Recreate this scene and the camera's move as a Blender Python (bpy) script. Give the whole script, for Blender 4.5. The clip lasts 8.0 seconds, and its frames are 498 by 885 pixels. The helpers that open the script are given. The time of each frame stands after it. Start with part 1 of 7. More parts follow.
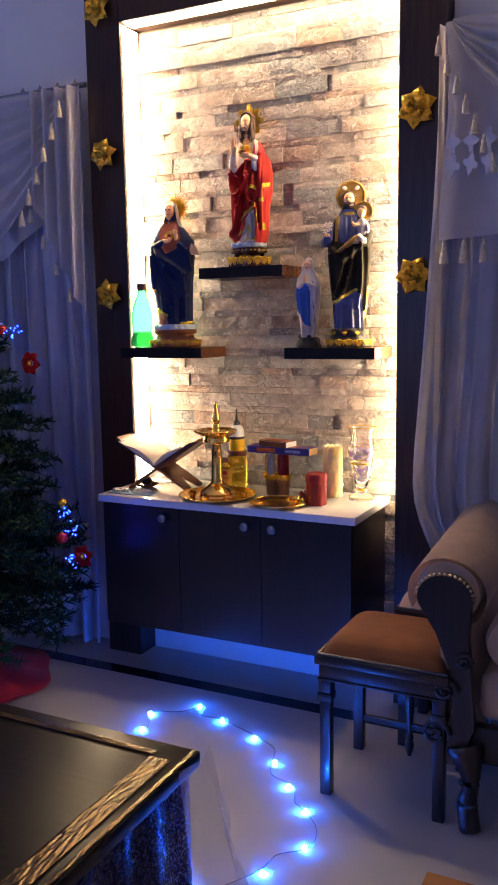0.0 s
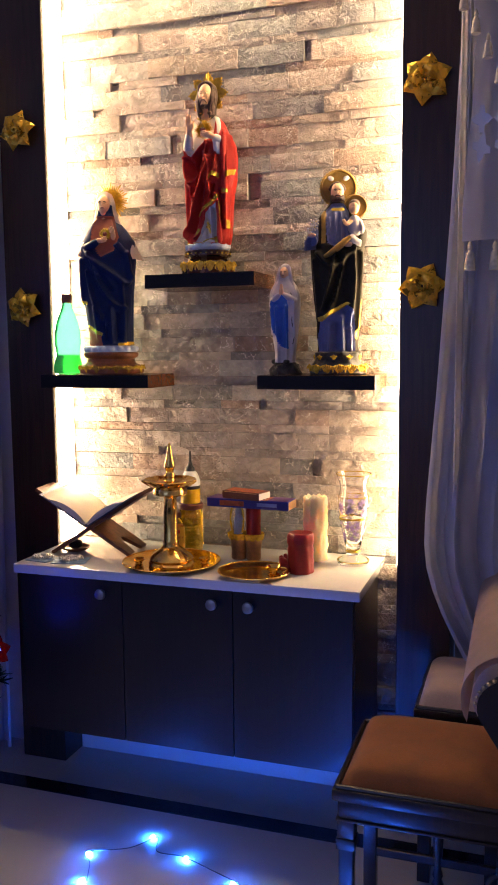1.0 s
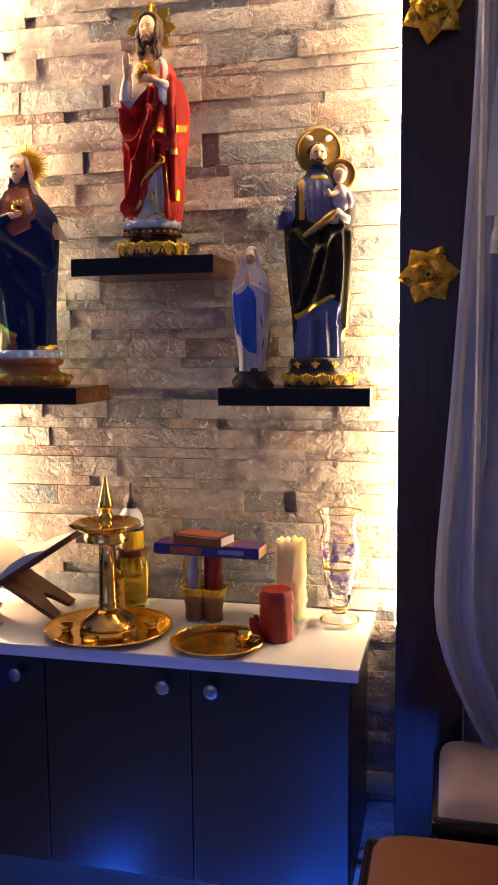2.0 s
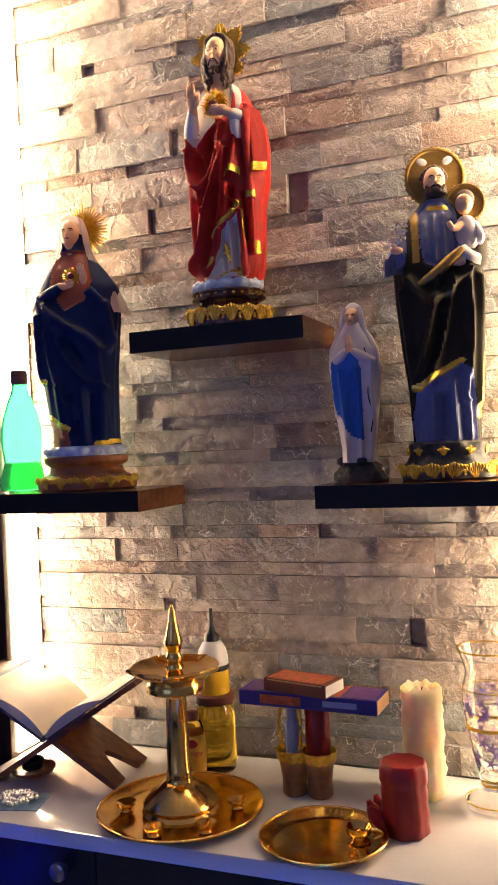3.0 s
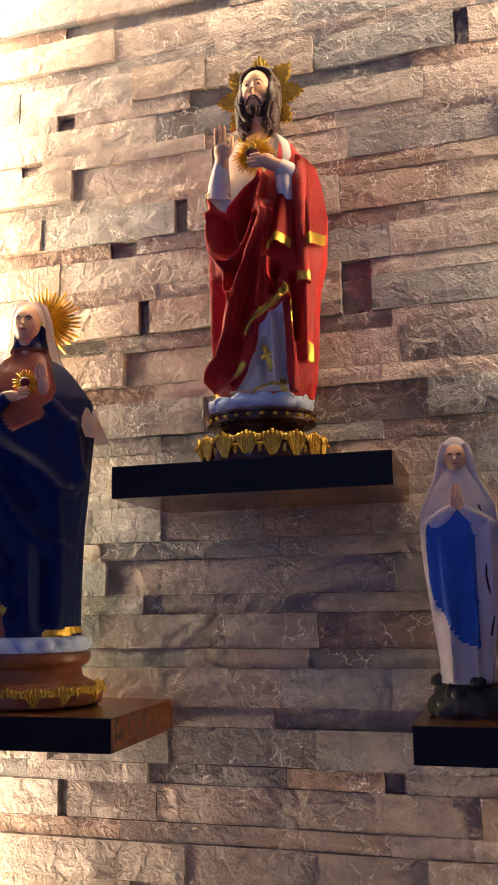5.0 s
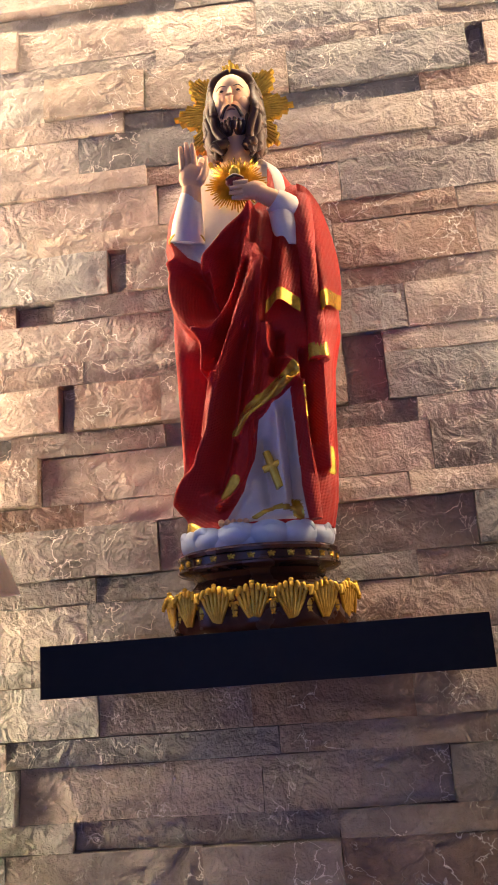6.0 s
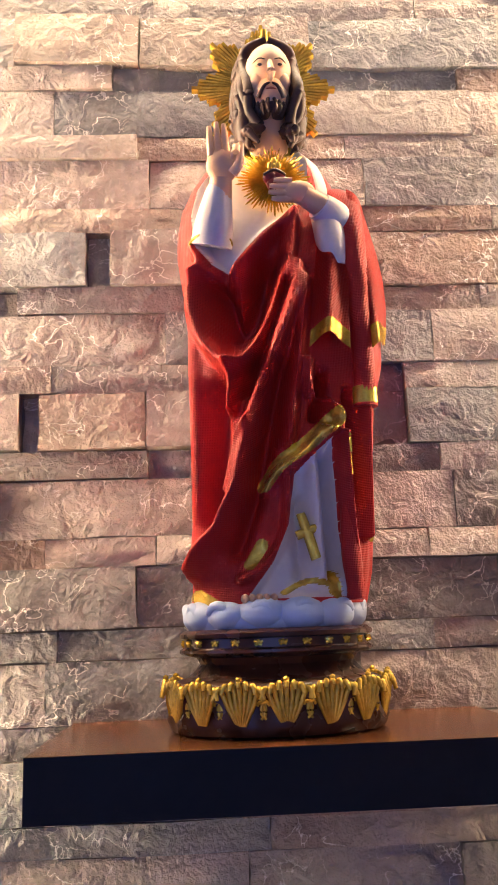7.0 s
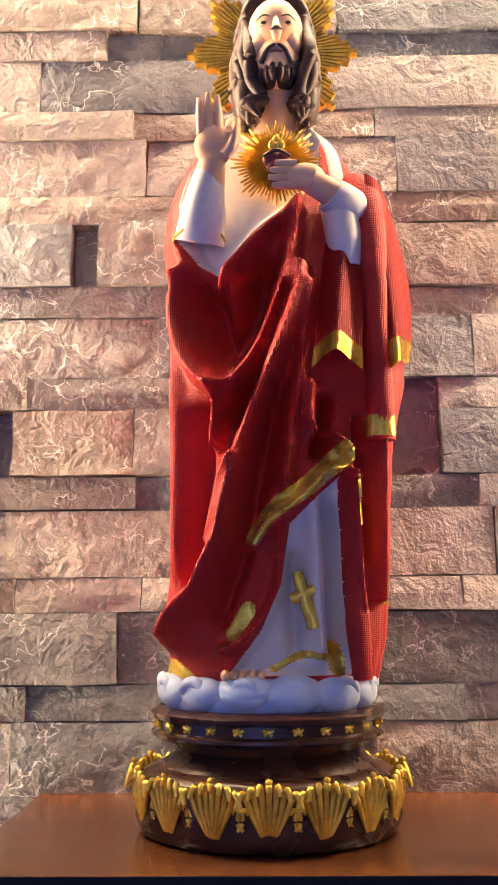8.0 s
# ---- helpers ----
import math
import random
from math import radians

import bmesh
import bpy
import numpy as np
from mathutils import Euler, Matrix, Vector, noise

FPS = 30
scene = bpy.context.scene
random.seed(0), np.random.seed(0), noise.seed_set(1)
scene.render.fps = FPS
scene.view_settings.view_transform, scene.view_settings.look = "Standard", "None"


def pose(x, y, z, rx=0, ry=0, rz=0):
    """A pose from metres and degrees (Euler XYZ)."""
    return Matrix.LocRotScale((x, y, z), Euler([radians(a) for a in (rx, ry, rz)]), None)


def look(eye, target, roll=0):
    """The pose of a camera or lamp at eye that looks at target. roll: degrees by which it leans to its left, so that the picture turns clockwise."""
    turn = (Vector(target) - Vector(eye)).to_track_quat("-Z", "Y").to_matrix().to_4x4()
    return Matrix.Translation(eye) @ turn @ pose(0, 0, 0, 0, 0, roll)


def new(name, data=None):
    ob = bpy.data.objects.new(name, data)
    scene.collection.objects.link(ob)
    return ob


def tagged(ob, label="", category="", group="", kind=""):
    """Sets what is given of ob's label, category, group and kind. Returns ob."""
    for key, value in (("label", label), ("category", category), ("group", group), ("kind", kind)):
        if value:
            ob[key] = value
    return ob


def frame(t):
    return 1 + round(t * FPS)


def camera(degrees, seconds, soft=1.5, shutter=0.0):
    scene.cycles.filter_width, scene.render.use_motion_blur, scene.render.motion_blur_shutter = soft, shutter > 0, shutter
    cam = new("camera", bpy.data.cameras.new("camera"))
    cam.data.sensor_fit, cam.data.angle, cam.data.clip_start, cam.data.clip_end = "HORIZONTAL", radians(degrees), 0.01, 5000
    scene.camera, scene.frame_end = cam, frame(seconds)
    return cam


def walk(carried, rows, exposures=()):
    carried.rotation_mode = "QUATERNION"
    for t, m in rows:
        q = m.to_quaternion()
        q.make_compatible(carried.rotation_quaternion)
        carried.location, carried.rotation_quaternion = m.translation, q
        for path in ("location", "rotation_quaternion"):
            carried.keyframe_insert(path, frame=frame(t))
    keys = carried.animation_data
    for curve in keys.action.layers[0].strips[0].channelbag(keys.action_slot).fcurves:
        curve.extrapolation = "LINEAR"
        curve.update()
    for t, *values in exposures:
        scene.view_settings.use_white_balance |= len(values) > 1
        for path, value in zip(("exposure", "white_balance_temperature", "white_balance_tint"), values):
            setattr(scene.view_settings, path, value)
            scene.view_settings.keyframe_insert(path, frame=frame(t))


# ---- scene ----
cam = camera(32.8, 8.0, soft=1.8)
# seconds, eye, target, roll; the stone wall is y = 0, the floor z = 0
PATH = [
    (0, (1.448, -3.044, 1.423), (0.563, -1.273, 1.139), -0.9),
    (0.5, (1.205, -2.752, 1.41), (0.297, -0.992, 1.133), -0.6),
    (0.8, (1.07, -2.622, 1.334), (0.306, -0.783, 1.142), 0.8),
    (1, (0.936, -2.55, 1.405), (0.306, -0.665, 1.182), -0.5),
    (1.5, (0.735, -2.346, 1.41), (0.31, -0.413, 1.122), -0.5),
    (2.8, (0.653, -1.664, 1.395), (-0.011, 0.222, 1.379), -2.0),
    (3, (0.619, -1.609, 1.399), (-0.12, 0.25, 1.407), -2.7),
    (3.5, (0.645, -1.369, 1.427), (-0.243, 0.416, 1.596), -0.4),
    (4, (0.604, -1.308, 1.428), (-0.235, 0.488, 1.693), -0.2),
    (4.5, (0.433, -1.261, 1.442), (-0.238, 0.593, 1.779), -1.1),
    (4.7, (0.361, -1.23, 1.447), (-0.23, 0.651, 1.782), -1.1),
    (5.8, (0.107, -0.898, 1.552), (-0.265, 0.997, 2.071), -2.8),
    (6, (0.068, -0.856, 1.589), (-0.13, 1.06, 2.124), -4.2),
    (6.5, (-0.059, -0.807, 1.659), (-0.025, 1.135, 2.134), -1.2),
    (7, (-0.061, -0.756, 1.697), (0.049, 1.195, 2.126), -2.1),
    (7.5, (-0.019, -0.706, 1.749), (-0.004, 1.249, 2.168), -1.9),
    (8, (-0.011, -0.657, 1.754), (-0.041, 1.303, 2.146), -0.4),
]
walk(cam, [(t, look(eye, target, roll)) for t, eye, target, roll in PATH],
     [(0, 0.1, 6900, 10), (0.8, -0.1, 7250, 10), (1.5, -0.1, 7250, 10), (3, -0.25, 6700, 10), (4.5, -0.5, 6500, 10), (6, -0.06, 6650, 10), (7, 0.28, 6550, 10), (8, 0.4, 6550, 10)])

# ---- light: dusk through a window behind, warm strips inside the niche ----
world = bpy.data.worlds.new("dusk")
scene.world = world
world.use_nodes = True
world.node_tree.nodes["Background"].inputs[0].default_value = (0.10, 0.16, 0.55, 1)
world.node_tree.nodes["Background"].inputs[1].default_value = 0.3


def area_lamp(name, m, sx, sy, power, colour):
    data = bpy.data.lights.new(name, "AREA")
    data.shape, data.size, data.size_y, data.energy, data.color = "RECTANGLE", sx, sy, power, colour
    ob = new(name, data)
    ob.matrix_world = m
    return ob


DUSK = (0.24, 0.36, 1.0)
area_lamp("window_light", look((-0.6, -4.52, 1.7), (-0.3, 0, 1.3)), 2.0, 1.5, 14.0, DUSK)
# added fill from an invented west opening, to brighten the left curtain
area_lamp("side_fill_light", look((-2.98, -1.55, 1.6), (0, -1.3, 1.2)), 1.3, 1.3, 13, DUSK)
STRIP, STRIP_EAST = 46.0, 34.0
WARM = (1.0, 0.76, 0.50)

# ---- materials ----


def nodes(name):
    m = bpy.data.materials.new(name)
    m.use_nodes = True
    return m, m.node_tree.nodes, m.node_tree.links, m.node_tree.nodes["Principled BSDF"]


def mat(name, base, rough=0.5, metal=0.0, vary=0.25, scale=18.0, bump=0.15, fine=120.0, rand=0.0, coat=0.0, **extra):
    """A surface with colour variation at two scales and fine relief."""
    m, n, l, b = nodes(name)
    co = n.new("ShaderNodeTexCoord")
    n1, n2 = n.new("ShaderNodeTexNoise"), n.new("ShaderNodeTexNoise")
    n1.inputs["Scale"].default_value, n1.inputs["Detail"].default_value = scale, 5
    n2.inputs["Scale"].default_value, n2.inputs["Detail"].default_value = fine, 3
    for q in (n1, n2):
        l.new(co.outputs["Object"], q.inputs["Vector"])
    add = n.new("ShaderNodeMath")
    add.operation = "MULTIPLY_ADD"
    l.new(n2.outputs["Fac"], add.inputs[0])
    add.inputs[1].default_value = 0.4
    l.new(n1.outputs["Fac"], add.inputs[2])
    ramp = n.new("ShaderNodeMapRange")
    ramp.inputs["From Min"].default_value, ramp.inputs["From Max"].default_value = 0.4, 1.0
    ramp.inputs["To Min"].default_value, ramp.inputs["To Max"].default_value = 1 - vary, 1 + vary
    l.new(add.outputs[0], ramp.inputs["Value"])
    hsv = n.new("ShaderNodeHueSaturation")
    hsv.inputs["Color"].default_value = (*base, 1)
    l.new(ramp.outputs[0], hsv.inputs["Value"])
    if rand:
        info = n.new("ShaderNodeObjectInfo")
        rr = n.new("ShaderNodeMapRange")
        rr.inputs["To Min"].default_value, rr.inputs["To Max"].default_value = 1 - rand, 1 + rand
        l.new(info.outputs["Random"], rr.inputs["Value"])
        mul = n.new("ShaderNodeMath")
        mul.operation = "MULTIPLY"
        l.new(ramp.outputs[0], mul.inputs[0])
        l.new(rr.outputs[0], mul.inputs[1])
        l.new(mul.outputs[0], hsv.inputs["Value"])
    l.new(hsv.outputs[0], b.inputs["Base Color"])
    b.inputs["Roughness"].default_value, b.inputs["Metallic"].default_value = rough, metal
    b.inputs["Coat Weight"].default_value = coat
    rv = n.new("ShaderNodeMapRange")
    rv.inputs["To Min"].default_value, rv.inputs["To Max"].default_value = max(0.02, rough - 0.1), min(1, rough + 0.12)
    l.new(n1.outputs["Fac"], rv.inputs["Value"])
    l.new(rv.outputs[0], b.inputs["Roughness"])
    if bump:
        bp = n.new("ShaderNodeBump")
        bp.inputs["Strength"].default_value, bp.inputs["Distance"].default_value = bump, 0.002
        l.new(add.outputs[0], bp.inputs["Height"])
        l.new(bp.outputs[0], b.inputs["Normal"])
    for key, value in extra.items():
        b.inputs[key.replace("_", " ")].default_value = value
    return m


def glow(name, colour, strength):
    m, n, l, b = nodes(name)
    b.inputs["Base Color"].default_value = (*colour, 1)
    b.inputs["Emission Color"].default_value = (*colour, 1)
    b.inputs["Emission Strength"].default_value = strength
    return m


def clear(name, colour, rough=0.03, ior=1.45):
    m, n, l, b = nodes(name)
    b.inputs["Base Color"].default_value = (*colour, 1)
    b.inputs["Transmission Weight"].default_value = 1
    b.inputs["Roughness"].default_value, b.inputs["IOR"].default_value = rough, ior
    return m


def wood(name, dark, light, rough=0.35, axis="Z", scale=6.0, coat=0.0):
    m, n, l, b = nodes(name)
    co, mp = n.new("ShaderNodeTexCoord"), n.new("ShaderNodeMapping")
    mp.inputs["Scale"].default_value = {"Z": (1, 1, 0.06), "X": (0.06, 1, 1), "Y": (1, 0.06, 1)}[axis]
    l.new(co.outputs["Object"], mp.inputs["Vector"])
    no = n.new("ShaderNodeTexNoise")
    no.inputs["Scale"].default_value, no.inputs["Detail"].default_value, no.inputs["Distortion"].default_value = scale * 14, 6, 0.6
    l.new(mp.outputs[0], no.inputs["Vector"])
    cr = n.new("ShaderNodeValToRGB")
    cr.color_ramp.elements[0].color, cr.color_ramp.elements[1].color = (*dark, 1), (*light, 1)
    cr.color_ramp.elements[0].position, cr.color_ramp.elements[1].position = 0.3, 0.75
    l.new(no.outputs["Fac"], cr.inputs["Fac"])
    l.new(cr.outputs[0], b.inputs["Base Color"])
    b.inputs["Roughness"].default_value, b.inputs["Coat Weight"].default_value = rough, coat
    bp = n.new("ShaderNodeBump")
    bp.inputs["Strength"].default_value, bp.inputs["Distance"].default_value = 0.15, 0.001
    l.new(no.outputs["Fac"], bp.inputs["Height"])
    l.new(bp.outputs[0], b.inputs["Normal"])
    return m


def stone_material():
    """Split slate and quartzite: each piece its own tint, with stains, pale veins and a riven face."""
    m, n, l, b = nodes("split_stone")
    info, co = n.new("ShaderNodeObjectInfo"), n.new("ShaderNodeTexCoord")
    geo = n.new("ShaderNodeNewGeometry")
    pick = n.new("ShaderNodeMath")
    pick.operation = "ADD"
    l.new(info.outputs["Random"], pick.inputs[0])
    l.new(geo.outputs["Random Per Island"], pick.inputs[1])
    frac = n.new("ShaderNodeMath")
    frac.operation = "FRACT"
    l.new(pick.outputs[0], frac.inputs[0])
    tint = n.new("ShaderNodeValToRGB")
    e = tint.color_ramp.elements
    e[0].position, e[0].color = 0.0, (0.32, 0.26, 0.225, 1)
    e[1].position, e[1].color = 1.0, (0.36, 0.30, 0.25, 1)
    for p, c in ((0.16, (0.42, 0.35, 0.30, 1)), (0.30, (0.15, 0.145, 0.15, 1)), (0.42, (0.33, 0.275, 0.24, 1)), (0.52, (0.36, 0.33, 0.30, 1)),
                 (0.62, (0.145, 0.155, 0.165, 1)), (0.74, (0.31, 0.30, 0.28, 1)), (0.86, (0.27, 0.185, 0.145, 1))):
        x = e.new(p)
        x.color = c
    l.new(frac.outputs[0], tint.inputs["Fac"])
    off = n.new("ShaderNodeVectorMath")
    off.operation = "MULTIPLY_ADD"
    comb = n.new("ShaderNodeCombineXYZ")
    for k in range(3):
        l.new(frac.outputs[0], comb.inputs[k])
    l.new(comb.outputs[0], off.inputs[0])
    off.inputs[1].default_value = (7.0, 3.0, 11.0)
    l.new(co.outputs["Object"], off.inputs[2])
    big, mid, fine = (n.new("ShaderNodeTexNoise") for _ in range(3))
    for q, s, d, dist in ((big, 11, 4, 0.8), (mid, 44, 9, 0.6), (fine, 260, 4, 0.3)):
        q.inputs["Scale"].default_value, q.inputs["Detail"].default_value, q.inputs["Distortion"].default_value = s, d, dist
        l.new(off.outputs[0], q.inputs["Vector"])
    stain = n.new("ShaderNodeMix")
    stain.data_type, stain.blend_type = "RGBA", "MULTIPLY"
    mr = n.new("ShaderNodeMapRange")
    mr.inputs["From Min"].default_value, mr.inputs["From Max"].default_value = 0.4, 0.7
    l.new(big.outputs["Fac"], mr.inputs["Value"])
    l.new(mr.outputs[0], stain.inputs["Factor"])
    l.new(tint.outputs[0], stain.inputs["A"])
    stain.inputs["B"].default_value = (0.78, 0.74, 0.72, 1)
    vo = n.new("ShaderNodeTexVoronoi")
    vo.feature = "DISTANCE_TO_EDGE"
    vo.inputs["Scale"].default_value = 23
    warp = n.new("ShaderNodeVectorMath")
    warp.operation = "MULTIPLY_ADD"
    l.new(mid.outputs["Color"], warp.inputs[0])
    warp.inputs[1].default_value = (0.055, 0.055, 0.055)
    l.new(off.outputs[0], warp.inputs[2])
    l.new(warp.outputs[0], vo.inputs["Vector"])
    vein = n.new("ShaderNodeMapRange")
    vein.inputs["From Min"].default_value, vein.inputs["From Max"].default_value = 0.0, 0.020
    vein.inputs["To Min"].default_value, vein.inputs["To Max"].default_value = 1.0, 0.0
    vein.interpolation_type = "SMOOTHSTEP"
    l.new(vo.outputs["Distance"], vein.inputs["Value"])
    gate = n.new("ShaderNodeMapRange")
    gate.inputs["From Min"].default_value, gate.inputs["From Max"].default_value = 0.47, 0.60
    l.new(big.outputs["Fac"], gate.inputs["Value"])
    vg = n.new("ShaderNodeMath")
    vg.operation = "MULTIPLY"
    l.new(vein.outputs[0], vg.inputs[0])
    l.new(gate.outputs[0], vg.inputs[1])
    vm = n.new("ShaderNodeMath")
    vm.operation = "MULTIPLY"
    l.new(vg.outputs[0], vm.inputs[0])
    vm.inputs[1].default_value = 0.85
    paint = n.new("ShaderNodeMix")
    paint.data_type = "RGBA"
    l.new(vm.outputs[0], paint.inputs["Factor"])
    l.new(stain.outputs["Result"], paint.inputs["A"])
    paint.inputs["B"].default_value = (0.78, 0.73, 0.66, 1)
    val = n.new("ShaderNodeHueSaturation")
    vr = n.new("ShaderNodeMapRange")
    vr.inputs["To Min"].default_value, vr.inputs["To Max"].default_value = 0.58, 1.42
    l.new(mid.outputs["Fac"], vr.inputs["Value"])
    l.new(vr.outputs[0], val.inputs["Value"])
    l.new(paint.outputs["Result"], val.inputs["Color"])
    l.new(val.outputs[0], b.inputs["Base Color"])
    b.inputs["Roughness"].default_value = 0.62
    # chipped facets: every cell of the split face leans its own way
    cell = n.new("ShaderNodeTexVoronoi")
    cell.inputs["Scale"].default_value = 17
    l.new(warp.outputs[0], cell.inputs["Vector"])
    gap = n.new("ShaderNodeVectorMath")
    gap.operation = "SUBTRACT"
    l.new(warp.outputs[0], gap.inputs[0])
    l.new(cell.outputs["Position"], gap.inputs[1])
    way = n.new("ShaderNodeVectorMath")
    way.operation = "SUBTRACT"
    l.new(cell.outputs["Color"], way.inputs[0])
    way.inputs[1].default_value = (0.5, 0.5, 0.5)
    face = n.new("ShaderNodeVectorMath")
    face.operation = "DOT_PRODUCT"
    l.new(gap.outputs[0], face.inputs[0])
    l.new(way.outputs[0], face.inputs[1])
    h0 = n.new("ShaderNodeMath")
    h0.operation = "MULTIPLY_ADD"
    l.new(mid.outputs["Fac"], h0.inputs[0])
    h0.inputs[1].default_value = 0.0085
    f2 = n.new("ShaderNodeMath")
    f2.operation = "MULTIPLY"
    l.new(face.outputs["Value"], f2.inputs[0])
    f2.inputs[1].default_value = 0.46
    l.new(f2.outputs[0], h0.inputs[2])
    h = n.new("ShaderNodeMath")
    h.operation = "MULTIPLY_ADD"
    l.new(fine.outputs["Fac"], h.inputs[0])
    h.inputs[1].default_value = 0.0034
    l.new(h0.outputs[0], h.inputs[2])
    bp = n.new("ShaderNodeBump")
    bp.inputs["Strength"].default_value, bp.inputs["Distance"].default_value = 0.85, 1.0
    l.new(h.outputs[0], bp.inputs["Height"])
    l.new(bp.outputs[0], b.inputs["Normal"])
    return m


def floor_material():
    m, n, l, b = nodes("vitrified_tile")
    co = n.new("ShaderNodeTexCoord")
    no = n.new("ShaderNodeTexNoise")
    no.inputs["Scale"].default_value, no.inputs["Detail"].default_value, no.inputs["Distortion"].default_value = 2.2, 6, 0.8
    l.new(co.outputs["Object"], no.inputs["Vector"])
    cr = n.new("ShaderNodeValToRGB")
    cr.color_ramp.elements[0].color, cr.color_ramp.elements[1].color = (0.46, 0.44, 0.42, 1), (0.60, 0.58, 0.55, 1)
    l.new(no.outputs["Fac"], cr.inputs["Fac"])
    l.new(cr.outputs[0], b.inputs["Base Color"])
    b.inputs["Roughness"].default_value = 0.22
    rv = n.new("ShaderNodeMapRange")
    rv.inputs["To Min"].default_value, rv.inputs["To Max"].default_value = 0.16, 0.30
    l.new(no.outputs["Fac"], rv.inputs["Value"])
    l.new(rv.outputs[0], b.inputs["Roughness"])
    return m


STONE = stone_material()
TILE = floor_material()
BLACK_TILE = mat("black_granite", (0.012, 0.012, 0.014), 0.15, vary=0.4, scale=60, bump=0.02)
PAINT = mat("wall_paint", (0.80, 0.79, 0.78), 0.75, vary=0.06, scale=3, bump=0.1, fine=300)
# unseen walls and ceiling: darker wall paint, toned to set the bounced fill light
BOUNCE_PAINT = mat("bounce_paint", (0.70, 0.69, 0.68), 0.8, vary=0.06, scale=3, bump=0.1, fine=300)
GROUT = mat("stone_bed", (0.16, 0.13, 0.11), 0.9, vary=0.3, bump=0.5)
VENEER = wood("dark_veneer", (0.018, 0.008, 0.006), (0.050, 0.022, 0.014), 0.33)
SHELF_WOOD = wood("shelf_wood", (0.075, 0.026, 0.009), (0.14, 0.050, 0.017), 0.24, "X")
LAMINATE = wood("cabinet_laminate", (0.006, 0.004, 0.005), (0.014, 0.008, 0.008), 0.33)
# the shelves' brown wood in shade: near-black colour for their unlit front edges
SHADED_FRONT = mat("shaded_shelf_front", (0.008, 0.007, 0.007), 0.45, vary=0.3, scale=30, bump=0.05, Specular_IOR_Level=0.2)
MARBLE = mat("white_marble", (0.62, 0.61, 0.60), 0.12, vary=0.08, scale=7, bump=0.01, coat=0.3)
STEEL = mat("brushed_steel", (0.30, 0.30, 0.31), 0.3, 1.0, vary=0.1, bump=0.05)
GOLD = mat("gold_paint", (0.92, 0.60, 0.08), 0.20, 0.6, vary=0.35, scale=120, bump=0.5, fine=420)
FOIL = mat("gold_foil", (0.95, 0.62, 0.08), 0.28, 0.7, vary=0.3, scale=40, bump=0.4, fine=160)
BRASS = mat("brass", (0.80, 0.50, 0.14), 0.17, 1.0, vary=0.3, scale=25, bump=0.06)
CURTAIN = mat("satin_curtain", (0.80, 0.76, 0.76), 0.45, vary=0.10, scale=9, bump=0.1, fine=500, Sheen_Weight=0.4)
SHEER = mat("blue_grey_drape", (0.70, 0.70, 0.78), 0.6, vary=0.12, scale=9, bump=0.1, fine=500, Sheen_Weight=0.3)
BRAID = mat("curtain_braid", (0.60, 0.52, 0.38), 0.6, vary=0.3, scale=80, bump=0.5)
LED_WARM = glow("warm_led_strip", WARM, STRIP)
LED_EAST = glow("warm_led_strip_dim", WARM, STRIP_EAST)
LED_BLUE = glow("cool_blue_led", (0.006, 0.11, 1.0), 1900)
WIRE = mat("clear_wire", (0.05, 0.06, 0.07), 0.35, bump=0)

# ---- mesh helpers ----


def mesh_object(name, bm, materials, smooth=False):
    me = bpy.data.meshes.new(name)
    bm.normal_update()
    bm.to_mesh(me)
    bm.free()
    for m in materials if isinstance(materials, (list, tuple)) else [materials]:
        me.materials.append(m)
    if smooth:
        for p in me.polygons:
            p.use_smooth = True
        me.set_sharp_from_angle(angle=radians(48))
    return new(name, me)


def part(name, bm, material, parent, label="", smooth=False):
    ob = mesh_object(name, bm, material, smooth)
    ob.parent = parent
    if label:
        tagged(ob, label)
    return ob


def thing(name, label, category, at=(0, 0, 0), group="", kind="", turn=0.0):
    ob = new(name)
    ob.empty_display_size = 0.05
    ob.matrix_world = pose(*at, 0, 0, turn)
    return tagged(ob, label, category, group, kind)


def box(x0, y0, z0, x1, y1, z1, bevel=0.0, bm=None, seg=2, index=0):
    own = bmesh.new()
    vs = [own.verts.new((x, y, z)) for z in (z0, z1) for y in (y0, y1) for x in (x0, x1)]
    for f in ((0, 2, 3, 1), (4, 5, 7, 6), (0, 1, 5, 4), (1, 3, 7, 5), (3, 2, 6, 7), (2, 0, 4, 6)):
        own.faces.new([vs[i] for i in f])
    if bevel:
        bmesh.ops.bevel(own, geom=own.edges[:], offset=bevel, segments=seg, profile=0.6, affect="EDGES")
    return merge(bm, own, index)


def merge(bm, own, index=0):
    for f in own.faces:
        f.material_index = index
    if bm is None:
        return own
    me = bpy.data.meshes.new("tmp")
    own.to_mesh(me)
    own.free()
    bm.from_mesh(me)
    bpy.data.meshes.remove(me)
    return bm


def rings(profile, seg=32, bm=None, index=0, shape=None, close=True):
    """Turned surface from (radius, height) pairs. shape(angle, radius, height) may move a point."""
    own = bmesh.new()
    rows = []
    for r, z in profile:
        row = []
        for i in range(seg):
            a = 2 * math.pi * i / seg
            p = shape(a, r, z) if shape else (r * math.cos(a), r * math.sin(a), z)
            row.append(own.verts.new(p))
        rows.append(row)
    for p, q in zip(rows, rows[1:]):
        for i in range(seg):
            j = (i + 1) % seg
            own.faces.new((p[i], p[j], q[j], q[i]))
    if close:
        own.faces.new(rows[0][::-1])
        own.faces.new(rows[-1])
    return merge(bm, own, index)


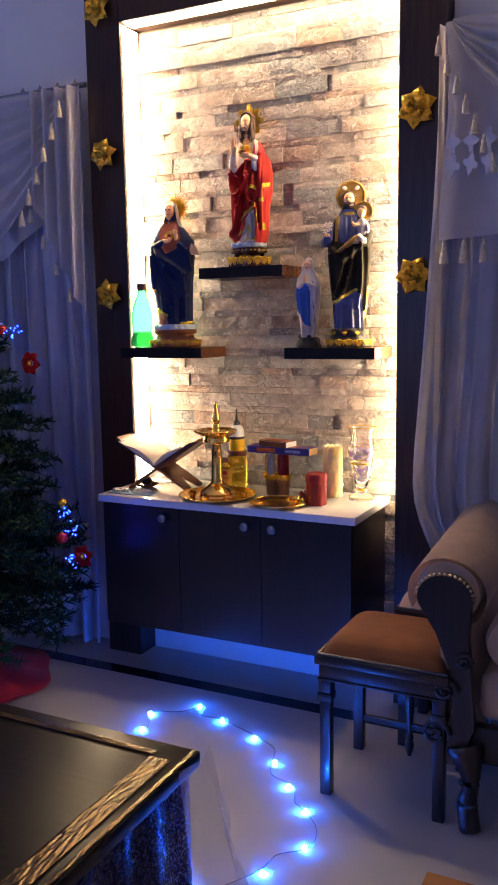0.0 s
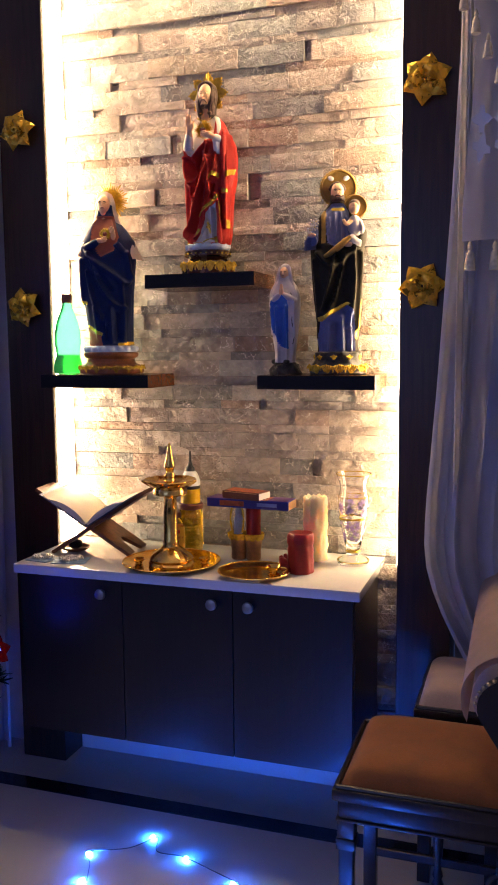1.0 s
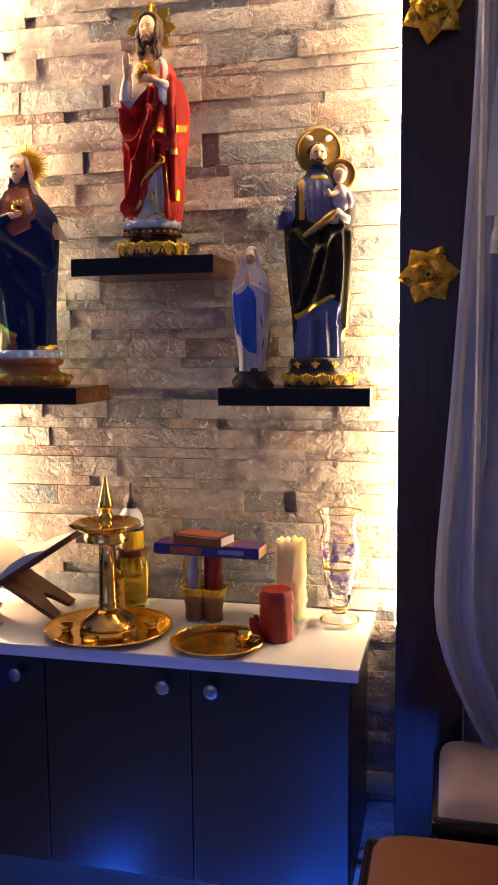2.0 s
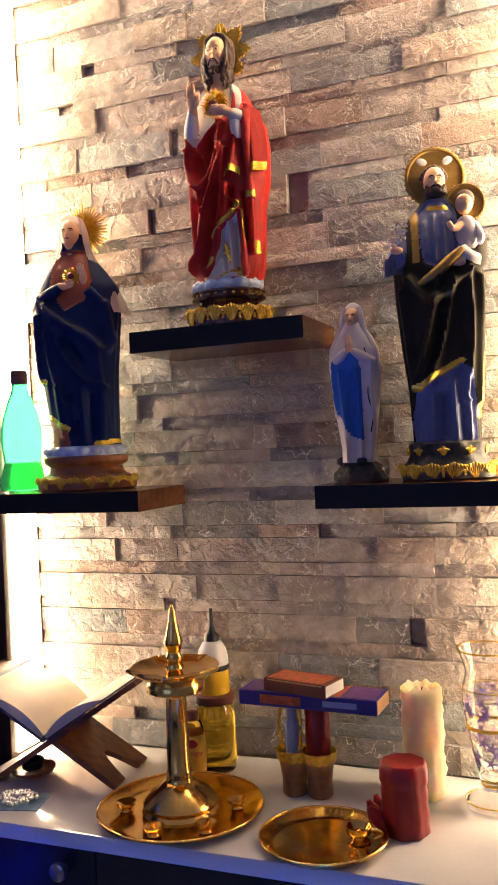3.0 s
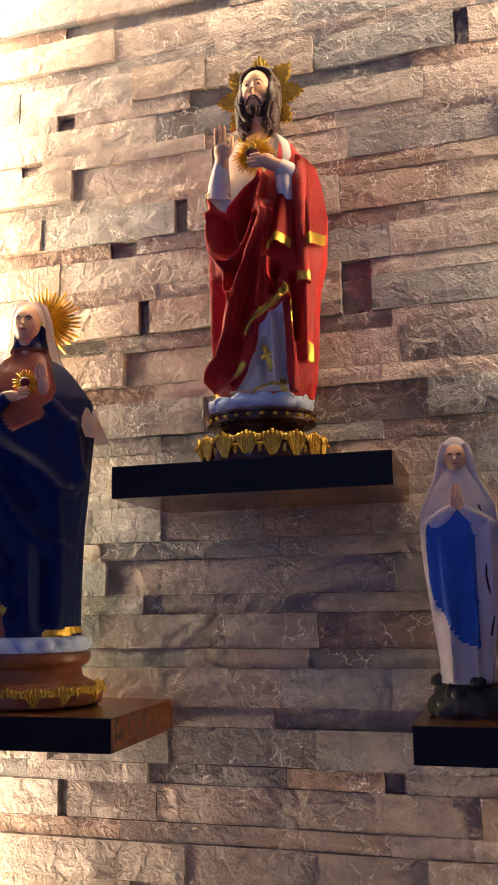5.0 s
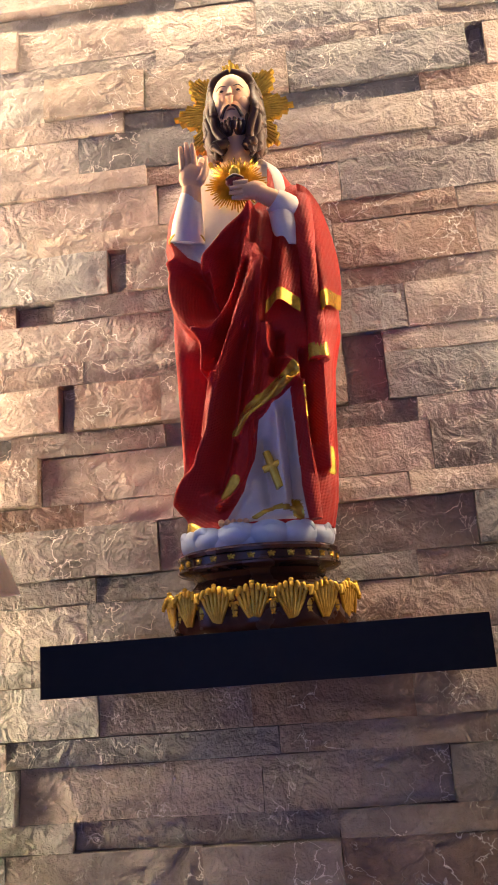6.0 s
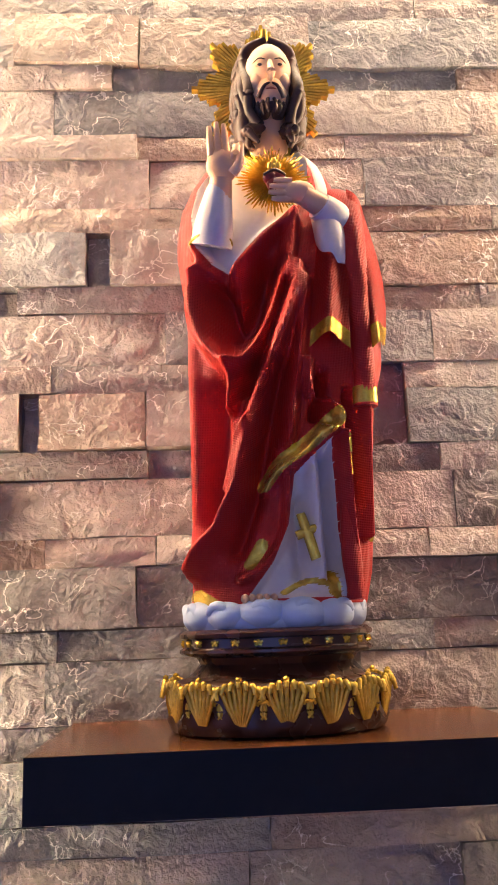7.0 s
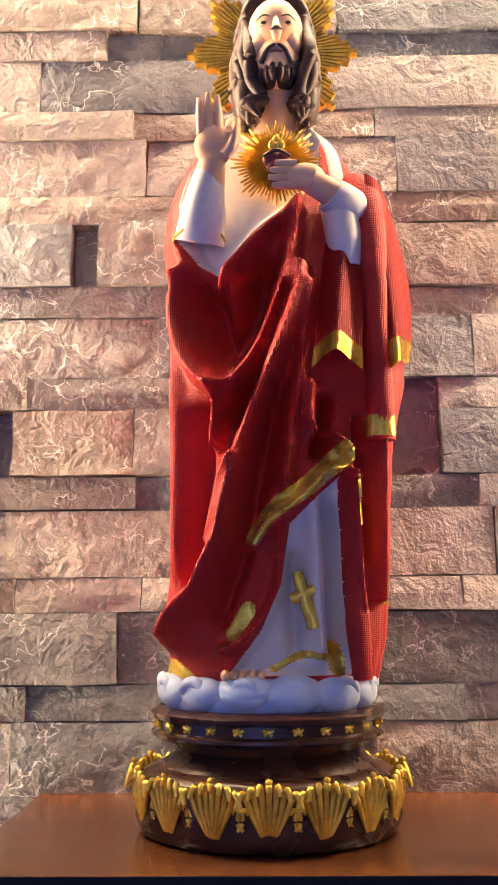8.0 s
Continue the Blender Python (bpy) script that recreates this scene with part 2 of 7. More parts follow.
def tube(points, radii, seg=8, bm=None, index=0):
    own = bmesh.new()
    pts = [Vector(p) for p in points]
    rows = []
    for i, p in enumerate(pts):
        d = (pts[min(i + 1, len(pts) - 1)] - pts[max(i - 1, 0)]).normalized()
        q = d.to_track_quat("Z", "Y")
        r = radii[i] if isinstance(radii, (list, tuple)) else radii
        rows.append([own.verts.new(p + q @ Vector((r * math.cos(2 * math.pi * k / seg), r * math.sin(2 * math.pi * k / seg), 0))) for k in range(seg)])
    for a, b in zip(rows, rows[1:]):
        for k in range(seg):
            j = (k + 1) % seg
            own.faces.new((a[k], a[j], b[j], b[k]))
    own.faces.new(rows[0][::-1])
    own.faces.new(rows[-1])
    return merge(bm, own, index)


def blob(c, r, bm=None, index=0, sub=2, m=None):
    own = bmesh.new()
    bmesh.ops.create_icosphere(own, subdivisions=sub, radius=1)
    sx, sy, sz = r if isinstance(r, (tuple, list)) else (r, r, r)
    own.transform(Matrix.Translation(c) @ (m or Matrix.Identity(4)) @ Matrix.Diagonal((sx, sy, sz, 1)))
    return merge(bm, own, index)


def prism(outline, y0, y1, bm=None, index=0):
    """A flat outline in x, z, thick from y0 to y1."""
    own = bmesh.new()
    a = [own.verts.new((x, y0, z)) for x, z in outline]
    b = [own.verts.new((x, y1, z)) for x, z in outline]
    n = len(outline)
    own.faces.new(a)
    own.faces.new(b[::-1])
    for i in range(n):
        own.faces.new((a[i], b[i], b[(i + 1) % n], a[(i + 1) % n]))
    bmesh.ops.recalc_face_normals(own, faces=own.faces[:])
    return merge(bm, own, index)


def cloth(fn, nu, nv, thick=0.0, bm=None, index=0):
    """A sheet from fn(u, v), u and v from 0 to 1, given thickness along its normals."""
    own = bmesh.new()
    g = [[own.verts.new(fn(i / nu, j / nv)) for i in range(nu + 1)] for j in range(nv + 1)]
    for j in range(nv):
        for i in range(nu):
            own.faces.new((g[j][i], g[j][i + 1], g[j + 1][i + 1], g[j + 1][i]))
    if thick:
        bmesh.ops.solidify(own, geom=own.faces[:], thickness=thick)
    return merge(bm, own, index)


def written(text, size, m, parent, material, name="lettering"):
    cu = bpy.data.curves.new(name, "FONT")
    cu.body, cu.size, cu.extrude, cu.align_x, cu.align_y = text, size, 0.0003, "CENTER", "CENTER"
    cu.materials.append(material)
    ob = new(name, cu)
    ob.parent = parent
    ob.matrix_local = m
    return ob

# ---- the room ----
floor = tagged(mesh_object("floor", box(-3.0, -4.6, -0.10, 3.2, 0.2, 0.0), TILE), "glossy pale vitrified tile floor with a black inlaid border", "floor", kind="structure")
part("border_strip", box(-3.0, -0.325, -0.05, 3.2, -0.262, 0.003), BLACK_TILE, floor, "black granite inlay strip")
tagged(mesh_object("ceiling", box(-3.0, -4.6, 2.95, 3.2, 0.2, 3.05), BOUNCE_PAINT), "plain painted ceiling", "ceiling", kind="structure")


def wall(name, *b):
    return tagged(mesh_object(name, box(*b), PAINT if "north" in name else BOUNCE_PAINT), "smooth pale painted plaster wall", "wall", kind="structure")


WALL_Y = -0.03
wall("wall_north_1", -3.0, WALL_Y, 0, -0.715, 0.2, 2.95)
wall("wall_north_2", 0.738, WALL_Y, 0, 3.2, 0.2, 2.95)
wall("wall_north_3", -0.715, WALL_Y, 2.80, 0.738, 0.2, 2.95)
# unseen west wall; its opening is made up for the side fill lamp
wall("wall_west_1", -3.15, -4.6, 0, -3.0, -2.2, 2.95)
wall("wall_west_2", -3.15, -0.9, 0, -3.0, 0.2, 2.95)
wall("wall_west_3", -3.15, -2.2, 0, -3.0, -0.9, 0.95)
wall("wall_west_4", -3.15, -2.2, 2.25, -3.0, -0.9, 2.95)
wall("wall_east", 3.2, -4.6, 0, 3.35, 0.2, 2.95)
wall("wall_south_1", -3.0, -4.75, 0, -1.6, -4.6, 2.95)
wall("wall_south_2", 0.4, -4.75, 0, 3.2, -4.6, 2.95)
wall("wall_south_3", -1.6, -4.75, 0, 0.4, -4.6, 0.95)
wall("wall_south_4", -1.6, -4.75, 2.45, 0.4, -4.6, 2.95)
tagged(mesh_object("baseboard", box(-0.545, -0.018, 0.0, 0.577, 0.0, 0.09, 0.002), MARBLE), "pale skirting tile at the foot of the stone wall", "baseboard", kind="structure")

# ---- the niche: dark veneered frame round a split-stone wall ----
NL, NR, NT, FY = -0.546, 0.578, 2.585, -0.130
frame_thing = thing("niche_frame", "dark wood-veneered frame round the stone niche", "frame", kind="structure")
part("left_post", box(-0.710, FY, 0.0, NL, 0.03, 2.80, 0.002), VENEER, frame_thing)
part("right_post", box(NR, FY, 0.0, 0.732, 0.03, 2.80, 0.002), VENEER, frame_thing)
part("head_rail", box(NL, FY, NT, NR, 0.03, 2.80, 0.002), VENEER, frame_thing)
strip = thing("led_strip", "warm white light strip hidden behind the niche frame", "light strip")
# runs widened over most of the reveal, so the strip's glare is in their shape
SY0, SY1 = FY + 0.020, -0.012
part("left_run", box(NL + 0.001, SY0, 0.764, NL + 0.004, SY1, NT - 0.01), LED_WARM, strip)
part("right_run", box(NR - 0.004, SY0, 0.764, NR - 0.001, SY1, NT - 0.01), LED_EAST, strip, "weaker run")
part("top_run", box(NL + 0.01, SY0, NT - 0.004, NR - 0.01, SY1 - 0.040, NT - 0.001), LED_WARM, strip)

# shelves
def wall_shelf(x0, x1, depth, z0, label):
    t = thing("wall_shelf", label, "shelf", ((x0 + x1) / 2, 0, z0), "niche shelves")
    w = (x1 - x0) / 2
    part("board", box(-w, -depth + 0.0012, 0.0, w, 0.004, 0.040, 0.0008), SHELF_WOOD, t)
    # thin sheet that puts the shade of the front edge into colour
    part("shaded_front", box(-w, -depth, 0.0, w, -depth + 0.0010, 0.040, 0.0003), SHADED_FRONT, t, "front edge of the shelf, coloured near black for shade")
    return t


SH_M, SH_S = 1.624, 1.324
wall_shelf(-0.176, 0.170, 0.199, SH_M - 0.040, "dark stained floating wooden shelf under the red-robed statue")
wall_shelf(-0.544, -0.171, 0.203, SH_S - 0.040, "dark stained floating wooden shelf with a statue and green bottle")
wall_shelf(0.178, 0.522, 0.203, SH_S - 0.040, "dark stained floating wooden shelf with two statues")

# wall-hung cabinet and its marble top
TOP = 0.762
cab = thing("cabinet", "wall-hung dark laminate cabinet with three doors", "cabinet", (0, 0, 0.238))
part("carcass", box(-0.530, -0.362, 0.0, 0.502, 0.0, 0.495, 0.002), LAMINATE, cab)
for x0, x1, kx in ((-0.528, -0.186, -0.246), (-0.183, 0.157, 0.102), (0.160, 0.500, 0.210)):
    d = part("door", box(x0, -0.382, 0.004, x1, -0.3625, 0.491, 0.0015), LAMINATE, cab)
    k = rings([(0.006, 0), (0.006, 0.010), (0.014, 0.014), (0.0165, 0.020), (0.0155, 0.026), (0.009, 0.029)], 20)
    k.transform(pose(kx, -0.382, 0.453, 90))
    part("knob", k, STEEL, d, "round brushed steel knob", True)
tagged(mesh_object("worktop", box(-0.538, -0.402, 0.7335, 0.522, 0.0, TOP, 0.004), MARBLE, True), "polished white marble slab on the cabinet", "worktop")


def woven(m, scale):
    """A coarse cloth relief of crossed ribs laid over a painted surface."""
    n, l = m.node_tree.nodes, m.node_tree.links
    b = n["Principled BSDF"]
    old = b.inputs["Normal"].links[0].from_socket
    co = n.new("ShaderNodeTexCoord")
    mul = n.new("ShaderNodeMath")
    mul.operation = "ADD"
    for i, way in enumerate(("X", "Z")):
        w = n.new("ShaderNodeTexWave")
        w.bands_direction = way
        w.inputs["Scale"].default_value, w.inputs["Distortion"].default_value, w.inputs["Detail Scale"].default_value = scale, 1.2, 0.4
        l.new(co.outputs["Object"], w.inputs["Vector"])
        l.new(w.outputs["Fac"], mul.inputs[i])
    bp = n.new("ShaderNodeBump")
    bp.inputs["Strength"].default_value, bp.inputs["Distance"].default_value = 0.35, 0.0005
    l.new(mul.outputs[0], bp.inputs["Height"])
    l.new(old, bp.inputs["Normal"])
    l.new(bp.outputs[0], b.inputs["Normal"])
    return m


# ---- statues: each one a single painted plaster shape ----
RED = woven(mat("red_mantle", (0.50, 0.013, 0.007), 0.55, vary=0.22, scale=26, bump=0.4, fine=330, Specular_IOR_Level=0.4), 250)
CREAM = mat("cream_robe", (0.78, 0.69, 0.60), 0.5, vary=0.12, scale=16, bump=0.12, fine=200)
SKIN = mat("painted_skin", (0.84, 0.50, 0.27), 0.42, vary=0.10, scale=20, bump=0.05)
HAIR = mat("painted_brown", (0.060, 0.024, 0.012), 0.45, vary=0.35, scale=60, bump=0.5, fine=260)
CLOUD = mat("cloud_paint", (0.58, 0.68, 0.80), 0.42, vary=0.18, scale=22, bump=0.1)
PLINTH = mat("plinth_brown", (0.055, 0.020, 0.010), 0.25, vary=0.3, scale=30, bump=0.1)
NAVY = mat("navy_mantle", (0.007, 0.018, 0.075), 0.58, vary=0.25, scale=22, bump=0.25, fine=200, Specular_IOR_Level=0.2)
VEIL = mat("white_veil", (0.62, 0.55, 0.54), 0.5, vary=0.12, scale=20, bump=0.12)
RUST = mat("rust_dress", (0.30, 0.07, 0.035), 0.5, vary=0.2, scale=20, bump=0.15)
UMBER = mat("umber_mantle", (0.024, 0.019, 0.011), 0.6, vary=0.3, scale=22, bump=0.25, fine=200, Specular_IOR_Level=0.15)
ROBE_BLUE = mat("robe_blue", (0.105, 0.125, 0.27), 0.5, vary=0.22, scale=20, bump=0.2)
SKY_BLUE = mat("sash_blue", (0.022, 0.12, 0.46), 0.42, vary=0.2, scale=22, bump=0.15)
ROCK = mat("painted_rock", (0.030, 0.030, 0.026), 0.5, vary=0.6, scale=60, bump=0.8)
OCHRE = mat("ochre_plinth", (0.26, 0.085, 0.025), 0.33, vary=0.35, scale=30, bump=0.2)
AGED_GOLD = mat("aged_gold", (0.36, 0.21, 0.05), 0.4, 0.6, vary=0.3, scale=60, bump=0.4, fine=300)
HEART = mat("heart_red", (0.16, 0.008, 0.012), 0.3, vary=0.1, bump=0.05)
PAL = [RED, CREAM, SKIN, HAIR, CLOUD, PLINTH, GOLD, NAVY, VEIL, RUST, UMBER, ROBE_BLUE, SKY_BLUE, ROCK, OCHRE, HEART, AGED_GOLD]
IX = {m.name: i for i, m in enumerate(PAL)}


def reach(px, pz, curve):
    """Distance of many points to a drawn line."""
    best = np.full(px.shape, 1e9)
    for (ax, az), (bx, bz) in zip(curve, curve[1:]):
        dx, dz = bx - ax, bz - az
        t = np.clip(((px - ax) * dx + (pz - az) * dz) / (dx * dx + dz * dz), 0, 1)
        best = np.minimum(best, np.hypot(px - ax - t * dx, pz - az - t * dz))
    return best


def within(px, pz, poly):
    ins = np.zeros(px.shape, bool)
    n = len(poly)
    for i in range(n):
        (x1, z1), (x2, z2) = poly[i], poly[(i + 1) % n]
        if z1 == z2:
            continue
        c = ((z1 > pz) != (z2 > pz)) & (px < (x2 - x1) * (pz - z1) / (z2 - z1) + x1)
        ins ^= c
    return ins


def curve_round(pts, n=6):
    """A smooth line through a few points."""
    out = []
    p = [pts[0], *pts, pts[-1]]
    for i in range(1, len(p) - 2):
        for k in range(n):
            t = k / n
            out.append(tuple(0.5 * (2 * b + (c - a) * t + (2 * a - 5 * b + 4 * c - d) * t * t + (3 * b - a - 3 * c + d) * t ** 3)
                             for a, b, c, d in zip(p[i - 1], p[i], p[i + 1], p[i + 2])))
    out.append(pts[-1])
    return out


def draped(bm, prof, folds, zones, trims, cloth_ix, back_ix=None, na=150, nz=170, pleats=(0.18, 22), proud=None):
    """A draped body in centimetres. prof: height, half width, half depth, centre x, centre y. folds: line, height, breadth.
    zones: outline, palette index, inset; trims: line, half breadth, palette index."""
    zs = np.array([q[0] for q in prof], float)
    z = np.linspace(zs[0], zs[-1], nz)
    cols = []
    for k in range(1, 5):
        v = np.interp(z, zs, [q[k] for q in prof])
        for _ in range(3):
            w = v.copy()
            w[1:-1] = (v[:-2] + 2 * v[1:-1] + v[2:]) / 4
            v = w
        cols.append(v)
    hx, hy, cx, cy = (c[:, None] for c in cols)
    step = 2 * math.pi / na
    A = np.linspace(0, 2 * math.pi, na, endpoint=False)[None, :] + np.zeros((nz, 1))
    ex = 0.86
    lines = [(curve_round(line), br, ix) for line, br, ix in trims]

    def spot(A):
        ca, sa = np.cos(A), np.sin(A)
        return cx + hx * np.sign(ca) * np.abs(ca) ** ex, cy + hy * np.sign(sa) * np.abs(sa) ** ex, ca, sa

    def paint(A):
        X, Y, ca, sa = spot(A)
        Z = z[:, None] + 0 * X
        M = np.full(X.shape, cloth_ix)
        if back_ix is not None:
            M[sa > 0.3] = back_ix
        isf = sa < 0.25
        for poly, ix, inset in zones:
            M[within(X, Z, poly) & isf] = ix
        for line, br, ix in lines:
            M[(reach(X, Z, line) < br) & isf] = ix
        return M

    M = paint(A)
    cut = M != np.roll(M, -1, 1)
    lo, hi = A.copy(), A + step
    for _ in range(9):
        mid = (lo + hi) / 2
        same = paint(mid) == M
        lo, hi = np.where(same, mid, lo), np.where(same, hi, mid)
    moved = np.where(cut, np.clip(hi, A + 0.12 * step, A + step), A + step)
    A = np.roll(moved, 1, 1)
    A[:, 0] -= 2 * math.pi
    X, Y, ca, sa = spot(A)
    Z = z[:, None] + 0 * X
    front = np.clip((-sa - 0.06) / 0.5, 0, 1)
    isf = sa < 0.25
    D = np.zeros(X.shape)
    for line, h, br in folds:
        d = reach(X, Z, curve_round(line))
        D += 1.75 * h * np.exp(-(d / (br * 0.9)) ** 2) * front
    fade = np.clip((zs[-1] - 8 - Z) / 14, 0.1, 1)
    D += pleats[0] * np.sin(pleats[1] * A + 2.2 * np.sin(Z * 0.11 + A * 2)) * fade * (1.15 - front)
    for poly, ix, inset in zones:
        q = within(X, Z, poly) & isf
        D -= np.where(q, inset * np.clip(reach(X, Z, [*poly, poly[0]]) / 0.45, 0, 1), 0)
    for line, br, ix in lines:
        D += np.where(isf, 0.07 * np.clip((br - reach(X, Z, line)) / 0.12, 0, 1), 0)
    nx, ny = ca / np.maximum(hx, 0.3), sa / np.maximum(hy, 0.3)
    ln = np.hypot(nx, ny)
    X, Y = X + D * nx / ln, Y + D * ny / ln
    own = bmesh.new()
    V = [[own.verts.new((X[j, i] * 0.01, Y[j, i] * 0.01, Z[j, i] * 0.01)) for i in range(na)] for j in range(nz)]
    for j in range(nz - 1):
        for i in range(na):
            k = (i + 1) % na
            f = own.faces.new((V[j][i], V[j][k], V[j + 1][k], V[j + 1][i]))
            f.material_index = int(M[j, i])
    own.faces.new(V[0][::-1])
    f = own.faces.new(V[-1])
    f.material_index = cloth_ix
    me = bpy.data.meshes.new("tmp")
    own.to_mesh(me)
    own.free()
    bm.from_mesh(me)
    bpy.data.meshes.remove(me)


def cm_tube(bm, pts, radii, ix, seg=12):
    pts = curve_round(pts, 5)
    k = np.linspace(0, len(radii) - 1, len(pts))
    rr = list(np.interp(k, range(len(radii)), radii) * 0.01)
    tube([tuple(c * 0.01 for c in p) for p in pts], rr, seg, bm, IX[ix])


def cm_blob(bm, c, r, ix, sub=3, m=None):
    blob(tuple(v * 0.01 for v in c), tuple(v * 0.01 for v in r), bm, IX[ix], sub, m)


def oval_turn(bm, prof, depth, ix, seg=64, ripple=None, cy=0.0):
    def shape(a, r, z):
        q = r + (ripple(a, z) if ripple else 0)
        return (q * math.cos(a) * 0.01, (cy + q * depth * math.sin(a)) * 0.01, z * 0.01)
    rings(prof, seg, bm, IX[ix], shape)


def acanthus(bm, rx, ry, z, n, size, ix="gold_paint", start=0.0):
    """Gilded leaf scrolls round an oval plinth."""
    for k in range(n):
        a = start + 2 * math.pi * k / n
        out = Vector((math.cos(a) / rx, math.sin(a) / ry, 0)).normalized()
        side = Vector((-out.y, out.x, 0))
        base = Vector((rx * math.cos(a), ry * math.sin(a), z))
        for s in (-2.5, -1.5, -0.5, 0.5, 1.5, 2.5):
            top = base + side * s * size * 0.36 + out * 0.42 + Vector((0, 0, size * (0.62 - 0.10 * abs(s))))
            mid = base + side * s * size * 0.20 + out * 0.36
            low = base + side * s * size * 0.07 + out * 0.20 - Vector((0, 0, size * 0.75))
            curl = top + side * (0.22 if s > 0 else -0.22) * size + out * 0.18 - Vector((0, 0, 0.12 * size))
            cm_tube(bm, [tuple(low), tuple(mid), tuple(top), tuple(curl)], [0.10, 0.24, 0.20, 0.10], ix, 6)
        cm_blob(bm, base + out * 0.42 + Vector((0, 0, size * 0.78)), (0.26, 0.26, 0.26), ix, 1)


def ray_plate(bm, c, radius, thick, count, ix="gold_paint", long=0.35, points=4):
    """A gilded burst of tapering rays in the plane that faces forward."""
    for k in range(count):
        a = 2 * math.pi * k / count
        r = radius * (1 - long + long * abs(math.cos(points * a / 2)) ** 1.6) * (1.0 if k % 2 else 0.90)
        w = 2 * math.pi * 0.62 * radius / count
        d, s = Vector((math.cos(a), 0, math.sin(a))), Vector((-math.sin(a), 0, math.cos(a)))
        o = Vector(c)
        own = bmesh.new()
        ring = []
        for q, ww, tt in ((0.1, 0.35, 1.0), (0.62, 1.0, 1.0), (0.93, 0.72, 0.7), (1.0, 0.20, 0.35)):
            p = o + d * r * q
            ring.append([own.verts.new(v * 0.01) for v in (p - s * w * ww * 0.5, p + Vector((0, -thick * tt, 0)), p + s * w * ww * 0.5, p + Vector((0, thick * 0.5 * tt, 0)))])
        for p, q in zip(ring, ring[1:]):
            for i in range(4):
                own.faces.new((p[i], p[(i + 1) % 4], q[(i + 1) % 4], q[i]))
        own.faces.new(ring[0][::-1])
        own.faces.new(ring[-1])
        bmesh.ops.recalc_face_normals(own, faces=own.faces[:])
        merge(bm, own, IX[ix])


def fingers(bm, root, way, spread, length, n=4, ix="painted_skin", r=0.30):
    w, s = Vector(way).normalized(), Vector(spread).normalized()
    for k in range(n):
        q = Vector(root) + s * (k - (n - 1) / 2) * r * 1.75
        ln = length * (0.86, 1.0, 0.96, 0.78)[k % 4]
        cm_tube(bm, [tuple(q), tuple(q + w * ln * 0.55), tuple(q + w * ln)], [r, r * 0.92, r * 0.55], ix, 8)


def head(bm, c, w, h, d, hair_ix, beard=False, eyes=True):
    """A plain modelled head: skull, brow, nose and, where it has one, a beard."""
    x, y, z = c
    cm_blob(bm, c, (w, d, h), "painted_skin")
    cm_blob(bm, (x, y - d * 0.30, z - h * 0.30), (w * 0.74, d * 0.70, h * 0.66), "painted_skin")
    cm_tube(bm, [(x, y - d * 0.86, z + h * 0.22), (x, y - d * 1.06, z - h * 0.08), (x, y - d * 1.16, z - h * 0.20), (x, y - d * 0.92, z - h * 0.28)], [w * 0.10, w * 0.14, w * 0.19, w * 0.10], "painted_skin", 8)
    for s in (-1, 1):
        cm_tube(bm, [(x + s * w * 0.18, y - d * 0.95, z + h * 0.20), (x + s * w * 0.42, y - d * 0.92, z + h * 0.25), (x + s * w * 0.62, y - d * 0.74, z + h * 0.16)], [w * 0.06, w * 0.08, w * 0.04], hair_ix, 6)
        if eyes:
            cm_blob(bm, (x + s * w * 0.37, y - d * 0.90, z + h * 0.10), (w * 0.10, w * 0.05, w * 0.05), hair_ix, 2)
    cm_tube(bm, [(x - w * 0.26, y - d * 0.93, z - h * 0.44), (x, y - d * 1.03, z - h * 0.42), (x + w * 0.26, y - d * 0.93, z - h * 0.44)], [w * 0.04, w * 0.09, w * 0.04], "rust_dress", 6)
    if beard:
        for s in (-1, 1):
            cm_tube(bm, [(x + s * w * 0.06, y - d * 1.05, z - h * 0.34), (x + s * w * 0.36, y - d * 0.98, z - h * 0.44), (x + s * w * 0.48, y - d * 0.84, z - h * 0.64)], [w * 0.08, w * 0.10, w * 0.09], hair_ix, 6)
        for k in range(13):
            q = (k - 6) / 6
            bx = x + q * w * 0.80
            by = y - d * (1.0 - 0.42 * q * q)
            cm_tube(bm, [(bx, by + 0.1, z - h * (0.62 - 0.32 * q * q)), (bx * 0.97 + x * 0.03, by - 0.10, z - h * 0.80), (bx * 0.9 + x * 0.1, by + 0.15, z - h * (1.06 - 0.22 * q * q))], [0.30, 0.42, 0.20], hair_ix, 6)


def finish(name, bm, at, label, turn=0.0, size=1.0):
    bm.transform(Matrix.Diagonal((size, size, size, 1)))
    ob = mesh_object(name, bm, PAL, True)
    ob.matrix_world = pose(*at, 0, 0, turn)
    return tagged(ob, label, "statue", "devotional statues")


